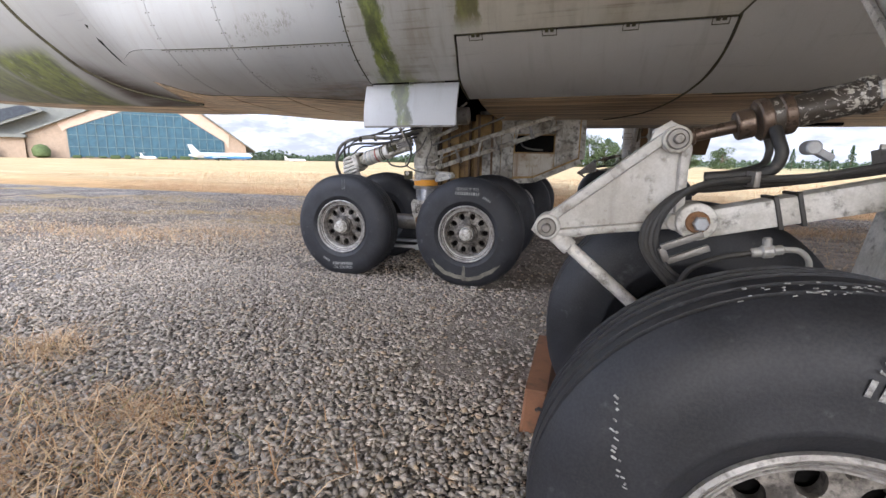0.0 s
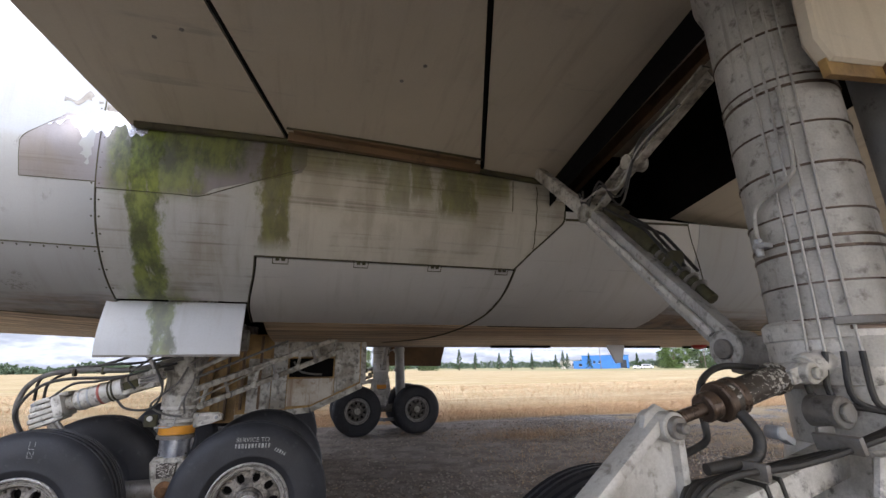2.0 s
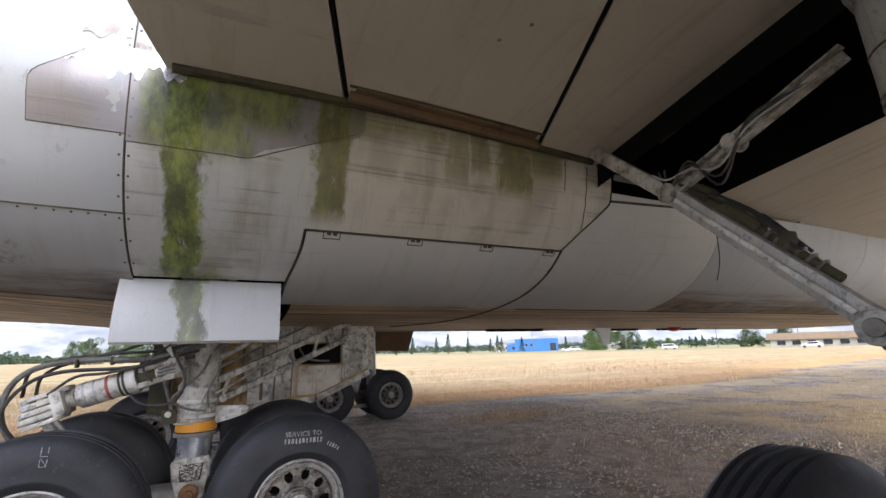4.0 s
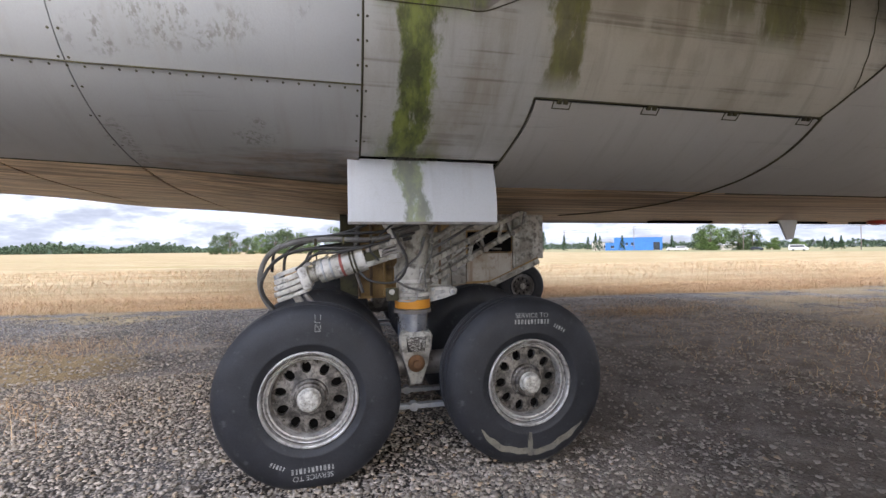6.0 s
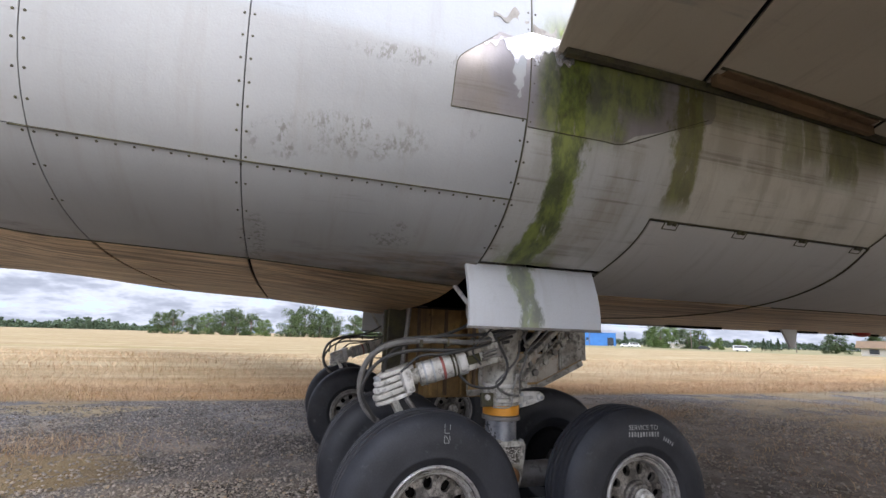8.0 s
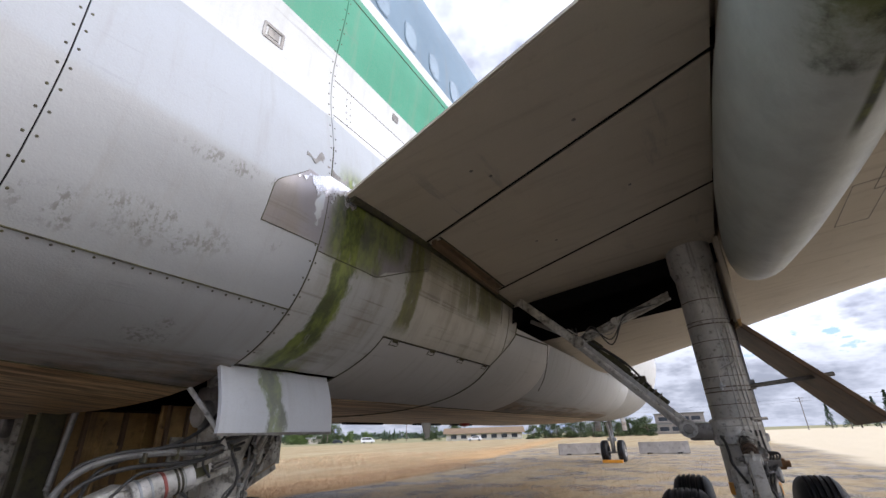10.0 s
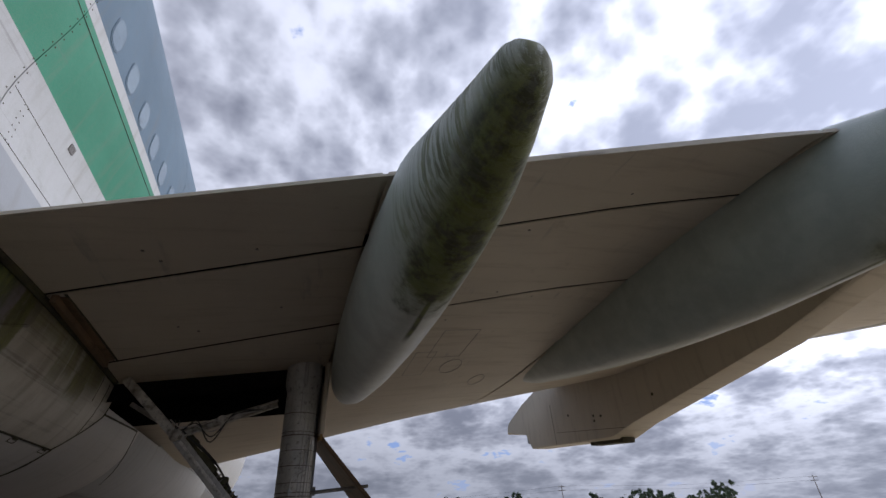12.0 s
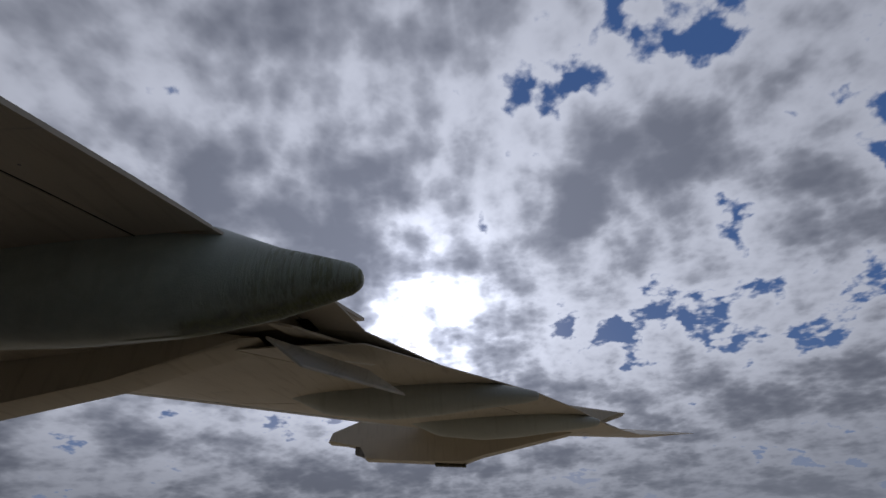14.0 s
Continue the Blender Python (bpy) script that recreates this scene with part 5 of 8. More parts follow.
free_panel("aileron_edge", [(-1.5, -11.0, 4.1), (-1.93, -11.0, 3.97), (-2.58, -12.2, 4.11), (-1.6, -11.9, 4.25)], M_WING, 0.04, "dark hinge edge of the drooped aileron")

part("hinge_fairing", lathe(bmesh.new(), [(0.02, -0.75), (0.11, -0.6), (0.16, -0.25), (0.17, 0.2), (0.13, 0.55), (0.03, 0.75)], axis_matrix((-1.9, -12.35, 4.2), (-3.0, -13.2, 4.28))[0], 20), M_PALE, PLANE, "pale hinge fairing at the trailing edge")


def pylon(y, dx, dz, k):
    """An engine pylon whose engine is gone: a blade under the wing, cut off in steps at the front."""
    side = [(9.6, 3.85), (8.35, 3.68), (8.2, 3.26), (6.9, 3.16), (4.75, 2.96), (4.1, 3.14), (0.9, 3.62), (-1.2, 4.12), (2.0, 4.75), (7.2, 4.75), (8.4, 4.45), (9.45, 4.15)]
    bm = bmesh.new()
    m = Matrix.Translation((dx, -y, dz)) @ Matrix.Rotation(radians(90), 4, "X")
    return part("engine_pylon", plate(bm, [(a * k, b) for a, b in side], 0.56, m, 0.05), M_WING, PLANE, "bare engine pylon, its engine removed")


for y0, y1 in ((5.8, 11.6), (11.8, 20.5), (20.6, 29.5)):
    part("leading_edge", tube(bmesh.new(), [wing_point(y0 + (y1 - y0) * i / 8, 0.9975) for i in range(9)], 0.075, 10, 2), M_EDGE, PLANE, "pale metal leading edge strip")
pylon(11.8, 0.0, 0.0, 1.0)
for x0, z0, x1, z1 in ((6.9, 3.18, 6.95, 4.1), (4.3, 3.1, 6.8, 3.42)):
    part("panel_seam", beam(bmesh.new(), (x0, -11.516, z0), (x1, -11.516, z1), 0.005, 0.008, 0.001), M_MUCK, PLANE)
for dx, dz, y, k in ((0.0, 0.0, -11.8, 1.0), (-8.1, 0.78, -21.2, 0.9)):
    part("engine_mount", box(bmesh.new(), (1.1 * k, 0.3, 0.12), Matrix.Translation((5.2 * k + dx, y, 2.99 + dz)) @ Matrix.Rotation(radians(-5), 4, "Y"), 0.03), M_MUCK, PLANE, "dark engine mount fitting")
    part("engine_mount", plate(bmesh.new(), [(8.15 * k, 3.3), (8.62 * k, 3.46), (8.6 * k, 3.75), (8.2 * k, 3.75)], 0.3, Matrix.Translation((dx, y, dz)) @ Matrix.Rotation(radians(90), 4, "X"), 0.02), M_GREASE, PLANE)
for x, z in ((5.0, 3.45), (5.25, 3.5), (5.25, 3.4), (3.4, 3.5), (6.2, 3.7)):
    part("drain_hole", lathe(bmesh.new(), [(0.028, -0.004), (0.028, 0.004), (0.02, 0.006)], axis_matrix((x, -11.52, z), (x, -11.50, z))[0], 12), M_MUCK, PLANE)
pylon(21.2, -8.1, 0.78, 0.90)


def wing_marks():
    """Fasteners, an oval access plate and a patch on the wing's underside."""
    for x, y in ((0.14, 4.11), (0.30, 4.2), (1.60, 4.13), (1.72, 4.3), (0.1, 4.9), (1.2, 5.1), (-0.3, 7.2), (0.9, 7.4), (1.0, 7.9), (1.6, 7.0), (-0.9, 7.9), (2.1, 7.6)):
        p = wing_point(y, wing_u(y, x))
        part("fastener", lathe(bmesh.new(), [(0.014, -0.004), (0.014, 0.003), (0.01, 0.006)], Matrix.Translation(p) @ Matrix.Rotation(math.pi, 4, "X"), 10), M_GREASE, PLANE)
    for x, y, rx, ry in ((3.2, 7.6, 0.28, 0.16), (3.9, 8.3, 0.26, 0.12)):
        bm = bmesh.new()
        rim = [wing_point(y + ry * math.sin(a), wing_u(y + ry * math.sin(a), x + rx * math.cos(a))) + Vector((0, 0, -0.002)) for a in [2 * math.pi * k / 28 for k in range(29)]]
        tube(bm, rim, 0.004, 5, 1)
        part("access_plate", bm, M_GREASE, PLANE, "oval access plate outline")
    for x0, x1, y0, y1 in ((1.9, 2.8, 7.1, 7.6), (2.6, 3.5, 6.9, 7.2)):
        bm = bmesh.new()
        ring = [(x0, y0), (x1, y0), (x1, y1), (x0, y1), (x0, y0)]
        for (a, b), (c, d) in zip(ring, ring[1:]):
            beam(bm, wing_point(b, wing_u(b, a)), wing_point(d, wing_u(d, c)), 0.006, 0.006, 0.0)
        part("repair_patch", bm, M_GREASE, PLANE, "outlined repair plate")


wing_marks()

# ---- landing gear ----
TR, TW, RR = 0.592, 0.40, 0.292           # tyre radius and width, rim radius
TRACK, BASE, AXLE = 0.559, 0.737, 0.57    # half distances between wheels, axle height


def tyre_mesh(groove=True):
    bm = bmesh.new()
    w, r = TW / 2, TR
    prof = [(RR - 0.03, -w * 0.72), (RR + 0.005, -w * 0.86), (RR + 0.05, -w * 0.975), (RR + 0.058, -w * 0.998), (RR + 0.066, -w * 0.985), (RR + 0.13, -w), (r - 0.11, -w * 0.96), (r - 0.055, -w * 0.86), (r - 0.022, -w * 0.70)]
    for g in (-0.52, -0.26, 0.0, 0.26, 0.52):
        if groove:
            prof += [(r - 0.010 * (abs(g) * 1.6), w * g - 0.013), (r - 0.02 - 0.010 * (abs(g) * 1.6), w * g - 0.006),
                     (r - 0.02 - 0.010 * (abs(g) * 1.6), w * g + 0.008), (r - 0.010 * (abs(g) * 1.6), w * g + 0.013)]
    prof += [(a, -b) for a, b in prof[8::-1]]
    lathe(bm, prof, Matrix.Rotation(radians(90), 4, "X"), 64, False)
    for v in bm.verts:
        if v.co.z < -AXLE + 0.004:
            over = -AXLE + 0.004 - v.co.z
            v.co.y *= 1 + over * 3.0
            v.co.z = -AXLE + 0.004 + 0.0 * over
        elif v.co.z < -AXLE + 0.16:
            v.co.y *= 1 + 0.10 * (1 - (v.co.z + AXLE) / 0.16)
    return bm


def rim_mesh():
    """The bright stepped flange of a wheel."""
    bm = bmesh.new()
    turn = Matrix.Rotation(radians(90), 4, "X")
    w = TW / 2
    lathe(bm, [(RR - 0.055, w - 0.125), (RR - 0.052, w - 0.07), (RR - 0.046, w - 0.05), (RR - 0.040, w - 0.048), (RR - 0.036, w - 0.058), (RR - 0.031, w - 0.058), (RR - 0.027, w - 0.036), (RR - 0.021, w - 0.032), (RR - 0.017, w - 0.044), (RR - 0.012, w - 0.044),
               (RR - 0.008, w - 0.018), (RR + 0.002, w - 0.008), (RR + 0.010, w - 0.014), (RR + 0.012, w - 0.05), (RR - 0.02, w - 0.12)], turn, 72, False)
    return bm


def disc_mesh():
    """The dished disc with ten holes and bolts between them."""
    bm = bmesh.new()
    turn = Matrix.Rotation(radians(90), 4, "X")
    w = TW / 2
    r0, r1, d, rh, count = 0.108, RR - 0.05, w - 0.115, 0.034, 10
    for k in range(count):
        mid = 2 * math.pi * k / count
        half = math.pi / count
        rc = (r0 + r1) / 2 + 0.01
        ring_o, ring_i, ring_b = [], [], []
        for j in range(24):
            a = 2 * math.pi * j / 24
            ca, sa = math.cos(a), math.sin(a)
            s = 1 / max(abs(ca), abs(sa))
            rr = r0 + (r1 - r0) * (0.5 + 0.5 * ca * s)
            th = mid + half * sa * s
            ring_o.append(bm.verts.new(turn @ Vector((rr * math.cos(th), rr * math.sin(th), d + 0.03 * (r1 - rr) / (r1 - r0)))))
            px, py = rc + rh * ca * 1.12, rh * sa * 0.86
            q = Vector((px * math.cos(mid) - py * math.sin(mid), px * math.sin(mid) + py * math.cos(mid), d + 0.03 * (r1 - rc) / (r1 - r0)))
            ring_i.append(bm.verts.new(turn @ q))
            ring_b.append(bm.verts.new(turn @ (q - Vector((0, 0, 0.035)))))
        for j in range(24):
            n = (j + 1) % 24
            bm.faces.new((ring_o[j], ring_o[n], ring_i[n], ring_i[j]))
            bm.faces.new((ring_i[j], ring_i[n], ring_b[n], ring_b[j]))
        th = mid + half
        c = turn @ Matrix.Translation(((r1 - 0.022) * math.cos(th), (r1 - 0.022) * math.sin(th), d + 0.012))
        lathe(bm, [(0.012, -0.012), (0.012, 0.004), (0.008, 0.010)], c, 6)
        c = turn @ Matrix.Translation(((r1 - 0.02) * math.cos(mid), (r1 - 0.02) * math.sin(mid), d + 0.012))
        lathe(bm, [(0.010, -0.012), (0.010, 0.003), (0.006, 0.008)], c, 6)
    bmesh.ops.remove_doubles(bm, verts=bm.verts[:], dist=0.0004)
    return bm


def hub_mesh():
    turn = Matrix.Rotation(radians(90), 4, "X")
    w = TW / 2
    bm = bmesh.new()
    lathe(bm, [(0.074, w - 0.07), (0.074, w - 0.02), (0.068, w - 0.014), (0.066, w + 0.012), (0.056, w + 0.024), (0.03, w + 0.03), (0.002, w + 0.031)], turn, 32)
    return bm


def skirt_mesh():
    """The grimy stepped boss round the hub cap."""
    bm = bmesh.new()
    w = TW / 2
    turn = Matrix.Rotation(radians(90), 4, "X")
    lathe(bm, [(0.118, w - 0.10), (0.112, w - 0.068), (0.100, w - 0.06), (0.096, w - 0.035), (0.086, w - 0.028), (0.07, w - 0.03)], turn, 32, False)
    for k in range(10):
        a = 2 * math.pi * k / 10
        lathe(bm, [(0.008, -0.01), (0.008, 0.006), (0.005, 0.009)], turn @ Matrix.Translation((0.106 * math.cos(a), 0.106 * math.sin(a), w - 0.062)), 6)
    return bm


def drum_mesh():
    turn = Matrix.Rotation(radians(90), 4, "X")
    bm = bmesh.new()
    lathe(bm, [(RR - 0.02, TW / 2 - 0.15), (0.1, TW / 2 - 0.16), (0.1, -TW / 2 - 0.02), (RR - 0.06, -TW / 2 + 0.02), (RR - 0.03, -TW / 2 + 0.06), (RR - 0.03, TW / 2 - 0.15)], turn, 40, False)
    return bm


ME_TYRE = mesh_from(tyre_mesh(), "tyre", M_TYRE, True, 50)
ME_RIM = mesh_from(rim_mesh(), "rim", M_RIM, True, 35)
ME_DISC = mesh_from(disc_mesh(), "wheel_disc", M_DISC, True, 35)
ME_HUB = mesh_from(hub_mesh(), "hub_cap", M_HUB, True, 35)
ME_SKIRT = mesh_from(skirt_mesh(), "hub_boss", M_DISC, True, 35)
# near-black drum paints the shade behind the holes of the disc
ME_DRUM = mesh_from(drum_mesh(), "brake_drum", M_INNER, True, 35)


def wheel(x, y, out, spin, lean=0.0):
    """A wheel whose hub cap faces out = -1 (starboard) or 1 (port)."""
    base = Matrix.Translation((x, y, AXLE)) @ Matrix.Rotation(0 if out < 0 else math.pi, 4, "Z")
    t = new("wheel", ME_TYRE)
    t.parent, t.matrix_local = PLANE, base
    t["label"] = "large grey rubber tyre on a silver wheel"
    for nm, me in (("rim", ME_RIM), ("wheel_disc", ME_DISC), ("hub_cap", ME_HUB), ("hub_boss", ME_SKIRT), ("brake_drum", ME_DRUM)):
        o = new(nm, me)
        o.parent, o.matrix_local = t, Matrix.Rotation(spin, 4, "Y")
    return t


WHEELS = {}
for nm, cx, cy in (("body_r", 0.0, -1.918), ("body_l", 0.0, 1.918), ("wing_r", 3.07, -5.5), ("wing_l", 3.07, 5.5)):
    for i, sx in enumerate((-1, 1)):
        for j, sy in enumerate((-1, 1)):
            WHEELS[nm, sx, sy] = wheel(cx + sx * BASE, cy + sy * TRACK, sy, 0.2 + 0.37 * i + 0.9 * j)
# The soft outer aft tyre has sunk into the gravel.
SUNK = WHEELS["wing_r", -1, -1]
SUNK.matrix_local = Matrix.Translation((2.36, -6.06, 0.52)) @ SUNK.matrix_local.to_3x3().to_4x4() @ Matrix.Scale(0.979, 4)


def P(name, mat, build, label="", parent=PLANE, angle=40):
    bm = bmesh.new()
    build(bm)
    return part(name, bm, mat, parent, label, True, angle)


def root_seal():
    """The grimy seal in the recess where the flap meets the fuselage side."""
    pts = [wing_point(3.27, wing_u(3.27, -0.2 + 0.3 * i)) + Vector((0, 0, -0.01)) for i in range(12)]
    part("root_seal", tube(bmesh.new(), pts, 0.032, 8, 1), M_MUCK, PLANE, "black mossy wing root seal")
    P("root_recess", M_PRIMDARK, lambda bm: (beam(bm, wing_point(3.36, wing_u(3.36, 0.86)), wing_point(3.33, wing_u(3.33, 2.46)), 0.05, 0.13, 0.012), beam(bm, wing_point(3.4, wing_u(3.4, 0.9)), wing_point(3.38, wing_u(3.38, 2.4)), 0.075, 0.03, 0.006)), "brown grimy recess at the flap root")
    P("root_lip", M_MUCK, lambda bm: tube(bm, [wing_point(3.43, wing_u(3.43, 0.85 + 0.16 * i)) for i in range(11)], 0.012, 6, 2), "", PLANE)


root_seal()


def lettering(body, size):
    """Stencilled words as a thin flat mesh, centred."""
    cu = bpy.data.curves.new("lettering", "FONT")
    cu.body, cu.size, cu.align_x, cu.align_y, cu.extrude = body, size, "CENTER", "CENTER", 0.0008
    tmp = new("lettering", cu)
    me = bpy.data.meshes.new_from_object(tmp.evaluated_get(bpy.context.evaluated_depsgraph_get()))
    bpy.data.objects.remove(tmp)
    me.materials.clear()
    me.materials.append(M_MARK)
    return me


ME_WORDS = lettering("SERVICE TO", 0.046)


def bars(count, w_, h, step):
    bm = bmesh.new()
    for k in range(count):
        box(bm, (w_ * (0.6 + 0.4 * ((k * 7) % 3) / 2), h, 0.0016), Matrix.Translation(((k - (count - 1) / 2) * step, 0, 0)))
    return mesh_from(bm, "worn_marks", M_MARK, False)


def worn_frame():
    """A faded outlined mark: two broken frames and a slash."""
    bm = bmesh.new()
    for z0, h in ((-0.055, 0.04), (0.0, 0.05)):
        for x, z, a, b in ((-0.017, z0 + h / 2, 0.003, h), (0.016, z0 + h / 2 + 0.008, 0.003, h * 0.6), (0.0, z0, 0.03, 0.003)):
            box(bm, (a, b, 0.0014), Matrix.Translation((x, z, 0)))
    box(bm, (0.003, 0.05, 0.0014), Matrix.Translation((0, -0.03, 0)) @ Matrix.Rotation(0.6, 4, "Z"))
    return mesh_from(bm, "worn_marks", M_MARK, False)


ME_BARS, ME_BARS2, ME_FRAME = bars(11, 0.016, 0.032, 0.024), bars(5, 0.012, 0.026, 0.02), worn_frame()


def on_tyre(t, me, name, angle, r, flip=0.0, label=""):
    """Lays a flat mark on the outer sidewall of tyre t; angle from the top, clockwise as seen."""
    m = Matrix.Rotation(angle, 4, "Y") @ Matrix.Translation((0, -TW / 2 - 0.0015, r)) @ Matrix.Rotation(radians(90), 4, "X") @ Matrix.Rotation(flip, 4, "Z")
    o = new(name, me)
    o.parent, o.matrix_local = t, m
    if label:
        o["label"] = label
    return o


def mud_arc(a0, a1, r0, r1):
    bm = bmesh.new()
    n = 40
    rows = []
    for k in range(n + 1):
        a = a0 + (a1 - a0) * k / n
        wob = 0.006 * math.sin(9 * a) + 0.004 * math.sin(23 * a)
        fade = min(1, 6 * min(k, n - k) / n + 0.15)
        mid = (r0 + r1) / 2 + wob
        h = (r1 - r0) / 2 * fade
        rows.append([bm.verts.new((r * math.sin(a), -TW / 2 * (1.0 if r < 0.495 else 1.0 - (r - 0.495) * 1.6) - 0.002, r * math.cos(a))) for r in (mid - h, mid, mid + h)])
    for a, b in zip(rows, rows[1:]):
        for i in range(2):
            bm.faces.new((a[i], a[i + 1], b[i + 1], b[i]))
    return mesh_from(bm, "mud_smear", M_SLUSH)


def mark_tyres():
    f, r, wg = WHEELS["body_r", 1, -1], WHEELS["body_r", -1, -1], WHEELS["wing_r", -1, -1]
    for t, a in ((f, 0.02), (r, math.pi - 0.05), (wg, 0.24), (WHEELS["wing_r", 1, -1], -0.4)):
        on_tyre(t, ME_WORDS, "stencil_words", a, 0.468, 0, "white stencilled words")
        on_tyre(t, ME_BARS, "worn_stencil", a, 0.425, 0, "worn illegible white stencil")
        on_tyre(t, ME_BARS2, "worn_stencil", a + 0.5, 0.43, 0, "worn illegible white stencil")
    on_tyre(r, ME_FRAME, "worn_stencil", 0.12, 0.485, 0.1, "worn white mark")
    on_tyre(WHEELS["body_r", 1, -1], mud_arc(radians(128), radians(232), 0.448, 0.49), "mud_smear", 0, 0).matrix_local = Matrix()
    on_tyre(WHEELS["body_r", 1, -1], mud_arc(radians(179), radians(184), 0.34, 0.50), "mud_smear", 0, 0).matrix_local = Matrix()
    rng = random.Random(5)
    bm = bmesh.new()
    for k in range(16):
        a, r_ = radians(-50 - 1.2 * k + rng.uniform(-1, 1)), 0.535 - 0.0085 * k + rng.uniform(-0.003, 0.003)
        yy = -TW / 2 * (1.0 if r_ < 0.495 else 1.0 - (r_ - 0.495) * 1.75) - 0.001
        box(bm, (rng.uniform(0.002, 0.005), 0.002, rng.uniform(0.004, 0.012)), Matrix.Rotation(a, 4, "Y") @ Matrix.Translation((0, yy, r_)))
    for k in range(60):
        a = radians(rng.gauss(2, 9))
        yy = rng.uniform(-0.14, -0.05)
        box(bm, (rng.uniform(0.003, 0.011), rng.uniform(0.0012, 0.0035), 0.002), Matrix.Rotation(a, 4, "Y") @ Matrix.Translation((0, yy, TR - 0.004)) @ Matrix.Rotation(rng.uniform(-0.7, 0.7), 4, "Z"))
    o = on_tyre(wg, mesh_from(bm, "scuff", M_MARK, False), "scuff", 0, 0, label="white paint flecks")
    o.matrix_local, o["kind"] = Matrix(), "stuff"


mark_tyres()


def truck(cx, cy, tilt=0.0):
    """The bogie: beam fore and aft, two axles, brake rods."""
    def beam_shape(bm):
        rod(bm, (cx - BASE, cy, AXLE), (cx + BASE, cy, AXLE), 0.095, seg=20)
        for sx in (-1, 1):
            lathe(bm, [(0.10, -0.14), (0.125, -0.12), (0.125, 0.12), (0.10, 0.14)], axis_matrix((cx + sx * BASE, cy - 0.1, AXLE), (cx + sx * BASE, cy + 0.1, AXLE))[0], 20)
    b = P("truck_beam", M_GREASE, beam_shape)
    for sx in (-1, 1):
        P("axle", M_GREASE, lambda bm: rod(bm, (cx + sx * BASE, cy - TRACK - 0.1, AXLE), (cx + sx * BASE, cy + TRACK + 0.1, AXLE), 0.06), parent=b)
    for sy in (-1, 1):
        P("brake_rod", M_STEEL, lambda bm: (beam(bm, (cx - BASE + 0.1, cy + sy * 0.2, 0.29), (cx + BASE - 0.1, cy + sy * 0.2, 0.29), 0.06, 0.035),
                                            rod(bm, (cx, cy + sy * 0.17, 0.29), (cx, cy + sy * 0.24, 0.29), 0.035)), parent=b)
    return b


for c in ((0.0, -1.918), (0.0, 1.918), (3.07, -5.5), (3.07, 5.5)):
    truck(*c)


def body_gear(cy, s):
    """The body gear leg; s is -1 on the starboard side."""
    q = lambda x, y, z: (x, cy + s * y, z)
    leg = P("shock_strut", M_STAIN, lambda bm: lathe(bm, [(0.10, 0.98), (0.135, 1.0), (0.14, 1.12), (0.13, 1.13), (0.13, 1.25), (0.145, 1.26), (0.15, 1.36), (0.125, 1.4), (0.13, 1.5), (0.165, 1.6), (0.2, 1.72), (0.21, 2.3)],
            Matrix.Translation(q(0.03, 0, 0)), 36), "grey oleo strut with stained paint")
    P("piston", M_CHROME, lambda bm: rod(bm, q(0.03, 0, 0.72), q(0.03, 0, 1.02), 0.122, seg=32), "polished steel piston", leg)
    P("orange_band", M_ORANGE, lambda bm: lathe(bm, [(0.138, 1.025), (0.145, 1.03), (0.145, 1.095), (0.138, 1.1)], Matrix.Translation(q(0.03, 0, 0)), 36), "orange painted band", leg)
    P("gland_ring", M_GREASE, lambda bm: lathe(bm, [(0.13, 0.985), (0.152, 0.99), (0.152, 1.02), (0.14, 1.024)], Matrix.Translation(q(0.03, 0, 0)), 36), parent=leg)
    for z in (1.14, 1.25, 1.58):
        P("clamp_band", M_WHITEP, lambda bm: lathe(bm, [(0.128, z - 0.018), (0.148, z - 0.012), (0.148, z + 0.012), (0.128, z + 0.018)], Matrix.Translation(q(0.03, 0, 0)), 36), parent=leg)
    m = Matrix.Translation(q(0.03, 0.14, 0)) @ Matrix.Rotation(radians(90), 4, "X")
    fork = P("fork", M_STAIN, lambda bm: (plate(bm, [(-0.135, 0.82), (-0.11, 0.86), (-0.07, 0.84), (0.07, 0.84), (0.11, 0.86), (0.135, 0.82), (0.12, 0.7), (0.085, 0.62), (0.05, 0.44), (-0.05, 0.44), (-0.09, 0.62), (-0.12, 0.7)], 0.07, m, 0.014),
                                                                                      lathe(bm, [(0.10, 0.55), (0.115, 0.57), (0.115, 0.70), (0.10, 0.73)], Matrix.Translation(q(0.03, 0, 0)), 24)), "chipped white truck fork")
    P("fork_web", M_SPOT, lambda bm: plate(bm, [(-0.08, 0.815), (0.08, 0.815), (0.065, 0.70), (-0.065, 0.70)], 0.03, Matrix.Translation((0, s * 0.04, 0)) @ m, 0.008), "flaked black and white web", fork)
    P("pivot_bolt", M_RUST, lambda bm: (lathe(bm, [(0.062, -0.03), (0.066, -0.02), (0.066, 0.02), (0.05, 0.03)], axis_matrix(q(0.03, 0.12, 0.61), q(0.03, 0.22, 0.61))[0], 24),
                                        lathe(bm, [(0.03, 0.0), (0.03, 0.05)], axis_matrix(q(0.03, 0.12, 0.61), q(0.03, 0.22, 0.61))[0], 12)), "rusty pivot bolt", fork)
    m = Matrix.Translation(q(0.0, 0.02, 0)) @ Matrix.Rotation(radians(90), 4, "X")
    P("lug_plate", M_WHITEP, lambda bm: (plate(bm, [(0.14, 1.06), (0.3, 1.10), (0.395, 1.13), (0.4, 1.17), (0.36, 1.195), (0.16, 1.2)], 0.05, m, 0.008),
                                         rod(bm, q(0.355, -0.02, 1.155), q(0.355, 0.08, 1.155), 0.026)), "white drilled lug", leg)
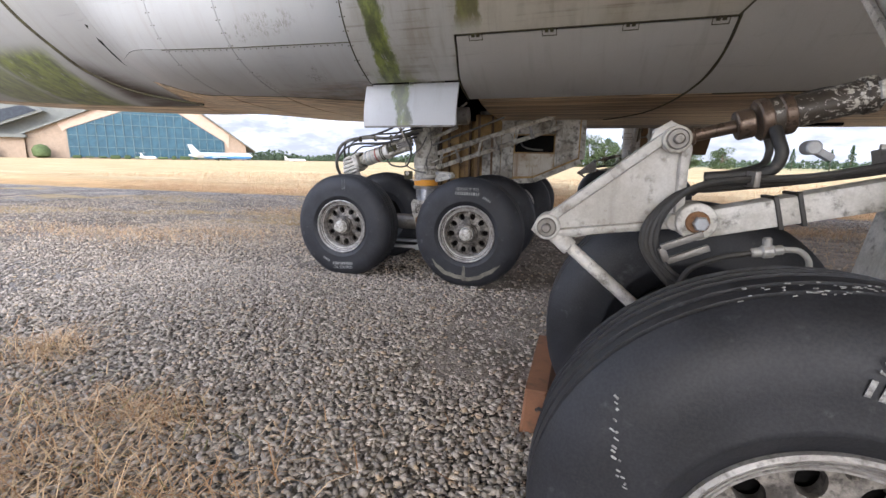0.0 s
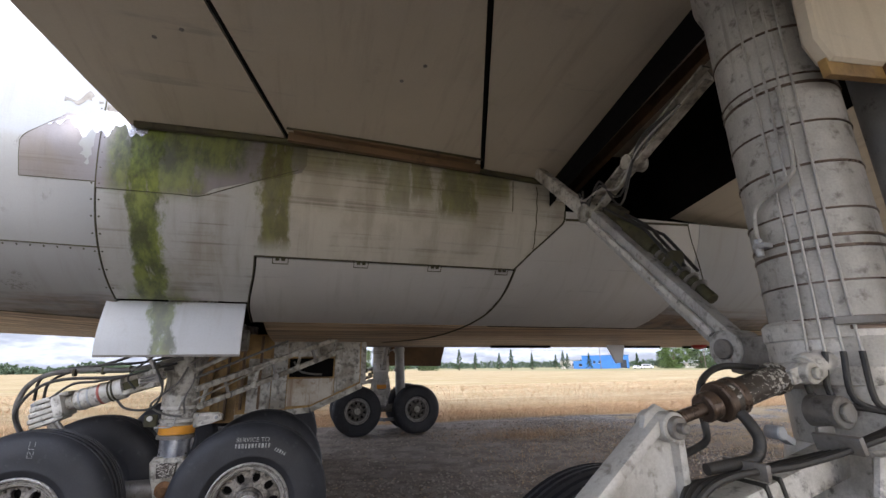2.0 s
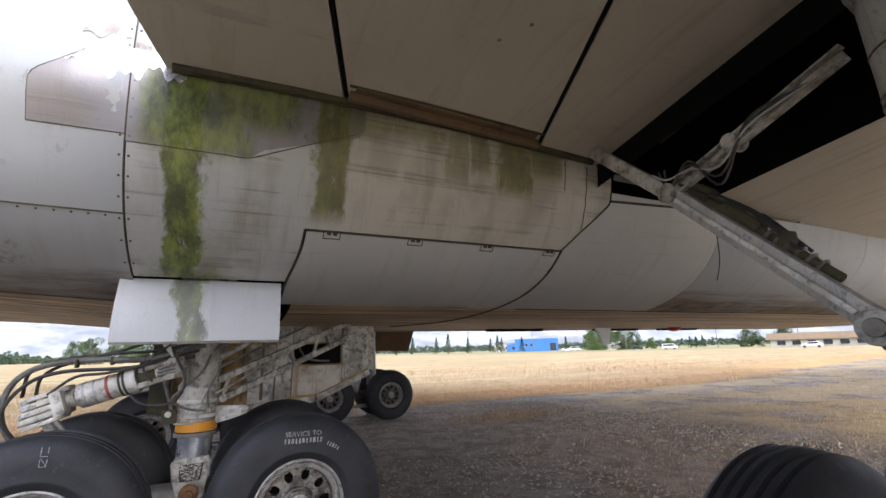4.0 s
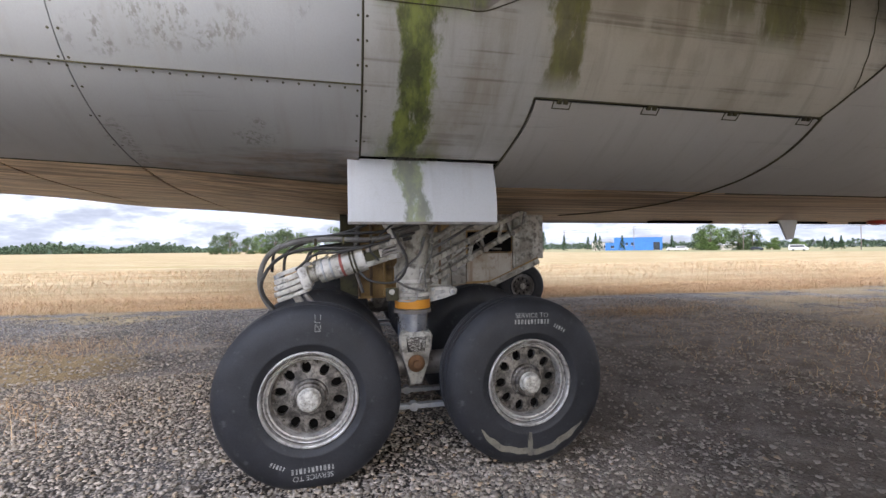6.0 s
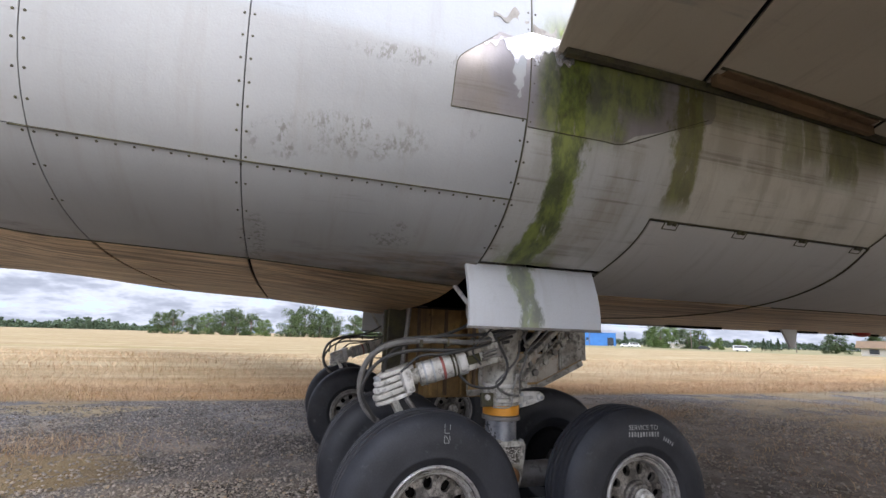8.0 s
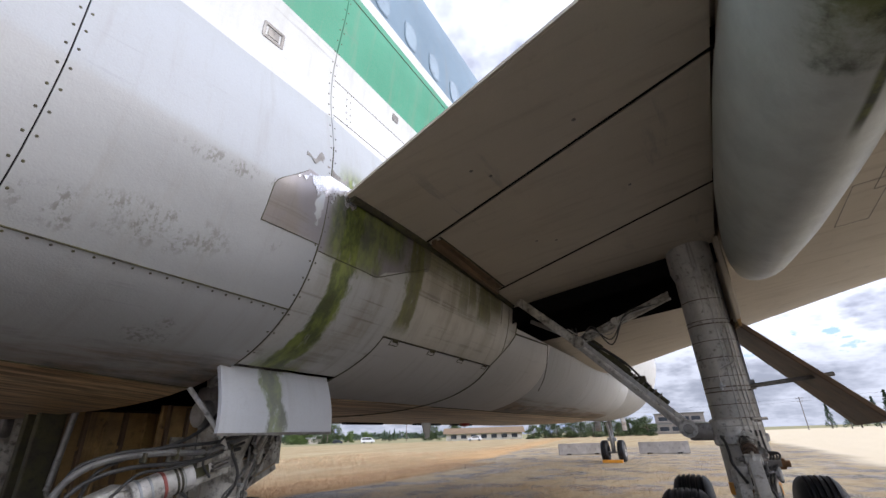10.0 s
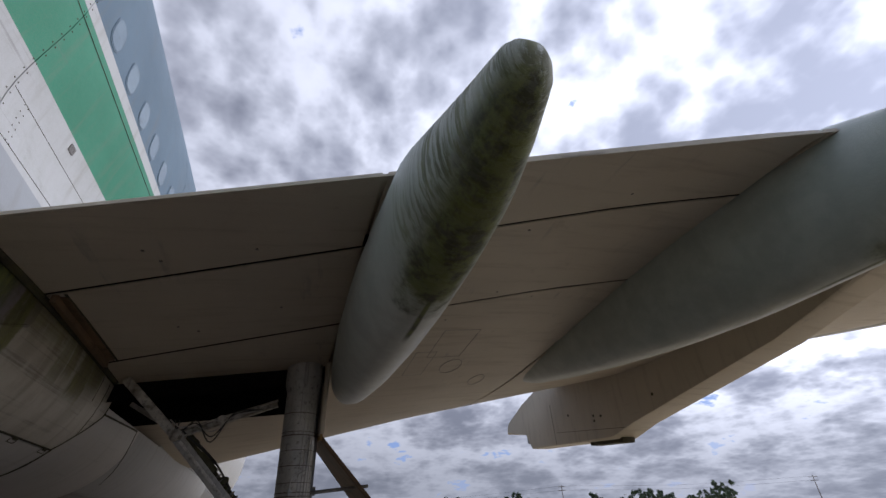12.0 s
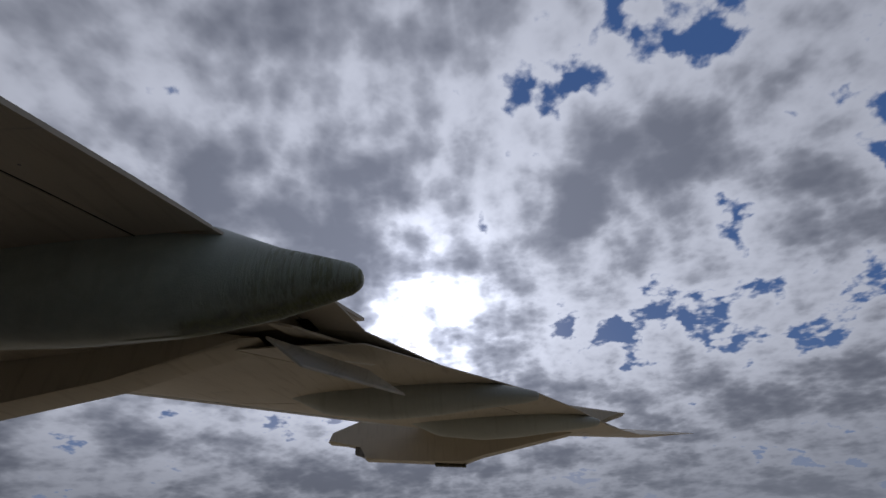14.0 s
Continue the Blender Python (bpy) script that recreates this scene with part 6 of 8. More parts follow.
    for x, z in ((0.19, 1.175), (0.18, 1.09), (0.355, 1.155)):
        P("lug_bolt", M_STEEL, lambda bm: rod(bm, q(x, 0.03, z), q(x, 0.062 + 0.03 * (x > 0.3), z), 0.016, seg=6), parent=leg)
    P("lug_recess", M_STRUT, lambda bm: plate(bm, [(0.2, 1.115), (0.3, 1.145), (0.29, 1.165), (0.21, 1.165)], 0.006, Matrix.Translation((0, s * 0.027, 0)) @ m, 0.002), parent=leg)
    # truck tilt actuator and its clevis
    act = P("tilt_actuator", M_WHITEP, lambda bm: (rod(bm, q(-0.70, 0.14, 1.335), q(-0.40, 0.18, 1.425), 0.085, seg=28), rod(bm, q(-0.42, 0.18, 1.42), q(-0.36, 0.185, 1.44), 0.095, seg=28),
            rod(bm, q(-0.76, 0.13, 1.315), q(-0.68, 0.14, 1.34), 0.05, seg=20), rod(bm, q(-0.36, 0.18, 1.44), q(-0.2, 0.19, 1.49), 0.055)), "white hydraulic actuator with a dull red band")
    P("red_band", M_DULLRED, lambda bm: rod(bm, q(-0.535, 0.162, 1.385), q(-0.515, 0.165, 1.391), 0.089, seg=28), parent=act)
    for d in (-0.05, 0.0, 0.05):
        P("clevis_plate", M_WHITEP, lambda bm: (beam(bm, q(-0.955, 0.13, 1.238 + d * 0.92), q(-0.80, 0.13, 1.296 + d * 0.92), 0.145, 0.037, 0.01), lathe(bm, [(0.066, -0.0185), (0.073, -0.012), (0.073, 0.012), (0.066, 0.0185)], Matrix.Translation(q(-0.955, 0.13, 1.238 + d * 0.92)) @ Matrix.Rotation(radians(-20), 4, "Y"), 20)), parent=act)
        P("clevis_plate", M_GREASE, lambda bm: beam(bm, q(-0.24, 0.2, 1.48 + d * 0.5), q(-0.08, 0.2, 1.53 + d * 0.5), 0.14, 0.02, 0.008), parent=act)
    for d in (-0.093, 0.093):
        P("yoke_prong", M_WHITEP, lambda bm: (beam(bm, q(-0.93, 0.13, 1.247 + d), q(-0.76, 0.13, 1.311 + d), 0.16, 0.03, 0.01), rod(bm, q(-0.925, 0.13, 1.235 + d), q(-0.935, 0.13, 1.263 + d), 0.078, seg=20)), parent=act)
    # added dark block that paints the shade between the eye plates
    P("eye_gap_fill", M_MUCK, lambda bm: box(bm, (0.12, 0.09, 0.07), Matrix.Translation(q(-0.31, 0.2, 1.456)) @ Matrix.Rotation(radians(-17), 4, "Y"), 0.015), parent=act)
    P("bleed_knob", M_GREASE, lambda bm: (rod(bm, q(-0.10, 0.2, 1.515), q(-0.10, 0.27, 1.515), 0.034, seg=18), *[rod(bm, q(-0.10 + 0.04 * math.cos(k * 1.047), 0.225, 1.515 + 0.04 * math.sin(k * 1.047)), q(-0.10 + 0.04 * math.cos(k * 1.047), 0.262, 1.515 + 0.04 * math.sin(k * 1.047)), 0.013, seg=10) for k in range(6)]), "lobed steel valve knob", act)
    P("switch_plate", M_MUCK, lambda bm: box(bm, (0.10, 0.03, 0.10), Matrix.Translation(q(-0.15, 0.13, 1.15)), 0.006), "dark switch plate", leg)
    P("switch_cap", M_WHITEP, lambda bm: rod(bm, q(-0.155, 0.145, 1.17), q(-0.155, 0.165, 1.17), 0.022, seg=20), "white round cap", leg)
    P("loop_pipe", M_LINE, lambda bm: tube(bm, [q(-0.11, 0.16, 1.10), q(-0.02, 0.175, 1.095), q(0.035, 0.175, 1.11), q(0.045, 0.172, 1.17), q(0.05, 0.165, 1.20)], 0.006), "thin bent pipe", leg)
    P("pull_link", M_LINE, lambda bm: (tube(bm, [q(0.06, 0.155, 1.23), q(0.07, 0.17, 1.28), q(0.085, 0.165, 1.33)], 0.009), rod(bm, q(0.085, 0.14, 1.335), q(0.085, 0.18, 1.335), 0.017, seg=14)), parent=leg)
    P("clevis_pin", M_STEEL, lambda bm: rod(bm, q(-0.935, 0.13, 1.14), q(-1.0, 0.13, 1.325), 0.034), parent=act)
    P("clevis_pin", M_GREASE, lambda bm: rod(bm, q(-0.11, 0.2, 1.44), q(-0.13, 0.2, 1.60), 0.035), parent=act)
    P("tilt_link", M_WHITEP, lambda bm: beam(bm, q(-0.92, 0.1, 1.24), q(-0.62, 0.08, 0.72), 0.085, 0.05), "white flat link", act)
    P("lock_link", M_GREASE, lambda bm: rod(bm, q(-0.8, 0.2, 1.18), q(-0.5, 0.22, 0.8), 0.018), parent=act)
    for a, r in ((-0.66, 0.09), (-0.60, 0.0875), (-0.455, 0.09), (-0.43, 0.0885)):
        P("barrel_ring", M_STEEL if a < -0.5 else M_MUCK, lambda bm: lathe(bm, [(0.084, -0.008), (r, -0.006), (r, 0.006), (0.084, 0.008)], Matrix.Translation(q(a, 0.18 + 0.133 * (a + 0.4), 1.425 + 0.3 * (a + 0.4))) @ axis_matrix(q(-0.70, 0.14, 1.335), q(-0.40, 0.18, 1.425))[0].to_3x3().to_4x4(), 24), parent=act)
    P("yoke", M_WHITEP, lambda bm: (box(bm, (0.07, 0.26, 0.17), Matrix.Translation(q(-0.80, 0.13, 1.30)) @ Matrix.Rotation(radians(-18), 4, "Y"), 0.018), rod(bm, q(-0.80, 0.13, 1.30), q(-0.72, 0.14, 1.33), 0.06)), "white cast yoke", act)
    for d in (-0.055, 0.055):
        P("eye_plate", M_STAIN, lambda bm: (beam(bm, q(-0.36, 0.2, 1.44 + d), q(-0.14, 0.21, 1.508 + d), 0.12, 0.042, 0.016), rod(bm, q(-0.135, 0.21, 1.487 + d), q(-0.142, 0.21, 1.529 + d), 0.068, seg=20)), parent=act)
    # drag brace: a ladder of two rails and short links, running forward and up
    br = P("drag_brace", M_STAIN, lambda bm: (beam(bm, q(0.12, 0.06, 1.22), q(1.55, -1.1, 1.80), 0.05, 0.05, 0.01), beam(bm, q(0.16, 0.08, 1.40), q(1.5, -1.08, 1.95), 0.045, 0.05, 0.008)), "greasy ladder-like drag brace")
    for k in range(7):
        t = 0.06 + 0.14 * k
        xa, ya, za = 0.12 + 1.43 * t, -1.16 * t, 1.22 + 0.58 * t
        P("cross_link", M_GREASE if k % 2 else M_STAIN, lambda bm: (beam(bm, q(xa, ya + 0.08, za), q(xa + 0.03 - 0.09 * (k % 2), ya + 0.09, za + 0.16), 0.035, 0.03, 0.006), rod(bm, q(xa, ya, za), q(xa, ya + 0.14, za), 0.03, seg=14)), parent=br)
    for x0, z0, x1, z1, d, r, mat in ((0.16, 1.5, 0.9, 1.86, 0.16, 0.012, M_PIPE), (0.15, 1.3, 0.75, 1.62, 0.15, 0.009, M_STAIN), (0.12, 1.62, 0.5, 2.0, 0.2, 0.014, M_GREASE), (0.15, 1.56, 0.42, 1.72, 0.2, 0.022, M_STAIN)):
        P("brace_rod", mat, lambda bm: rod(bm, q(x0, d, z0), q(x1, d - 0.75 * (x1 - x0), z1), r, seg=12), parent=br)
    P("trunnion", M_GREASE, lambda bm: (rod(bm, q(-0.25, 0, 1.84), q(0.55, 0, 1.84), 0.1), box(bm, (0.42, 0.34, 0.3), Matrix.Translation(q(0.03, 0, 1.9)), 0.04)), parent=leg)
    P("placard", M_HUB, lambda bm: lathe(bm, [(0.1335, 1.16), (0.1335, 1.22)], Matrix.Translation(q(0.03, 0, 0)), 36, False), "grey worn placard ring", leg)
    # hoses looping out round the actuator
    rng = random.Random(int(cy * 10))
    hoses = [(0.020, M_PIPE, [(0.05, 0.2, 1.67), (-0.3, 0.26, 1.58), (-0.62, 0.25, 1.57), (-0.9, 0.2, 1.56), (-1.06, 0.16, 1.46), (-1.12, 0.13, 1.28), (-1.06, 0.1, 1.1), (-0.9, 0.08, 0.95)]),
             (0.013, M_HOSE, [(0.0, 0.22, 1.6), (-0.4, 0.25, 1.52), (-0.8, 0.24, 1.50), (-1.02, 0.18, 1.42), (-1.10, 0.16, 1.22), (-1.0, 0.1, 1.02)]),
             (0.011, M_HOSE, [(0.08, 0.22, 1.72), (-0.25, 0.24, 1.63), (-0.6, 0.22, 1.60), (-0.9, 0.16, 1.50), (-0.97, 0.1, 1.3)]),
             (0.010, M_HOSE, [(0.02, 0.23, 1.64), (-0.3, 0.27, 1.55), (-0.55, 0.26, 1.50), (-0.72, 0.24, 1.47), (-0.85, 0.25, 1.36)]),
             (0.009, M_PIPE, [(0.1, 0.19, 1.6), (0.04, 0.25, 1.46), (-0.08, 0.28, 1.36), (-0.12, 0.26, 1.28), (-0.02, 0.2, 1.2), (0.1, 0.18, 1.19)]),
             (0.010, M_HOSE, [(-0.15, 0.26, 1.64), (-0.06, 0.29, 1.42), (-0.12, 0.26, 1.26), (-0.3, 0.24, 1.27), (-0.42, 0.2, 1.34)]),
             (0.012, M_HOSE, [(-0.1, 0.1, 1.9), (-0.3, 0.16, 1.72), (-0.55, 0.2, 1.62), (-0.8, 0.14, 1.60), (-1.0, 0.1, 1.52), (-1.05, 0.05, 1.35)]),
             (0.008, M_HOSE, [(0.0, 0.2, 1.8), (-0.2, 0.26, 1.67), (-0.33, 0.27, 1.52), (-0.25, 0.27, 1.42)]),
             (0.007, M_PIPE, [(0.12, 0.17, 1.75), (0.15, 0.19, 1.5), (0.1, 0.19, 1.32), (0.12, 0.17, 1.2)]),
             (0.018, M_WHITEP, [(-0.42, 0.12, 2.0), (-0.3, 0.2, 1.82), (-0.2, 0.24, 1.68), (-0.15, 0.25, 1.6)])]
    for r, mat, h in hoses:
        P("hose", mat, lambda bm: tube(bm, [q(x + rng.uniform(-0.012, 0.012), y, z + rng.uniform(-0.012, 0.012)) for x, y, z in h], r, 8), "looped hydraulic hose", act)
    for k in range(4):
        P("hose_clip", M_MUCK, lambda bm: box(bm, (0.02, 0.06, 0.06), Matrix.Translation(q(-0.12 - 0.2 * k, 0.25, 1.595 - 0.012 * k)), 0.01), parent=act)
    return leg


body_gear(-1.918, -1)
body_gear(1.918, 1)


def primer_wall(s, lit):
    """The walls of the gear bay beside the keel: a black post panel, a ribbed, stained primer panel and the hanging
    inner door.
    """
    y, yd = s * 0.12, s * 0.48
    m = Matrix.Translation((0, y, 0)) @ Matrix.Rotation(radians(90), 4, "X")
    P("bay_panel", M_MUCK, lambda bm: plate(bm, [(-0.56, 1.96), (-0.36, 1.96), (-0.36, 0.95), (-0.56, 1.0)], 0.08, m, 0.006), "black bay lining")
    a = P("bay_panel", lit, lambda bm: plate(bm, [(-0.35, 1.96), (0.62, 1.96), (0.62, 0.92), (-0.35, 0.92)], 0.05, m, 0.006), "stained primed bay panel")
    for x in (-0.34, -0.2, -0.04, 0.14, 0.34, 0.55):
        P("rib", lit if x in (-0.04, 0.34) else M_PRIMDARK, lambda bm: box(bm, (0.03, 0.07, 1.0), Matrix.Translation((x, y + s * 0.05, 1.45)), 0.006), parent=a)
    for z in (1.28, 1.62):
        P("rib", lit, lambda bm: box(bm, (0.95, 0.04, 0.03), Matrix.Translation((0.14, y + s * 0.04, z)), 0.005), parent=a)
    P("bay_post", M_GREASE, lambda bm: (rod(bm, (-0.4, y + s * 0.14, 1.3), (-0.34, y + s * 0.14, 1.96), 0.026), rod(bm, (-0.4, y + s * 0.14, 1.3), (-0.3, y + s * 0.14, 1.0), 0.018)), "grey bay post", a)
    m = Matrix.Translation((0, yd, 0)) @ Matrix.Rotation(radians(90), 4, "X")
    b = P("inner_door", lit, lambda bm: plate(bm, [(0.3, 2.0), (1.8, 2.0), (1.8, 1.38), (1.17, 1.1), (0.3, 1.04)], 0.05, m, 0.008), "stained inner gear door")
    edge = [(1.8, 2.0), (1.8, 1.38), (1.17, 1.1), (0.3, 1.04)]
    for (x0, z0), (x1, z1) in zip(edge, edge[1:]):
        P("door_rim", M_STAIN, lambda bm: beam(bm, (x0, yd, z0), (x1, yd, z1), 0.04, 0.13, 0.008), parent=b)
    out = Matrix.Translation((0, s * 0.045, 0)) @ m
    for name, mat, pts, note in (("door_frame", M_STAIN, [(1.46, 1.98), (1.78, 1.98), (1.78, 1.40), (1.46, 1.26)], "white door frame"), ("door_frame", M_STAIN, [(0.88, 1.98), (1.45, 1.98), (1.45, 1.72), (0.88, 1.72)], ""),
                                ("door_frame", M_STAIN, [(0.7, 1.98), (0.875, 1.98), (0.875, 1.1), (0.7, 1.08)], ""), ("door_plate", M_RUSTSTAIN, [(0.885, 1.45), (1.45, 1.45), (1.45, 1.25), (1.17, 1.13), (0.885, 1.12)], "rust-streaked white plate"),
                                ("door_plate", M_STAIN, [(0.42, 1.7), (0.69, 1.7), (0.69, 1.08), (0.42, 1.06)], "")):
        P(name, mat, lambda bm: plate(bm, pts, 0.03, out, 0.004), note, b)
    # near-black plate laid on the door paints the shade of its opening
    P("door_hatch", M_INNER, lambda bm: plate(bm, [(0.9, 1.70), (1.44, 1.70), (1.44, 1.47), (0.9, 1.47)], 0.012, out, 0.003), "near-black plate for the shade of an access opening", b)
    P("hatch_pipe", M_PIPE, lambda bm: tube(bm, [(0.95, yd + s * 0.08, 1.66), (1.02, yd + s * 0.09, 1.55), (1.15, yd + s * 0.09, 1.51), (1.3, yd + s * 0.09, 1.5)], 0.012), "", b)
    rv = random.Random(3)
    for k in range(16):
        x, z = rv.choice((0.74, 0.84, 1.5, 1.74)), rv.uniform(1.36, 1.95)
        P("door_bolt", M_GREASE, lambda bm: lathe(bm, [(0.012, 0.0), (0.012, 0.006), (0.006, 0.01)], Matrix.Translation((x, yd + s * 0.058, z)) @ Matrix.Rotation(radians(90) * -s, 4, "X"), 6), "", b)
    for x, z0, z1 in ((0.36, 1.1, 2.0), (0.56, 1.1, 1.98)):
        P("rib", M_PRIMDARK, lambda bm: box(bm, (0.03, 0.05, z1 - z0), Matrix.Translation((x, yd + s * 0.045, (z0 + z1) / 2)), 0.005), parent=b)


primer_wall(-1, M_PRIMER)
# port walls take the dark primer: their shade is put into the colour
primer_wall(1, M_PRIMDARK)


def strut_door(s):
    """The pale door plate hanging over the body gear leg."""
    def place(u, v):
        x = -0.49 + 1.05 * u
        z = 2.13 - 0.44 * v
        y = -(2.42 + 0.09 * math.sin(v * 1.9) + 0.015 * (1 - u))
        return Vector((x, -s * y, z)), Vector((0, s, 0.1)).normalized()
    d = part("strut_door", grid_shell(bmesh.new(), place, 10, 8, 0.035), M_FLAPDOOR, PLANE, "white gear strut door with a green moss run")
    P("door_lip", M_GREASE, lambda bm: box(bm, (1.05, 0.05, 0.02), Matrix.Translation((0.035, s * 2.49, 1.683)), 0.004), parent=d)


strut_door(-1)
strut_door(1)


def wing_gear(cy, s):
    q = lambda x, y, z: (x, cy + s * y, z)
    top = q(2.99, -0.06, 3.75)
    foot = q(2.99, 0.0, 1.0)
    m, length = axis_matrix(foot, top)
    h = length / 2
    leg = P("shock_strut", M_STRUT, lambda bm: lathe(bm, [(0.17, -h + 0.02), (0.2, -h + 0.05), (0.2, h - 0.6), (0.23, h - 0.5), (0.23, h)], m, 40), "tall grey oleo strut with clamp bands")
    P("piston", M_CHROME, lambda bm: rod(bm, q(3.03, 0, 0.62), q(2.99, 0, 1.04), 0.13, seg=32), "polished steel piston", leg)
    P("orange_band", M_ORANGE, lambda bm: lathe(bm, [(0.2, -h + 0.06), (0.208, -h + 0.065), (0.208, -h + 0.16), (0.2, -h + 0.165)], m, 40), "orange painted band", leg)
    for z, hb in ((1.70, 0.007), (1.735, 0.003), (1.86, 0.003), (1.98, 0.005), (2.02, 0.005), (2.12, 0.003), (2.3, 0.004), (2.47, 0.003), (2.64, 0.005), (2.68, 0.003), (2.9, 0.004)):
        P("clamp_band", M_RODBROWN, lambda bm: lathe(bm, [(0.199, z - 2.4 - hb - 0.001), (0.2045, z - 2.4 - hb), (0.2045, z - 2.4 + hb), (0.199, z - 2.4 + hb + 0.001)], m, 40), parent=leg)
    for i, a in enumerate((-0.5, -0.3, -0.1, 0.1)):
        ang = math.atan2(s * 0.9, -1.0) + s * -a
        ring = lambda z, r: (2.99 + r * math.cos(ang), cy + r * math.sin(ang) - s * 0.03, z)
        P("pipe", M_LINE, lambda bm: tube(bm, [ring(3.25, 0.235), ring(2.9, 0.214), ring(2.3, 0.211), ring(1.95, 0.211), ring(1.7, 0.225), ring(1.55, 0.24)], 0.0048, 8), "thin steel brake pipe", leg)
        P("hose", M_HOSE, lambda bm: tube(bm, [ring(1.6, 0.235), ring(1.45, 0.245), q(2.86, 0.235 - 0.02 * i, 1.405 - 0.006 * i), q(2.68, 0.20 - 0.025 * i, 1.34 - 0.008 * i), q(2.466, 0.15 - 0.03 * i, 1.287 - 0.006 * i), q(2.256, 0.12 - 0.03 * i, 1.268 - 0.01 * i), q(2.16, 0.10 - 0.02 * i, 1.225),
                                               q(2.105 - 0.012 * i, 0.085, 1.13), q(2.11 - 0.012 * i, 0.09, 1.03), q(2.2, 0.09, 0.95 - 0.015 * i), q(2.36, 0.06, 0.92)], 0.0095, 8), "black brake hose", leg)
    P("hose_bracket", M_GREASE, lambda bm: (box(bm, (0.02, 0.13, 0.05), Matrix.Translation(q(2.62, 0.155, 1.335)) @ Matrix.Rotation(radians(-14), 4, "Y"), 0.004), box(bm, (0.07, 0.012, 0.03), Matrix.Translation(q(2.655, 0.1, 1.36)), 0.003)), parent=leg)
    P("hose_bracket", M_GREASE, lambda bm: box(bm, (0.016, 0.14, 0.045), Matrix.Translation(q(2.33, 0.09, 1.275)), 0.004), parent=leg)
    P("pipe_clamp", M_GREASE, lambda bm: box(bm, (0.17, 0.03, 0.026), Matrix.Translation(q(2.86, 0.165, 1.70)) @ Matrix.Rotation(s * radians(50), 4, "Z"), 0.004), parent=leg)
    P("tee", M_LINE, lambda bm: (rod(bm, q(2.35, 0.13, 1.062), q(2.43, 0.13, 1.078), 0.014), rod(bm, q(2.39, 0.13, 1.07), q(2.385, 0.13, 1.11), 0.012), rod(bm, q(2.375, 0.13, 1.067), q(2.405, 0.13, 1.073), 0.02)), "steel tee in the brake line", leg)
    P("hose", M_LINE, lambda bm: tube(bm, [q(2.43, 0.13, 1.078), q(2.47, 0.13, 1.075), q(2.50, 0.12, 1.04), q(2.50, 0.1, 0.98), q(2.46, 0.06, 0.92)], 0.0085), "pale curved hose", leg)
    P("hose", M_HOSE, lambda bm: tube(bm, [q(2.35, 0.13, 1.062), q(2.27, 0.13, 1.04), q(2.2, 0.12, 1.0), q(2.17, 0.1, 0.93)], 0.009), parent=leg)
    P("side_pipe", M_LINE, lambda bm: tube(bm, [q(2.8, 0.1, 2.6), q(2.79, 0.1, 2.3), q(2.77, 0.08, 2.22), q(2.76, -0.05, 2.15), q(2.76, -0.07, 2.0)], 0.008), "bent steel pipe", leg)
    P("pipe_bracket", M_STEEL, lambda bm: (box(bm, (0.09, 0.05, 0.02), Matrix.Translation(q(2.79, -0.06, 2.0)), 0.004), rod(bm, q(2.76, -0.07, 2.03), q(2.76, -0.07, 1.96), 0.015)), parent=leg)
    P("rear_cylinder", M_STEEL, lambda bm: (rod(bm, q(3.55, 0.12, 0.75), q(3.45, 0.1, 3.5), 0.125, seg=28), rod(bm, q(3.5, 0.12, 2.0), q(3.49, 0.12, 2.1), 0.15, seg=28),
            rod(bm, q(3.5, 0.12, 1.5), q(3.49, 0.12, 1.56), 0.14, seg=28)), "grey retraction cylinder", leg)
    P("collar_arm", M_WHITEP, lambda bm: (rod(bm, q(2.95, 0.05, 1.61), q(2.7, 0.025, 1.535), 0.044, seg=24), rod(bm, q(2.76, 0.03, 1.553), q(2.72, 0.027, 1.541), 0.051, seg=24), beam(bm, q(2.75, 0.06, 1.55), q(2.62, 0.05, 1.52), 0.02, 0.05, 0.005),
            beam(bm, q(2.75, -0.02, 1.55), q(2.62, -0.03, 1.52), 0.02, 0.05, 0.005)), "flaked white actuator arm on the strut", leg)
    P("strut_collar", M_WHITEP, lambda bm: lathe(bm, [(0.2, -0.12), (0.216, -0.105), (0.216, -0.05), (0.209, -0.045), (0.209, 0.045), (0.216, 0.05), (0.216, 0.105), (0.2, 0.12)], Matrix.Translation((0, 0, -0.78)) @ m, 40), "white strut collar", leg)
    P("lever", M_STEEL, lambda bm: (beam(bm, q(2.46, 0.09, 1.37), q(2.52, 0.09, 1.335), 0.03, 0.02, 0.004), rod(bm, q(2.47, 0.06, 1.365), q(2.47, 0.11, 1.365), 0.02)), parent=leg)
    P("valve_drum", M_GREASE, lambda bm: (rod(bm, q(2.715, 0.03, 1.414), q(2.715, 0.13, 1.414), 0.05, seg=24), rod(bm, q(2.715, 0.13, 1.414), q(2.715, 0.145, 1.414), 0.03, seg=8)), "drab round valve", leg)
    tri = [(1.70, 1.075), (1.72, 1.12), (1.76, 1.14), (2.06, 1.36), (2.07, 1.42), (2.12, 1.45), (2.18, 1.42), (2.19, 1.36), (2.175, 1.2), (2.17, 1.13), (1.86, 1.06), (1.78, 1.05), (1.73, 1.05)]
    pm = Matrix.Translation((0, cy, 0)) @ Matrix.Rotation(radians(90), 4, "X")
    crank = P("bell_crank", M_CRANK, lambda bm: plate(bm, tri, 0.022, pm, 0.004), "white triangular bell crank with a recessed web, paint chipped")
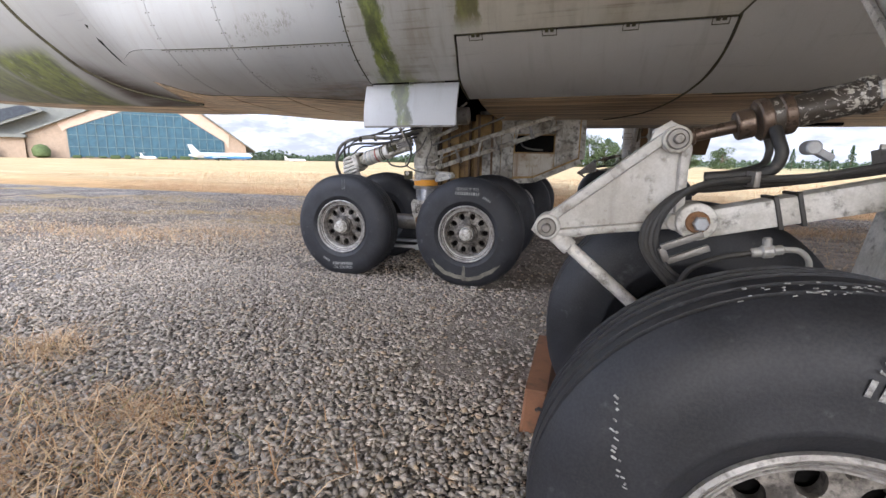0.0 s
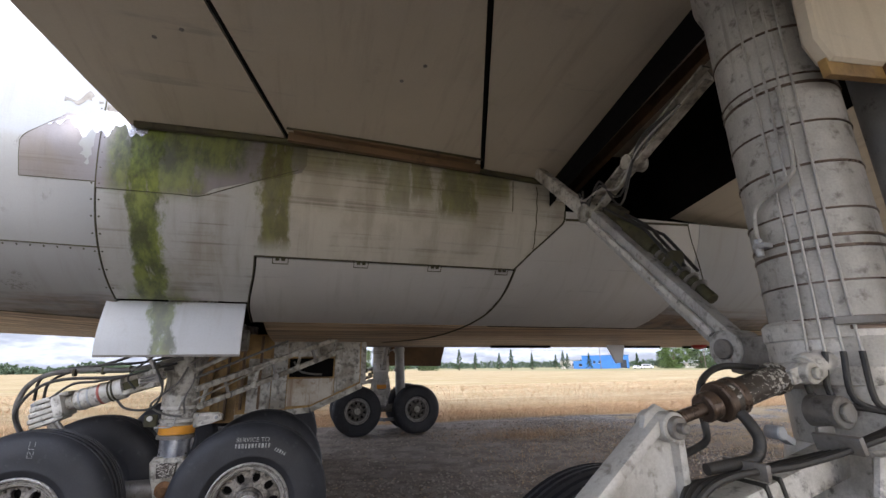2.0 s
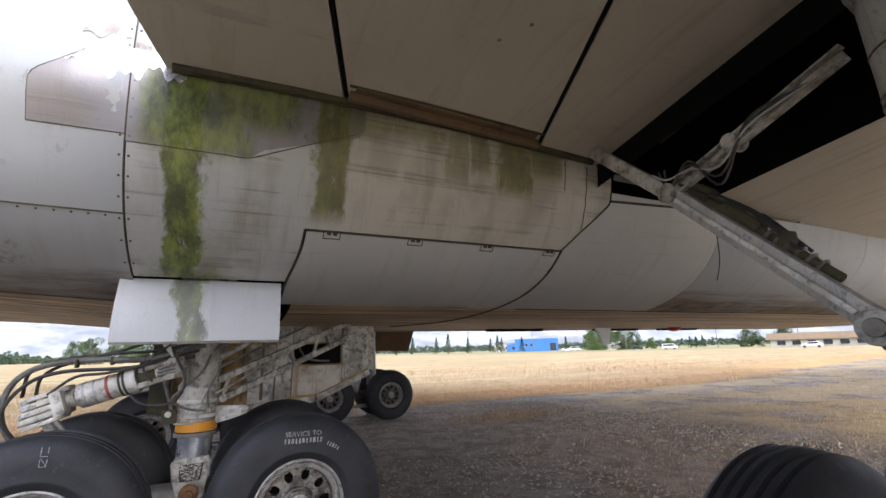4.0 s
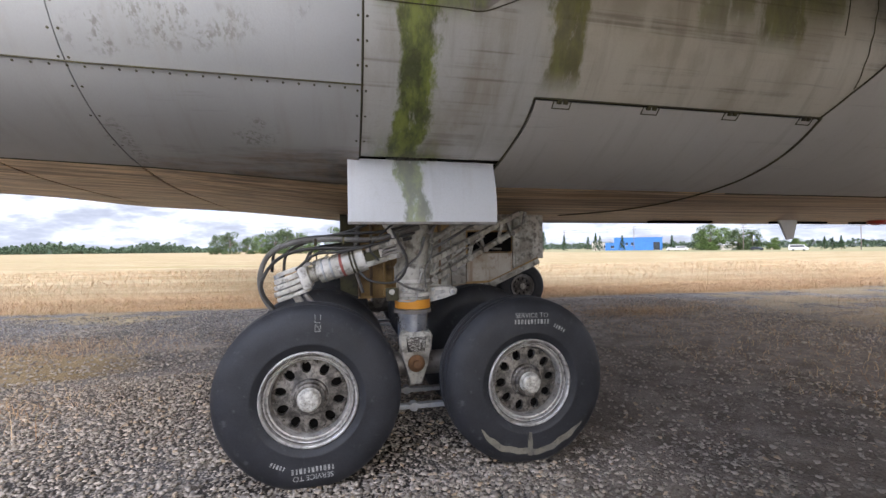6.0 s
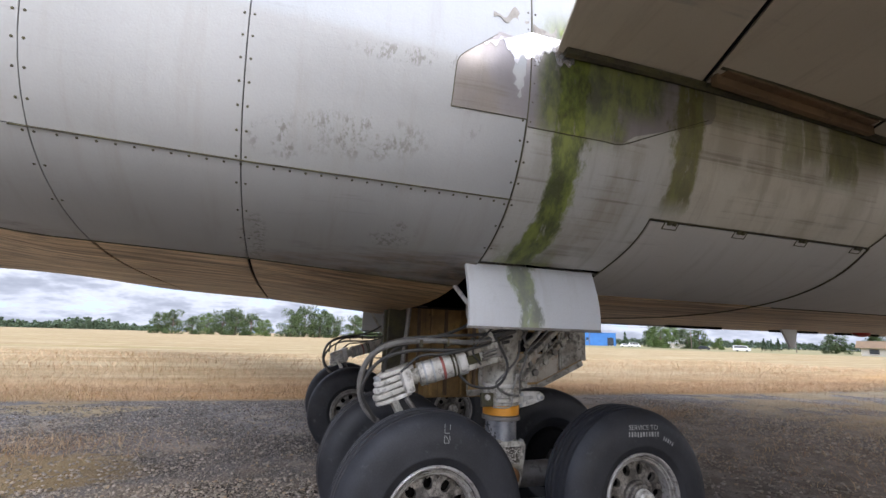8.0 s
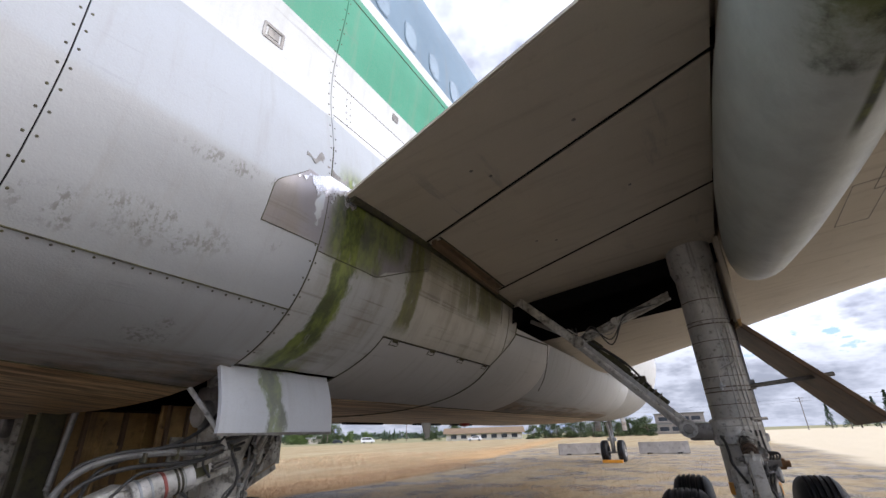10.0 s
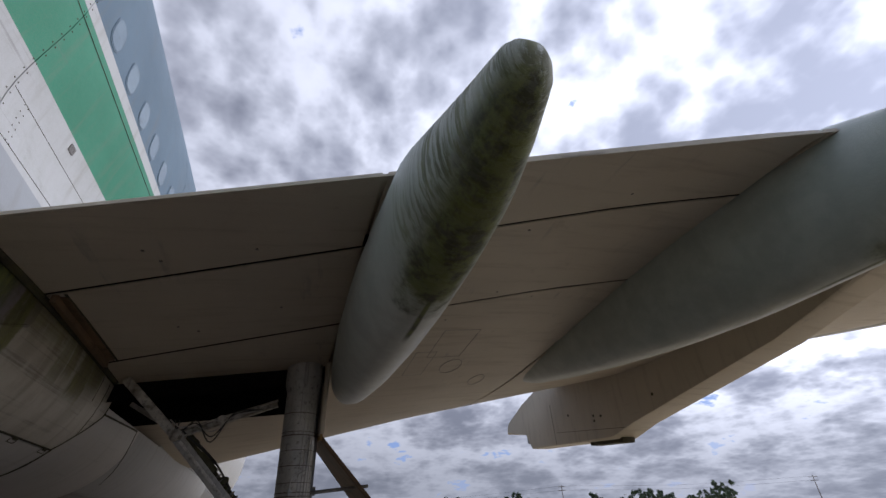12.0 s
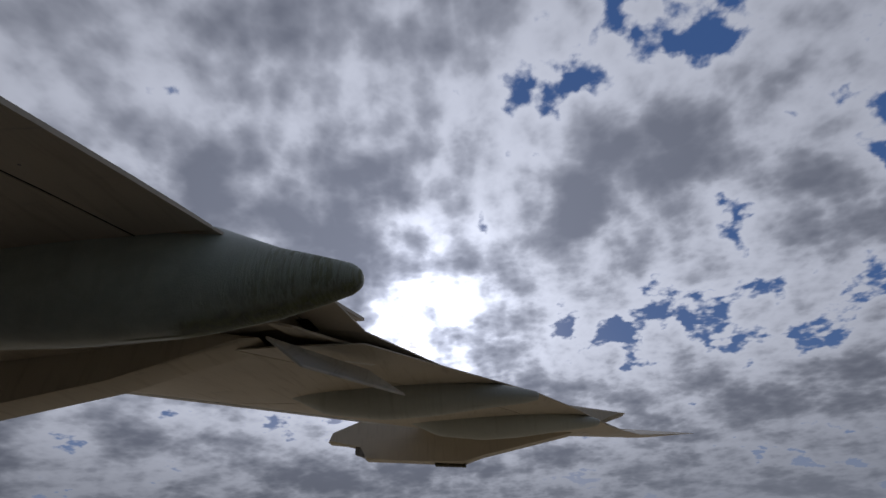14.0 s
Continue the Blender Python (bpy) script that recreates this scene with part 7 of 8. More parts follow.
    for a, b, wd in (((1.758, 1.118), (2.115, 1.405), 0.034), ((2.165, 1.39), (2.168, 1.13), 0.028), ((1.76, 1.068), (2.15, 1.122), 0.028)):
        P("flange", M_CRANK, lambda bm: beam(bm, q(a[0], 0, a[1]), q(b[0], 0, b[1]), wd, 0.085, 0.012, (0, 1, 0)), parent=crank)
    for x, z, r in ((2.155, 1.132, 0.026), (1.758, 1.095, 0.044), (2.135, 1.39, 0.042)):
        P("boss", M_CRANK, lambda bm: rod(bm, q(x, -0.06, z), q(x, 0.06, z), r, seg=28), parent=crank)
    for x, z, r in ((1.758, 1.095, 0.029), (2.135, 1.39, 0.028)):
        P("bush", M_GREASE, lambda bm: (lathe(bm, [(r, -0.075), (r + 0.004, -0.07), (r + 0.004, 0.07), (r, 0.075)], axis_matrix(q(x, -0.1, z), q(x, 0.1, z))[0], 24)), parent=crank)
        P("pin", M_GREASE, lambda bm: rod(bm, q(x, -0.1, z), q(x, 0.1, z), r * 0.55, seg=18), parent=crank)
    P("push_rod", M_WHITEP, lambda bm: (rod(bm, q(1.775, 0.01, 1.075), q(2.09, 0.05, 0.82), 0.021), rod(bm, q(1.775, 0.01, 1.075), q(1.84, 0.02, 1.02), 0.03)), "white push rod", crank)
    act = P("truck_actuator", M_RODBROWN, lambda bm: (rod(bm, q(2.15, 0, 1.394), q(2.34, 0, 1.44), 0.02, seg=20), rod(bm, q(2.30, 0, 1.431), q(2.345, 0, 1.442), 0.044, seg=24), rod(bm, q(2.15, 0, 1.394), q(2.19, 0, 1.404), 0.03, seg=20)), "greasy piston end")
    P("head", M_RODBROWN, lambda bm: (rod(bm, q(2.355, 0, 1.446), q(2.385, 0, 1.454), 0.062, seg=28), rod(bm, q(2.41, 0, 1.46), q(2.44, 0, 1.468), 0.06, seg=28)), "black cylinder head rings", act)
    P("cylinder", M_SPOT, lambda bm: (rod(bm, q(2.375, 0, 1.451), q(2.42, 0, 1.463), 0.056, seg=28), rod(bm, q(2.43, 0, 1.466), q(2.64, 0.0, 1.52), 0.046, seg=28), rod(bm, q(2.60, 0, 1.51), q(2.635, 0, 1.518), 0.052, seg=28)), "flaked white actuator barrel", act)
    P("clevis", M_WHITEP, lambda bm: (rod(bm, q(2.68, -0.07, 1.532), q(2.68, 0.09, 1.532), 0.034, seg=20), rod(bm, q(2.68, 0.09, 1.532), q(2.68, 0.105, 1.532), 0.02, seg=8)), parent=act)
    P("hose", M_HOSE, lambda bm: tube(bm, [q(2.39, 0.05, 1.42), q(2.395, 0.075, 1.385), q(2.404, 0.085, 1.345), q(2.384, 0.08, 1.30), q(2.31, 0.07, 1.285), q(2.22, 0.06, 1.275)], 0.017, 10), "bent black hose", act)
    P("hose", M_HOSE, lambda bm: tube(bm, [q(2.75, -0.16, 1.55), q(2.6, -0.18, 1.555), q(2.48, -0.16, 1.51), q(2.44, -0.15, 1.42), q(2.45, -0.15, 1.36), q(2.42, -0.13, 1.31), q(2.3, -0.11, 1.275), q(2.22, -0.08, 1.22)], 0.012, 10), "thick black hose", act)
    bar = P("truck_link", M_WHITEP, lambda bm: (beam(bm, q(2.23, 0.02, 1.13), q(2.9, 0.02, 1.29), 0.085, 0.10, 0.012, (0, 1, 0)), rod(bm, q(2.21, -0.05, 1.14), q(2.21, 0.09, 1.14), 0.058, seg=24)), "long white link with strapped cables")
    P("link_pin", M_RUST, lambda bm: rod(bm, q(2.21, -0.06, 1.14), q(2.21, 0.10, 1.14), 0.034, seg=20), "rusty pin", bar)
    P("link_nut", M_STEEL, lambda bm: rod(bm, q(2.215, 0.08, 1.138), q(2.215, 0.125, 1.138), 0.022, seg=6), parent=bar)
    P("keeper", M_GREASE, lambda bm: (beam(bm, q(2.22, 0.13, 1.11), q(2.11, 0.13, 1.06), 0.02, 0.02, 0.003), beam(bm, q(2.11, 0.13, 1.06), q(2.13, 0.13, 1.02), 0.02, 0.02, 0.003), beam(bm, q(2.13, 0.13, 1.02), q(2.24, 0.13, 1.07), 0.02, 0.02, 0.003)), parent=bar)
    for x in (2.424, 2.481):
        P("strap", M_HOSE, lambda bm: box(bm, (0.012, 0.114, 0.1), Matrix.Translation(q(x, 0.02, 1.13 + (x - 2.23) * 0.24)) @ Matrix.Rotation(radians(-15), 4, "Y"), 0.003), parent=bar)
    P("truck_block", M_GREASE, lambda bm: (box(bm, (0.34, 0.26, 0.3), Matrix.Translation(q(3.02, 0, 0.72)), 0.04), box(bm, (0.3, 0.12, 0.2), Matrix.Translation(q(2.55, 0.0, 0.86)) @ Matrix.Rotation(radians(18), 4, "Y"), 0.03)), "greasy truck block", leg)
    P("fork", M_WHITEP, lambda bm: plate(bm, [(2.78, 1.3), (3.2, 1.3), (3.24, 1.0), (3.12, 0.62), (2.95, 0.62), (2.72, 0.95)], 0.34, pm, 0.04), "white truck fork", leg)
    P("lug_plate", M_WHITEP, lambda bm: plate(bm, [(2.66, 1.2), (2.7, 1.18), (2.97, 1.19), (3.0, 1.25), (2.97, 1.31), (2.7, 1.3)], 0.03, Matrix.Translation((0, s * 0.195, 0)) @ pm, 0.008), "white link lug", leg)
    # near-black disc on the lug paints the shade in its hole
    P("lug_hole", M_INNER, lambda bm: rod(bm, q(2.926, 0.19, 1.249), q(2.926, 0.213, 1.249), 0.024, seg=20), parent=leg)
    P("fork_eye", M_GREASE, lambda bm: rod(bm, q(2.93, 0.15, 1.1), q(2.93, 0.19, 1.1), 0.06, seg=24), parent=leg)
    P("orange_plug", M_RUST, lambda bm: (rod(bm, q(3.2, 0.16, 1.3), q(3.2, 0.3, 1.3), 0.05, seg=20), rod(bm, q(3.2, 0.3, 1.3), q(3.2, 0.34, 1.3), 0.03, seg=12)), "rusty orange plug", leg)
    # folding side brace from the leg to the wing root
    brace = P("side_brace", M_STRUT, lambda bm: (beam(bm, q(2.99, -0.42, 1.62), q(2.99, -1.40, 2.6), 0.12, 0.085, 0.012, (1, 0, 0)), rod(bm, q(2.92, -0.44, 1.63), q(3.06, -0.44, 1.63), 0.085, seg=24)), "grey folding side brace")
    P("brace_rib", M_WHITEP, lambda bm: beam(bm, q(2.925, -0.5, 1.7), q(2.925, -1.34, 2.54), 0.03, 0.02, 0.004, (1, 0, 0)), parent=brace)
    P("brace_eye", M_GREASE, lambda bm: rod(bm, q(2.9, -0.44, 1.63), q(2.93, -0.44, 1.63), 0.045, seg=20), parent=brace)
    P("brace_upper", M_STAIN, lambda bm: (beam(bm, q(2.99, -1.38, 2.58), q(3.0, -2.1, 3.24), 0.10, 0.07, 0.01, (1, 0, 0)), rod(bm, q(2.92, -1.4, 2.61), q(3.08, -1.4, 2.61), 0.07, seg=20)), parent=brace)
    P("lock_arm", M_STAIN, lambda bm: (beam(bm, q(3.01, -1.40, 2.62), q(3.03, -0.34, 3.02), 0.09, 0.012, 0.003, (1, 0, 0)), beam(bm, q(2.985, -1.40, 2.58), q(3.005, -0.34, 2.98), 0.014, 0.06, 0.003, (1, 0, 0)),
            beam(bm, q(2.985, -1.40, 2.66), q(3.005, -0.34, 3.06), 0.014, 0.06, 0.003, (1, 0, 0)), rod(bm, q(2.95, -0.95, 2.8), q(3.09, -0.95, 2.8), 0.05)), parent=brace)
    P("lock_arm", M_GREASE, lambda bm: beam(bm, q(3.1, -1.45, 2.68), q(3.12, -2.0, 2.98), 0.05, 0.05, 0.008, (1, 0, 0)), parent=brace)
    lock = P("down_lock", M_MUCK, lambda bm: (rod(bm, q(3.06, -1.30, 2.60), q(3.06, -0.58, 1.88), 0.03), box(bm, (0.09, 0.16, 0.12), Matrix.Translation(q(3.07, -1.24, 2.56)) @ Matrix.Rotation(0.7, 4, "X"), 0.02),
                                              rod(bm, q(3.06, -1.12, 2.42), q(3.06, -0.92, 2.22), 0.055), box(bm, (0.08, 0.1, 0.09), Matrix.Translation(q(3.06, -0.8, 2.14)), 0.02)), "greasy lock spring", brace)
    for k in range(3):
        P("cable", M_HOSE if k else M_LINE, lambda bm: tube(bm, [q(2.94, -1.5 + 0.05 * k, 2.78), q(2.93, -1.38, 2.70 - 0.05 * k), q(2.95, -1.22, 2.72 + 0.03 * k), q(2.94, -1.02, 2.66 - 0.06 * k), q(2.96, -0.82, 2.84 + 0.02 * k), q(2.97, -0.5, 2.93)], 0.0075), parent=brace)
    for k in range(6):
        P("spring_coil", M_GREASE, lambda bm: lathe(bm, [(0.04, -0.01), (0.052, 0.0), (0.04, 0.01)], axis_matrix(q(3.06, -0.9 + 0.045 * k, 2.2 - 0.045 * k), q(3.06, -0.86 + 0.045 * k, 2.16 - 0.045 * k))[0], 16), parent=lock)
    for dx, hang in ((0.0, 0.07), (0.06, 0.12), (-0.05, 0.09)):
        P("hose", M_HOSE, lambda bm: tube(bm, [q(3.05 + dx, -1.34, 2.66), q(3.08 + dx, -1.15, 2.60 - hang), q(3.1 + dx, -0.98, 2.42 - hang * 0.5), q(3.08 + dx, -0.9, 2.3), q(3.08 + dx, -0.72, 2.06)], 0.010), parent=brace)
    P("brace_lug", M_GREASE, lambda bm: box(bm, (0.12, 0.3, 0.16), Matrix.Translation(q(2.99, -0.3, 1.6)), 0.03), parent=brace)
    # door plates outboard of the leg
    d = P("gear_door", M_WING, lambda bm: plate(bm, [(2.84, 3.55), (2.8, 2.7), (2.86, 2.62), (4.3, 2.8), (4.3, 3.55)], 0.06, Matrix.Translation((0, s * 0.235, 0)) @ pm, 0.012), "pale beige gear door plate")
    P("door_edge", M_PRIMER, lambda bm: beam(bm, q(2.85, 0.235, 2.6), q(4.3, 0.235, 2.78), 0.03, 0.07, 0.004), parent=d)
    hinge = [q(3.15, 0.2, 2.7), q(5.0, 0.24, 2.85), q(5.0, 1.3, 1.62), q(3.25, 1.2, 1.66)]
    def outer(bm):
        a = [Vector(p) for p in hinge]
        n = (a[1] - a[0]).cross(a[3] - a[0]).normalized() * 0.025
        lo, hi = [bm.verts.new(p - n) for p in a], [bm.verts.new(p + n) for p in a]
        bm.faces.new(lo[::-1]), bm.faces.new(hi)
        for i in range(4):
            bm.faces.new((lo[i], lo[(i + 1) % 4], hi[(i + 1) % 4], hi[i]))
        bmesh.ops.bevel(bm, geom=bm.edges[:], offset=0.008, segments=1, affect="EDGES")
    P("outer_door", M_PRIMDARK, outer, "brown primed outer gear door", d)
    P("door_stay", M_GREASE, lambda bm: rod(bm, q(3.2, 0.05, 2.0), q(3.5, 0.95, 2.1), 0.022), parent=d)
    return leg


wing_gear(-5.5, -1)
wing_gear(5.5, 1)


def nose_gear(x):
    leg = P("nose_strut", M_STEEL, lambda bm: (rod(bm, (x, 0, 0.5), (x, 0, 2.2), 0.12, seg=24), rod(bm, (x, -0.3, 0.5), (x, 0.3, 0.5), 0.06), beam(bm, (x - 0.1, 0, 0.9), (x - 1.0, 0, 2.1), 0.1, 0.1),
                                                 box(bm, (0.3, 0.5, 0.2), Matrix.Translation((x, 0, 1.2)), 0.04)), "white nose gear leg")
    for sy in (-1, 1):
        t = new("wheel", ME_TYRE)
        t.parent, t.matrix_local = PLANE, Matrix.Translation((x, sy * 0.46, AXLE)) @ Matrix.Rotation(0 if sy < 0 else math.pi, 4, "Z")
        for nm, me in (("rim", ME_RIM), ("wheel_disc", ME_DISC), ("hub_cap", ME_HUB)):
            o = new(nm, me)
            o.parent = t
        d = P("nose_door", M_SIDE, lambda bm: box(bm, (1.6, 0.04, 0.7), Matrix.Translation((x + 0.3, sy * 0.75, 2.0)), 0.01))


nose_gear(27.1)

# ---- things standing on the yard ----


def barrier(p, q):
    """A cast concrete road barrier from p to q."""
    a, b = Vector((*p, 0)), Vector((*q, 0))
    length = (b - a).length
    root = thing("concrete_barrier", "stained grey concrete road barrier on the yard", "barrier", "barriers by the nose wheels")
    bm = bmesh.new()
    prof = [(-0.3, 0.0), (0.3, 0.0), (0.3, 0.1), (0.16, 0.33), (0.09, 0.82), (-0.09, 0.82), (-0.16, 0.33), (-0.3, 0.1)]
    plate(bm, prof, length, Matrix.Translation((0, 0, 0)) @ Matrix.Rotation(radians(90), 4, "X"), 0.02)
    part("block", bm, M_CONC, root)
    for d in (-0.3, 0.3):
        bm = bmesh.new()
        # near-black box paints the shade in the foot slot
        box(bm, (0.62, 0.35, 0.09), Matrix.Translation((0, d * length, 0.046)), 0.01)
        part("foot_slot", bm, M_INNER, root)
    d = b - a
    root.matrix_world = Matrix.Translation((a + b) / 2) @ Matrix.Rotation(math.atan2(d.y, d.x) - math.pi / 2, 4, "Z")
    return root


barrier((36.0, 5.8), (37.4, 2.5))
barrier((36.9, -0.1), (37.4, -3.5))


def chock(x, y, z, size, turn, mat, name, label):
    root = thing(name, label, "wheel chock")
    bm = bmesh.new()
    l, w_, h = size
    plate(bm, [(-w_ / 2, 0), (w_ / 2, 0), (w_ / 2 * 0.55, h), (-w_ / 2 * 0.75, h)], l, Matrix.Rotation(radians(90), 4, "X"), 0.012)
    part("block", bm, mat, root)
    bm = bmesh.new()
    tube(bm, [(0, -l / 2, h * 0.6), (0.02, -l / 2 - 0.05, h * 0.75), (0.04, -l / 2, h * 0.5)], 0.008)
    part("rope_loop", bm, M_HOSE, root)
    root.matrix_world = Matrix.Translation((x, y, z)) @ Matrix.Rotation(turn, 4, "Z")


chock(1.73, -4.72, -0.01, (0.75, 0.16, 0.24), 0.0, M_BOARD, "wheel_chock", "brown wooden chock against the gear tyre")
chock(26.3, 0.0, 0.0, (1.1, 0.25, 0.15), 0.0, M_ORANGE, "wheel_chock", "orange chock against the nose wheels")

# ---- distance ----
M_BARK = worn("bark", (0.12, 0.09, 0.065), (0.08, 0.06, 0.045), (0.04, 0.03, 0.025), 3, 30, 0.9)


def leaf_material(name, a, b):
    mat, n = material(name)
    rnd = n.add("ShaderNodeNewGeometry", 8)
    co = n.add("ShaderNodeTexCoord", 3)
    col = n.mix(rnd, a, b)
    col = n.mix(n.m("MULTIPLY", n.step(n.noise(co, 0.5, 3), 0.4, 0.65), 0.4), col, tuple(c * 0.5 for c in a))
    finish(n, col, 0.75, spec=0.2)
    return mat


M_LEAF = leaf_material("broad leaves", (0.045, 0.072, 0.03), (0.095, 0.13, 0.055))
M_LEAF2 = leaf_material("bright broad leaves", (0.07, 0.115, 0.035), (0.13, 0.185, 0.06))
M_NEEDLE = leaf_material("conifer needles", (0.02, 0.045, 0.02), (0.045, 0.08, 0.035))
# M_WOODS has the haze of distance put into its paler leaf colour
M_WOODS = leaf_material("far hazy woods", (0.055, 0.085, 0.055), (0.10, 0.14, 0.085))


def crown_mesh(name, clumps, count, size, mat, seed):
    """A crown of many small leaves gathered round clumps of x, y, z, radius."""
    rng = np.random.default_rng(seed)
    vs = []
    for cx, cy, cz, r in clumps:
        d = rng.normal(0, 1, (count, 3))
        d /= np.linalg.norm(d, axis=1)[:, None]
        p = np.array([cx, cy, cz]) + d * r * rng.uniform(0.45, 1.05, count)[:, None]
        a = rng.normal(0, 1, (count, 3))
        a /= np.linalg.norm(a, axis=1)[:, None]
        b = np.cross(a, rng.normal(0, 1, (count, 3)))
        b /= np.linalg.norm(b, axis=1)[:, None]
        s = size * rng.uniform(0.5, 1.2, count)[:, None]
        vs.append(np.stack([p - a * s, p + b * s * 0.6, p + a * s, p - b * s * 0.6], 1))
    v = np.concatenate(vs)
    f = np.arange(len(v) * 4).reshape(-1, 4)
    return raw_mesh(name, v.reshape(-1, 3), f, mat)


def broad_tree(seed, mat):
    rng = random.Random(seed)
    root = thing("tree", "tall leafy green tree at the field's far edge", "tree", "trees round the airfield")
    bm = bmesh.new()
    lathe(bm, [(0.035, 0), (0.026, 0.12), (0.02, 0.35), (0.008, 0.7)], None, 8)
    for k in range(6):
        a, z = k * 1.05 + rng.random(), 0.25 + 0.07 * k
        rod(bm, (0, 0, z), (0.22 * math.cos(a), 0.22 * math.sin(a), z + 0.2), 0.012, 0.004, 6)
    part("trunk", bm, M_BARK, root)
    clumps = []
    for k in range(24):
        a, z = rng.uniform(0, 6.28), 0.05 + 0.84 * (k / 23) ** 1.25
        r = (0.34 - 0.26 * max(0, z - 0.35)) * rng.uniform(0.3, 1.0)
        clumps.append((r * math.cos(a), r * math.sin(a), z, rng.uniform(0.10, 0.19)))
    o = new("crown", crown_mesh("crown", clumps, 230, 0.022, mat, seed))
    o.parent = root
    return root


def conifer(seed):
    rng = random.Random(seed)
    root = thing("conifer", "dark green conifer at the field's far edge", "tree", "trees round the airfield")
    bm = bmesh.new()
    lathe(bm, [(0.02, 0), (0.012, 0.5), (0.002, 0.98)], None, 6)
    part("trunk", bm, M_BARK, root)
    clumps = []
    for k in range(34):
        z = 0.1 + 0.88 * k / 34
        a = k * 2.4 + rng.random()
        r = 0.17 * (1 - z) * rng.uniform(0.5, 1.2)
        clumps.append((r * math.cos(a), r * math.sin(a), z, 0.022 + 0.06 * (1 - z)))
    o = new("crown", crown_mesh("crown", clumps, 50, 0.02, M_NEEDLE, seed))
    o.parent = root
    return root


BROAD = [broad_tree(1, M_LEAF), broad_tree(2, M_LEAF2), broad_tree(3, M_LEAF)]
CONE = [conifer(5), conifer(6)]
EYE_XY = (-0.8, -5.5)
used = set()


def far(az, dist):
    return EYE_XY[0] + dist * math.cos(radians(az)), EYE_XY[1] + dist * math.sin(radians(az))


def plant(kind, az, el, dist, wide=1.0, turn=0.0):
    x, y = far(az, dist)
    h = 1.4 + dist * math.tan(radians(el))
    m = Matrix.Translation((x, y, -0.05)) @ Matrix.Rotation(turn, 4, "Z") @ Matrix.Diagonal((h * wide, h * wide, h, 1))
    if kind not in used:
        used.add(kind)
        kind.matrix_world = m
        return kind
    o = copy_thing(kind, Matrix())
    o.matrix_basis = m
    return o


rg = random.Random(8)
for az, el, w_, k in ((104.2, 2.0, 0.9, 0), (102.9, 2.3, 1.0, 2), (101.0, 1.7, 1.2, 0), (99.5, 2.1, 1.1, 1), (98.0, 2.5, 1.2, 0), (96.6, 2.75, 1.1, 2), (95.0, 2.3, 1.2, 0), (93.4, 1.6, 1.2, 1),
                      (90.6, 3.0, 1.0, 2), (89.0, 3.5, 1.0, 0), (87.2, 3.2, 1.1, 2), (85.5, 2.4, 1.2, 0), (83.0, 2.6, 1.2, 0), (80.5, 2.1, 1.2, 2), (78.0, 2.4, 1.0, 0), (75.0, 2.0, 1.3, 2),
                      (47.0, 1.9, 1.2, 2), (46.2, 2.6, 1.1, 1), (45.2, 2.2, 1.1, 1), (43.6, 2.0, 1.2, 0), (42.4, 1.9, 1.0, 0), (40.6, 1.0, 1.2, 1), (38.6, 0.9, 1.3, 1), (31.0, 1.6, 1.3, 0), (28.0, 1.9, 1.2, 2)):
    plant(BROAD[k], az, el, 250 + rg.uniform(-15, 25), w_ * 1.15, rg.uniform(0, 6))
for az, el in ((59.2, 1.5), (58.3, 1.9), (57.8, 1.6), (55.3, 1.6), (50.0, 1.5), (36.6, 1.05), (36.0, 0.95), (35.4, 1.1), (62.0, 1.7), (64.5, 2.2), (66.0, 1.8), (69.0, 1.9), (71.0, 2.3),
               (-11.2, 2.3), (-11.9, 2.7), (-13.2, 2.4), (-14.2, 2.9), (-15.0, 2.5), (-16.2, 2.4), (2.0, 1.2), (-9.8, 2.0)):
    plant(CONE[rg.randrange(2)], az, el, 240 + rg.uniform(-15, 25), 1.15, rg.uniform(0, 6))
for az, el, k in ((19.0, 1.2, 0), (17.6, 1.5, 2), (16.2, 1.3, 0), (14.8, 1.6, 0), (13.6, 1.5, 2), (12.2, 1.4, 0), (10.9, 1.6, 0), (9.6, 1.3, 2), (8.2, 1.5, 0), (7.2, 1.4, 2), (6.4, 1.6, 0), (-17.5, 1.2, 0), (-18.6, 1.0, 2), (-35.0, 1.4, 0), (-36.5, 1.6, 2), (-39.0, 1.3, 0), (-42.0, 1.5, 2)):
    plant(BROAD[k], az, el, 170 + rg.uniform(-10, 15), 1.5, rg.uniform(0, 6))


def treeline():
    """Far woods along the horizon, too distant to count."""
    rng = np.random.default_rng(3)
    clumps = []
    for az in np.arange(104, 142, 0.10):
        d = 620 + rng.uniform(-30, 60)
        x, y = far(az, d)
        h = 6 + 3.2 * math.sin(az * 0.7) + rng.uniform(-2.0, 3.5)
        for z in np.linspace(1.0, max(2.0, h), 4):
            clumps.append((x + rng.uniform(-3, 3), y, z, 3.2 * (1.15 - 0.8 * z / (h + 1))))
    for az in list(np.arange(-178, -128, 0.12)) + list(np.arange(-30, -15, 0.1)) + list(np.arange(-48, -34, 0.14)) + list(np.arange(28, 82, 0.25)):
        d = (430 if az < 0 else 700) + rng.uniform(-30, 40)
        x, y = far(az, d)
        h = (13 + 4 * math.sin(az * 0.9) + rng.uniform(-3, 5)) if az < 0 else rng.uniform(5, 9)
        for z in np.linspace(1.5, h, 4):
            clumps.append((x + rng.uniform(-3, 3), y, z, 4.4 * (1.15 - 0.8 * z / (h + 1))))
    o = new("far_woods", crown_mesh("far_woods", clumps, 26, 1.3, M_WOODS, 4))
    return tagged(o, "far dark line of woods along the horizon", "woods", kind="stuff")


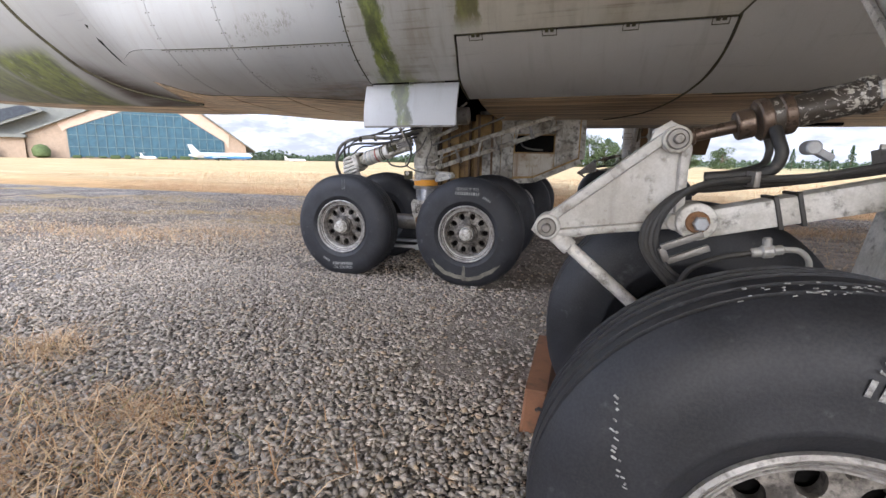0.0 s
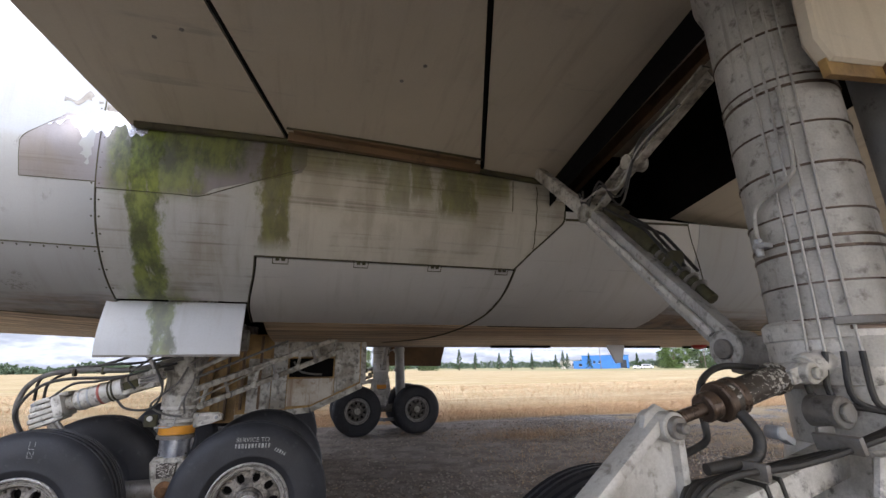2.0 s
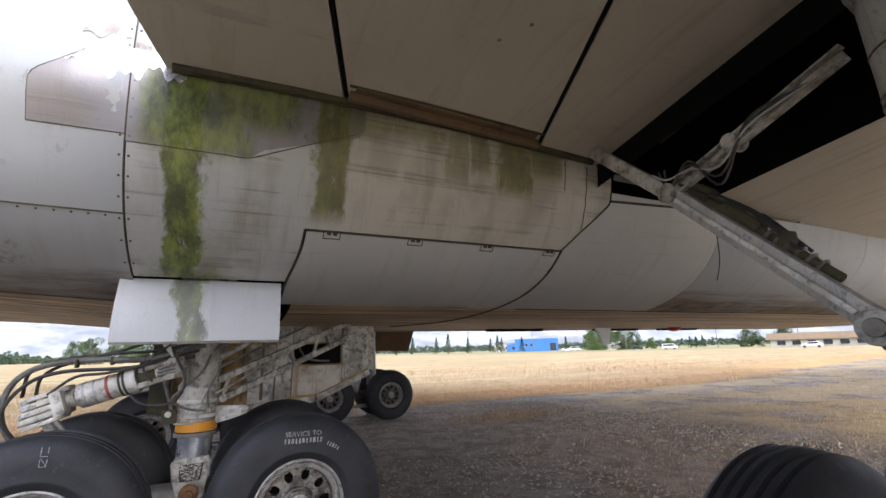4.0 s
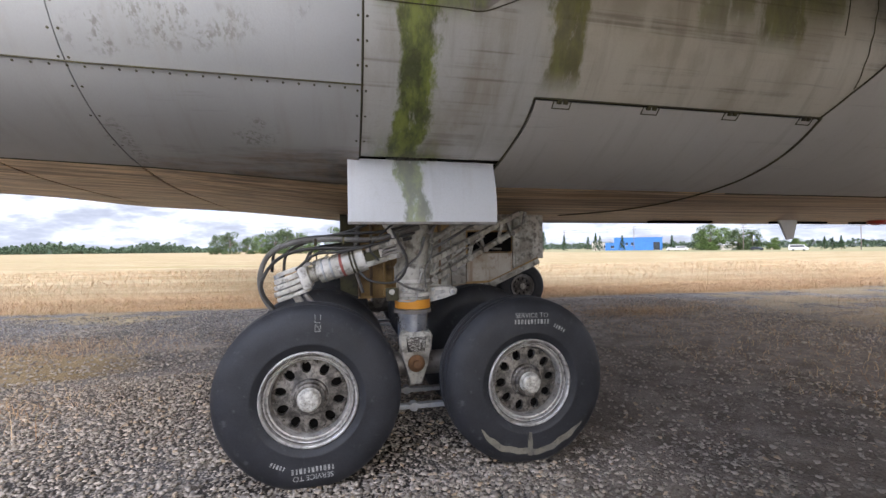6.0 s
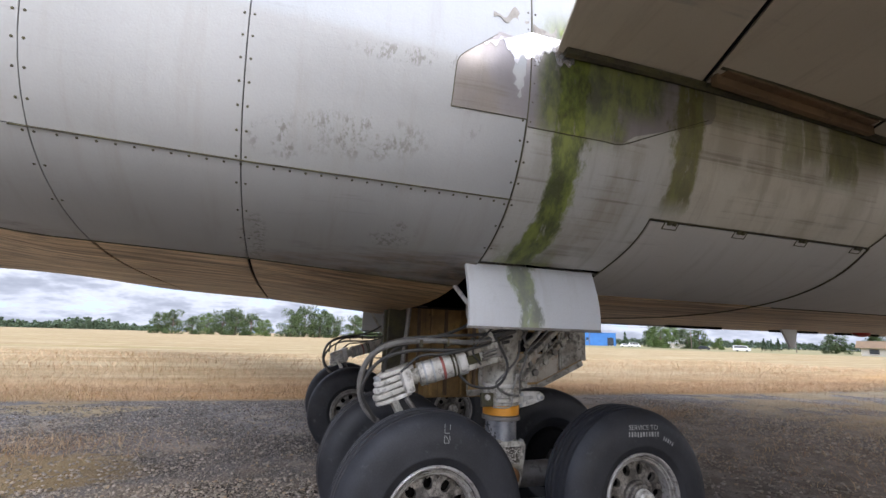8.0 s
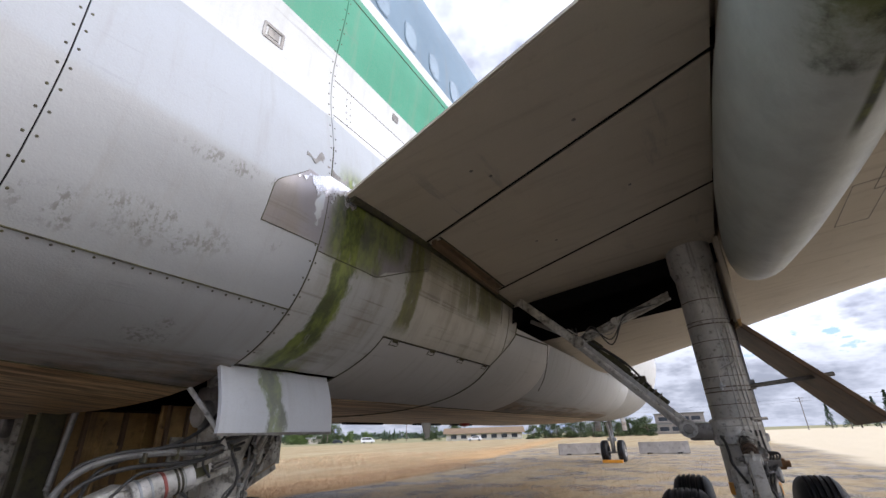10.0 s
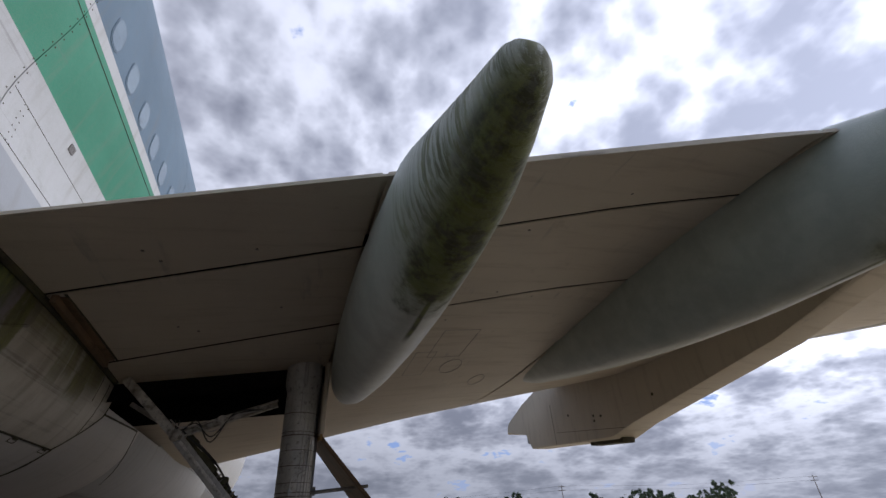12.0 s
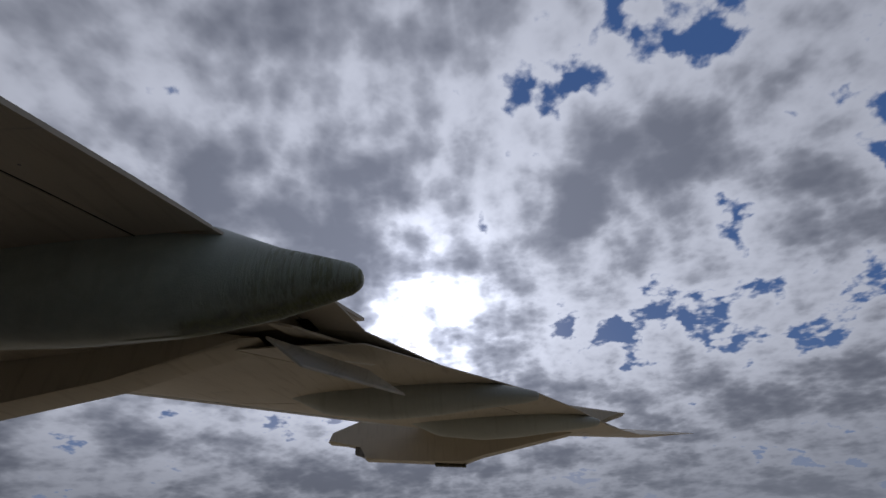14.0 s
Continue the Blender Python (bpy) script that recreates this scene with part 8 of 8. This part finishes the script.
treeline()
M_TANWALL = worn("tan masonry", (0.36, 0.27, 0.20), (0.31, 0.235, 0.175), (0.2, 0.16, 0.12), 0.4, 6, 0.85)
M_PEACH = worn("pale peach cladding", (0.52, 0.38, 0.30), (0.48, 0.35, 0.27), (0.36, 0.27, 0.21), 0.3, 6, 0.8)
M_ROOF = worn("grey metal roof", (0.17, 0.18, 0.165), (0.14, 0.15, 0.14), (0.13, 0.13, 0.12), 0.3, 4, 0.6)
M_GLASSW = worn("teal curtain glass", (0.03, 0.08, 0.115), (0.045, 0.115, 0.155), (0.018, 0.042, 0.06), 0.25, 3, 0.12)
M_MULLION = worn("grey-green window bars", (0.10, 0.17, 0.19), (0.08, 0.14, 0.16), (0.05, 0.08, 0.09), 0.3, 4, 0.5)
M_BLUEW = worn("blue metal cladding", (0.03, 0.15, 0.42), (0.035, 0.17, 0.46), (0.02, 0.09, 0.25), 0.3, 4, 0.5)
M_PANE = worn("dark window glass", (0.03, 0.035, 0.045), (0.04, 0.05, 0.06), (0.02, 0.02, 0.025), 0.6, 8, 0.15)
M_CREAM = worn("pale wall paint", (0.62, 0.58, 0.50), (0.56, 0.52, 0.45), (0.4, 0.36, 0.3), 0.5, 6, 0.8)
M_BROOF = worn("brown shingle roof", (0.22, 0.145, 0.08), (0.18, 0.12, 0.07), (0.1, 0.07, 0.045), 0.7, 8, 0.85)
M_CAR = worn("white car paint", (0.75, 0.76, 0.78), (0.72, 0.73, 0.75), (0.5, 0.5, 0.5), 1, 20, 0.25)
M_AIRBLUE = worn("blue aircraft paint", (0.08, 0.25, 0.55), (0.1, 0.28, 0.6), (0.05, 0.12, 0.3), 0.5, 6, 0.35)


def facing(az, dist, turn=0.0):
    """A frame at that bearing whose x runs to the right as seen from the yard and whose y runs away."""
    x, y = far(az, dist)
    return Matrix.Translation((x, y, 0)) @ Matrix.Rotation(radians(az - 90 + turn), 4, "Z")


def prism(bm, outline, depth, y0=0.0):
    """An outline (x, z) carried back from y0 by depth."""
    return plate(bm, outline, depth, Matrix.Translation((0, y0 + depth / 2, 0)) @ Matrix.Rotation(radians(90), 4, "X"), 0.0)


def museum():
    root = thing("museum_hall", "large gabled hall with a teal glass gable and tan walls", "building")
    root.matrix_world = facing(138.6, 400, 0)
    lf, rt, apex, r, el, er = -79.0, 56.0, 0.0, 54.0, 16.0, 12.0

    def roof_z(x):
        return r - (x - apex) * (r - er) / (rt - apex) if x > apex else r - (apex - x) * (r - el) / (apex - lf)

    def glass_z(x):
        return 42.5 - (x + 2.6) * 0.66 if x > -2.6 else 42.5 + (x + 2.6) * 0.42
    part("gable_wall", prism(bmesh.new(), [(lf, 0), (rt, 0), (rt, er), (apex, r), (lf, el)], 70), M_TANWALL, root, "tan masonry gable", False)
    part("gable_band", prism(bmesh.new(), [(-59.5, 18), (-57.5, glass_z(-57.5) + 0.4), (-2.6, 43.2), (40.4, glass_z(40.4) + 0.6), (43, 9), (44, roof_z(44) - 1), (apex, r - 0.6), (-62, roof_z(-62) - 0.6)], 0.5, -0.55), M_PEACH, root, "pale peach band round the glass", False)
    g0, g1 = -57.0, 40.0
    glass = part("glass_gable", prism(bmesh.new(), [(g0, 1), (g1, 1), (g1, glass_z(g1)), (-2.6, 42.5), (g0, glass_z(g0))], 0.6, -0.5), M_GLASSW, root, "teal glass curtain wall", False)
    x = g0
    while x < g1:
        top = max(1.0, glass_z(x) - 0.5)
        part("mullion", box(bmesh.new(), (0.45, 0.5, top), Matrix.Translation((x, -0.75, top / 2 + 0.5)), 0), M_MULLION, glass, "", False)
        x += 5.3
    for z in (8.0, 16.0, 24.0, 32.0, 40.0):
        a = max(g0, -2.6 - (42.5 - z) / 0.42)
        b = min(g1, -2.6 + (42.5 - z) / 0.66)
        part("mullion", box(bmesh.new(), (b - a, 0.5, 0.45), Matrix.Translation(((a + b) / 2, -0.75, z)), 0), M_MULLION, glass, "", False)
    for k in range(14):
        part("shrub", box(bmesh.new(), (5.0 + 2 * math.sin(3 * k), 3, 2.2 + 1.2 * math.sin(5 * k)), Matrix.Translation((g0 + 4 + 7.2 * k, -4, 1.1)), 0.9, 2), M_LEAF, root)
    part("roof_slope", prism(bmesh.new(), [(apex, r), (rt + 7, er - 5.2), (rt + 7, er - 4.2), (apex, r + 1.4)], 76, -3), M_ROOF, root, "grey metal roof", False)
    part("roof_slope", prism(bmesh.new(), [(apex, r), (apex, r + 1.4), (lf - 3, el - 0.4), (lf - 3, el - 1.6)], 76, -3), M_ROOF, root, "grey metal roof", False)
    part("annex_wall", prism(bmesh.new(), [(-150, 0), (lf - 0.5, 0), (lf - 0.5, 13.5), (-150, 13.5)], 50, -2), M_TANWALL, root, "", False)
    part("annex_roof", prism(bmesh.new(), [(-154, 14), (lf - 2, 14), (-6, 52), (-20, 55), (-154, 55)], 40, 2), M_ROOF, root, "long grey metal roof", False)
    part("annex_roof", prism(bmesh.new(), [(-154, 13), (lf + 1, 13), (lf + 1, 15), (-154, 15)], 44, -5), M_ROOF, root, "", False)
    part("dormer_roof", prism(bmesh.new(), [(-112, 19), (-90, 20), (-67, 30.5), (-75, 35.5), (-112, 25)], 30, -6), M_ROOF, root, "", False)
    part("dormer_window", prism(bmesh.new(), [(-110, 19.8), (-92, 20.8), (-70, 30.6), (-77, 33.5), (-110, 23)], 0.5, -6.4), M_PANE, root, "", False)
    for x, h in ((-71, 9), (-98, 9)):
        part("shrub", lathe(bmesh.new(), [(2.2, 0), (4.6, 1.5), (5.0, h * 0.6), (3.2, h * 0.9), (0.6, h)], Matrix.Translation((x, -6, 0)), 14), M_LEAF, root, "dark round shrub")


museum()


def small_airliner(az, dist, length, turn, mat, label):
    """A parked jet with a swept fin, low wing and tail engines."""
    root = thing("parked_jet", label, "aircraft", "aircraft parked by the museum")
    root.matrix_world = facing(az, dist, turn) @ Matrix.Scale(length / 36.0, 4)
    bm = bmesh.new()
    lathe(bm, [(0.05, -18), (0.8, -17.2), (1.4, -15.5), (1.67, -13), (1.67, 9), (1.3, 14), (0.5, 17.5), (0.1, 18)], Matrix.Translation((0, 0, 3.0)) @ Matrix.Rotation(radians(-90), 4, "Y"), 20)
    part("fuselage", bm, M_CAR, root)
    bm = bmesh.new()
    lathe(bm, [(0.9, -17.0), (1.45, -15.4), (1.69, -13), (1.69, 6), (1.4, 10)], Matrix.Translation((0, -0.03, 2.55)) @ Matrix.Rotation(radians(-90), 4, "Y"), 20)
    part("cheat_line", bm, mat, root)
    part("fin", prism(bmesh.new(), [(-11.5, 4.4), (-16.5, 4.2), (-18.0, 9.0), (-15.6, 9.0)], 0.5, -0.25), M_CAR, root)
    part("tailplane", box(bmesh.new(), (2.6, 11.0, 0.3), Matrix.Translation((-17.0, 0, 9.0)), 0.05), M_CAR, root)
    bm = bmesh.new()
    plate(bm, [(3, -1), (-3, -1), (-6.5, -14), (-4.5, -14)], 0.4, Matrix.Translation((0, 0, 2.0)))
    plate(bm, [(3, 1), (-3, 1), (-6.5, 14), (-4.5, 14)], 0.4, Matrix.Translation((0, 0, 2.0)))
    part("wing", bm, M_CAR, root)
    for sy in (-1, 1):
        part("engine", rod(bmesh.new(), (-14.5, sy * 2.5, 3.6), (-9.5, sy * 2.5, 3.6), 0.7, seg=14), M_CAR, root)
    for x, y in ((12, 0), (-2, -2.4), (-2, 2.4)):
        part("wheel_leg", rod(bmesh.new(), (x, y, 0.0), (x, y, 2.2), 0.3, seg=8), M_HOSE, root)


small_airliner(133.2, 345, 40, 6, M_AIRBLUE, "small white and blue jet airliner by the hall")
small_airliner(125.2, 340, 15, 10, M_CAR, "small white jet parked on the field")
small_airliner(140.3, 345, 17, -60, M_CAR, "small white jet parked on the field")


def block_house(name, az, dist, w_, d, h, wall, roof, windows, label, pitch=0.0, over=0.6, turn=0.0):
    root = thing(name, label, "building")
    root.matrix_world = facing(az, dist, turn)
    part("wall", box(bmesh.new(), (w_, d, h), Matrix.Translation((0, d / 2, h / 2)), 0.0), wall, root, "", False)
    if pitch:
        part("roof", plate(bmesh.new(), [(-d / 2 - over, h - 0.2), (d / 2 + over, h - 0.2), (d / 2 * 0.1, h + pitch), (-d / 2 * 0.1, h + pitch)], w_ + 2 * over,
                           Matrix.Translation((0, d / 2, 0)) @ Matrix.Rotation(radians(90), 4, "Z") @ Matrix.Rotation(radians(90), 4, "X"), 0.0), roof, root, "", False)
    else:
        part("roof", box(bmesh.new(), (w_ + over, d + over, 0.4), Matrix.Translation((0, d / 2, h + 0.2)), 0.0), roof, root, "", False)
    for x, z, ww, hh in windows:
        v = part("window", box(bmesh.new(), (ww, 0.2, hh), Matrix.Translation((x, -0.08, z)), 0.0), M_PANE, root, "", False)
        part("sill", box(bmesh.new(), (ww + 0.2, 0.3, 0.12), Matrix.Translation((x, -0.12, z - hh / 2 - 0.06)), 0.0), M_CREAM, v, "", False)
    return root


block_house("blue_shed", 53.6, 285, 26, 18, 7.2, M_BLUEW, M_BLUEW, [(-9 + 3.0 * i, 3.8, 1.3, 1.6) for i in range(3)] + [(10, 2.5, 3.4, 4.6)], "long bright blue metal-clad shed")
block_house("blue_annex", 56.4, 285, 8, 12, 4.2, M_BLUEW, M_BLUEW, [(0, 2.2, 2, 1.5)], "low blue metal-clad annex")
block_house("cream_shed", 57.6, 300, 12, 10, 5.0, M_CREAM, M_ROOF, [(-3, 2.4, 1.6, 1.6), (2, 2.4, 1.6, 1.6)], "pale flat-roofed shed beside the blue one")
block_house("white_shed", 45.0, 270, 12, 8, 2.6, M_CREAM, M_CAR, [(-2, 1.4, 1.5, 1.2)], "low white shed with a pitched roof", 1.8)
block_house("roadside_building", 24.8, 190, 30, 12, 2.6, M_CREAM, M_BROOF, [(-12 + 4 * i, 1.3, 2.2, 1.4) for i in range(7)], "long low building with a brown roof", 2.0, 1.2)
block_house("office_block", 3.4, 210, 26, 14, 3.6, M_CONC, M_ROOF, [(-9 + 4.5 * i, 1.8, 3.4, 1.6) for i in range(5)], "grey office block with a stepped upper floor")
block_house("office_upper", 3.0, 212, 18, 10, 7.4, M_CONC, M_ROOF, [(-6 + 4 * i, 5.6, 3.2, 1.5) for i in range(4)], "upper storey of the grey office block")
block_house("grey_hall", -22.6, 190, 26, 14, 4.2, M_CONC, M_ROOF, [(-8 + 4 * i, 2.0, 0.9, 2.2) for i in range(5)], "low grey masonry hall")


def gable_hall(az, dist):
    root = thing("glass_gable_hall", "grey gabled hall with a glass front beside the road", "building")
    root.matrix_world = facing(az, dist)
    part("wall", prism(bmesh.new(), [(-13, 0), (13, 0), (13, 3.6), (0, 8.6), (-13, 3.6)], 24), M_CONC, root, "", False)
    part("glass", prism(bmesh.new(), [(-8, 0.4), (8, 0.4), (8, 3.4), (0, 6.6), (-8, 3.4)], 0.3, -0.25), M_PANE, root, "", False)
    for x in (-8, -4, 0, 4, 8):
        part("mullion", box(bmesh.new(), (0.3, 0.3, 5.6 - abs(x) * 0.35), Matrix.Translation((x, -0.4, 2.8 - abs(x) * 0.17)), 0), M_CREAM, root, "", False)
    for s_ in (-1, 1):
        part("roof", prism(bmesh.new(), [(0, 8.6), (s_ * 15.5, 2.6), (s_ * 15.5, 3.1), (0, 9.2)][::s_], 27, -2), M_ROOF, root, "", False)


gable_hall(-28.6, 185)


def vehicle(az, dist, kind, turn, mat, label):
    root = thing("parked_" + kind, label, kind, "vehicles on the road")
    root.matrix_world = facing(az, dist, turn)
    if kind == "van":
        side, glass = [(-2.6, 0.4), (2.6, 0.4), (2.7, 1.0), (2.0, 1.25), (1.5, 2.05), (-2.5, 2.1), (-2.65, 1.2)], [(-2.2, 1.3), (1.7, 1.3), (1.35, 1.9), (-2.2, 1.9)]
    else:
        side, glass = [(-2.2, 0.35), (2.2, 0.35), (2.25, 0.8), (1.3, 0.98), (0.6, 1.5), (-1.3, 1.55), (-2.1, 1.0)], [(-1.5, 1.02), (1.0, 1.02), (0.5, 1.42), (-1.2, 1.44)]
    part("body", plate(bmesh.new(), side, 1.8, Matrix.Rotation(radians(90), 4, "X"), 0.08), mat, root)
    part("side_glass", plate(bmesh.new(), glass, 1.84, Matrix.Rotation(radians(90), 4, "X"), 0.02), M_PANE, root)
    for x in (-1.4, 1.45):
        for y in (-0.85, 0.85):
            part("wheel", rod(bmesh.new(), (x, y - 0.1, 0.33), (x, y + 0.1, 0.33), 0.33, seg=16), M_HOSE, root)


vehicle(38.6, 190, "van", 0, M_CAR, "white passenger van on the road")
vehicle(50.0, 230, "car", 10, M_CAR, "white car on the road")
vehicle(42.0, 215, "car", -10, M_PANE, "dark car on the road")
vehicle(26.0, 150, "car", 180, M_CAR, "white estate car on the road")
vehicle(49.0, 240, "van", 0, M_CAR, "white passenger van on the road")
vehicle(-24.6, 170, "car", 0, M_PANE, "dark car parked by the hall")
M_POLE = worn("weathered pole", (0.16, 0.13, 0.11), (0.12, 0.1, 0.09), (0.06, 0.05, 0.045), 2, 30, 0.85)
POLE_TOPS = []


def power_pole(az, dist, h):
    root = thing("power_pole", "wooden power pole with crossarms by the road", "pole", "power poles")
    root.matrix_world = facing(az, dist, 25)
    part("pole", rod(bmesh.new(), (0, 0, -0.2), (0, 0, h), 0.17, 0.11, 10), M_POLE, root)
    for z in (h - 0.5, h - 1.6):
        c = part("crossarm", box(bmesh.new(), (2.6, 0.14, 0.16), Matrix.Translation((0, 0, z)), 0.01), M_POLE, root)
        for x in (-1.2, -0.6, 0.6, 1.2):
            part("insulator", rod(bmesh.new(), (x, 0, z + 0.08), (x, 0, z + 0.25), 0.05, seg=8), M_CREAM, c)
    POLE_TOPS.append(root.matrix_world @ Vector((0, 0, h - 0.3)))


for az, dist, h in ((62, 260, 12), (54.0, 235, 12.2), (43.2, 225, 11.2), (34, 235, 11.0), (27, 240, 11.0), (10, 250, 11.5), (-8, 230, 12.0), (-31.5, 175, 12.2), (-55, 210, 12)):
    power_pole(az, dist, h)
for k, dz in enumerate((0.0, -1.2)):
    for a, b in zip(POLE_TOPS, POLE_TOPS[1:]):
        root = thing("power_line", "sagging black overhead line", "cable", "overhead lines")
        mid = (a + b) / 2 + Vector((0, 0, -1.0 + dz))
        part("wire", tube(bmesh.new(), [a + Vector((0, 0, dz)), mid, b + Vector((0, 0, dz))], 0.03, 4, 8), M_HOSE, root)
for az, h in ((-27.0, 8.0), (-28.8, 8.0), (-33.0, 7.6), (-38.0, 8.0)):
    root = thing("yard_lamp", "thin grey lamp post in the car park", "lamp post", "lamp posts")
    root.matrix_world = facing(az, 165)
    part("post", rod(bmesh.new(), (0, 0, 0), (0, 0, h), 0.09, 0.06, 8), M_STEEL, root)
    part("lamp_head", box(bmesh.new(), (0.9, 0.3, 0.15), Matrix.Translation((0.2, 0, h)), 0.03), M_STEEL, root)
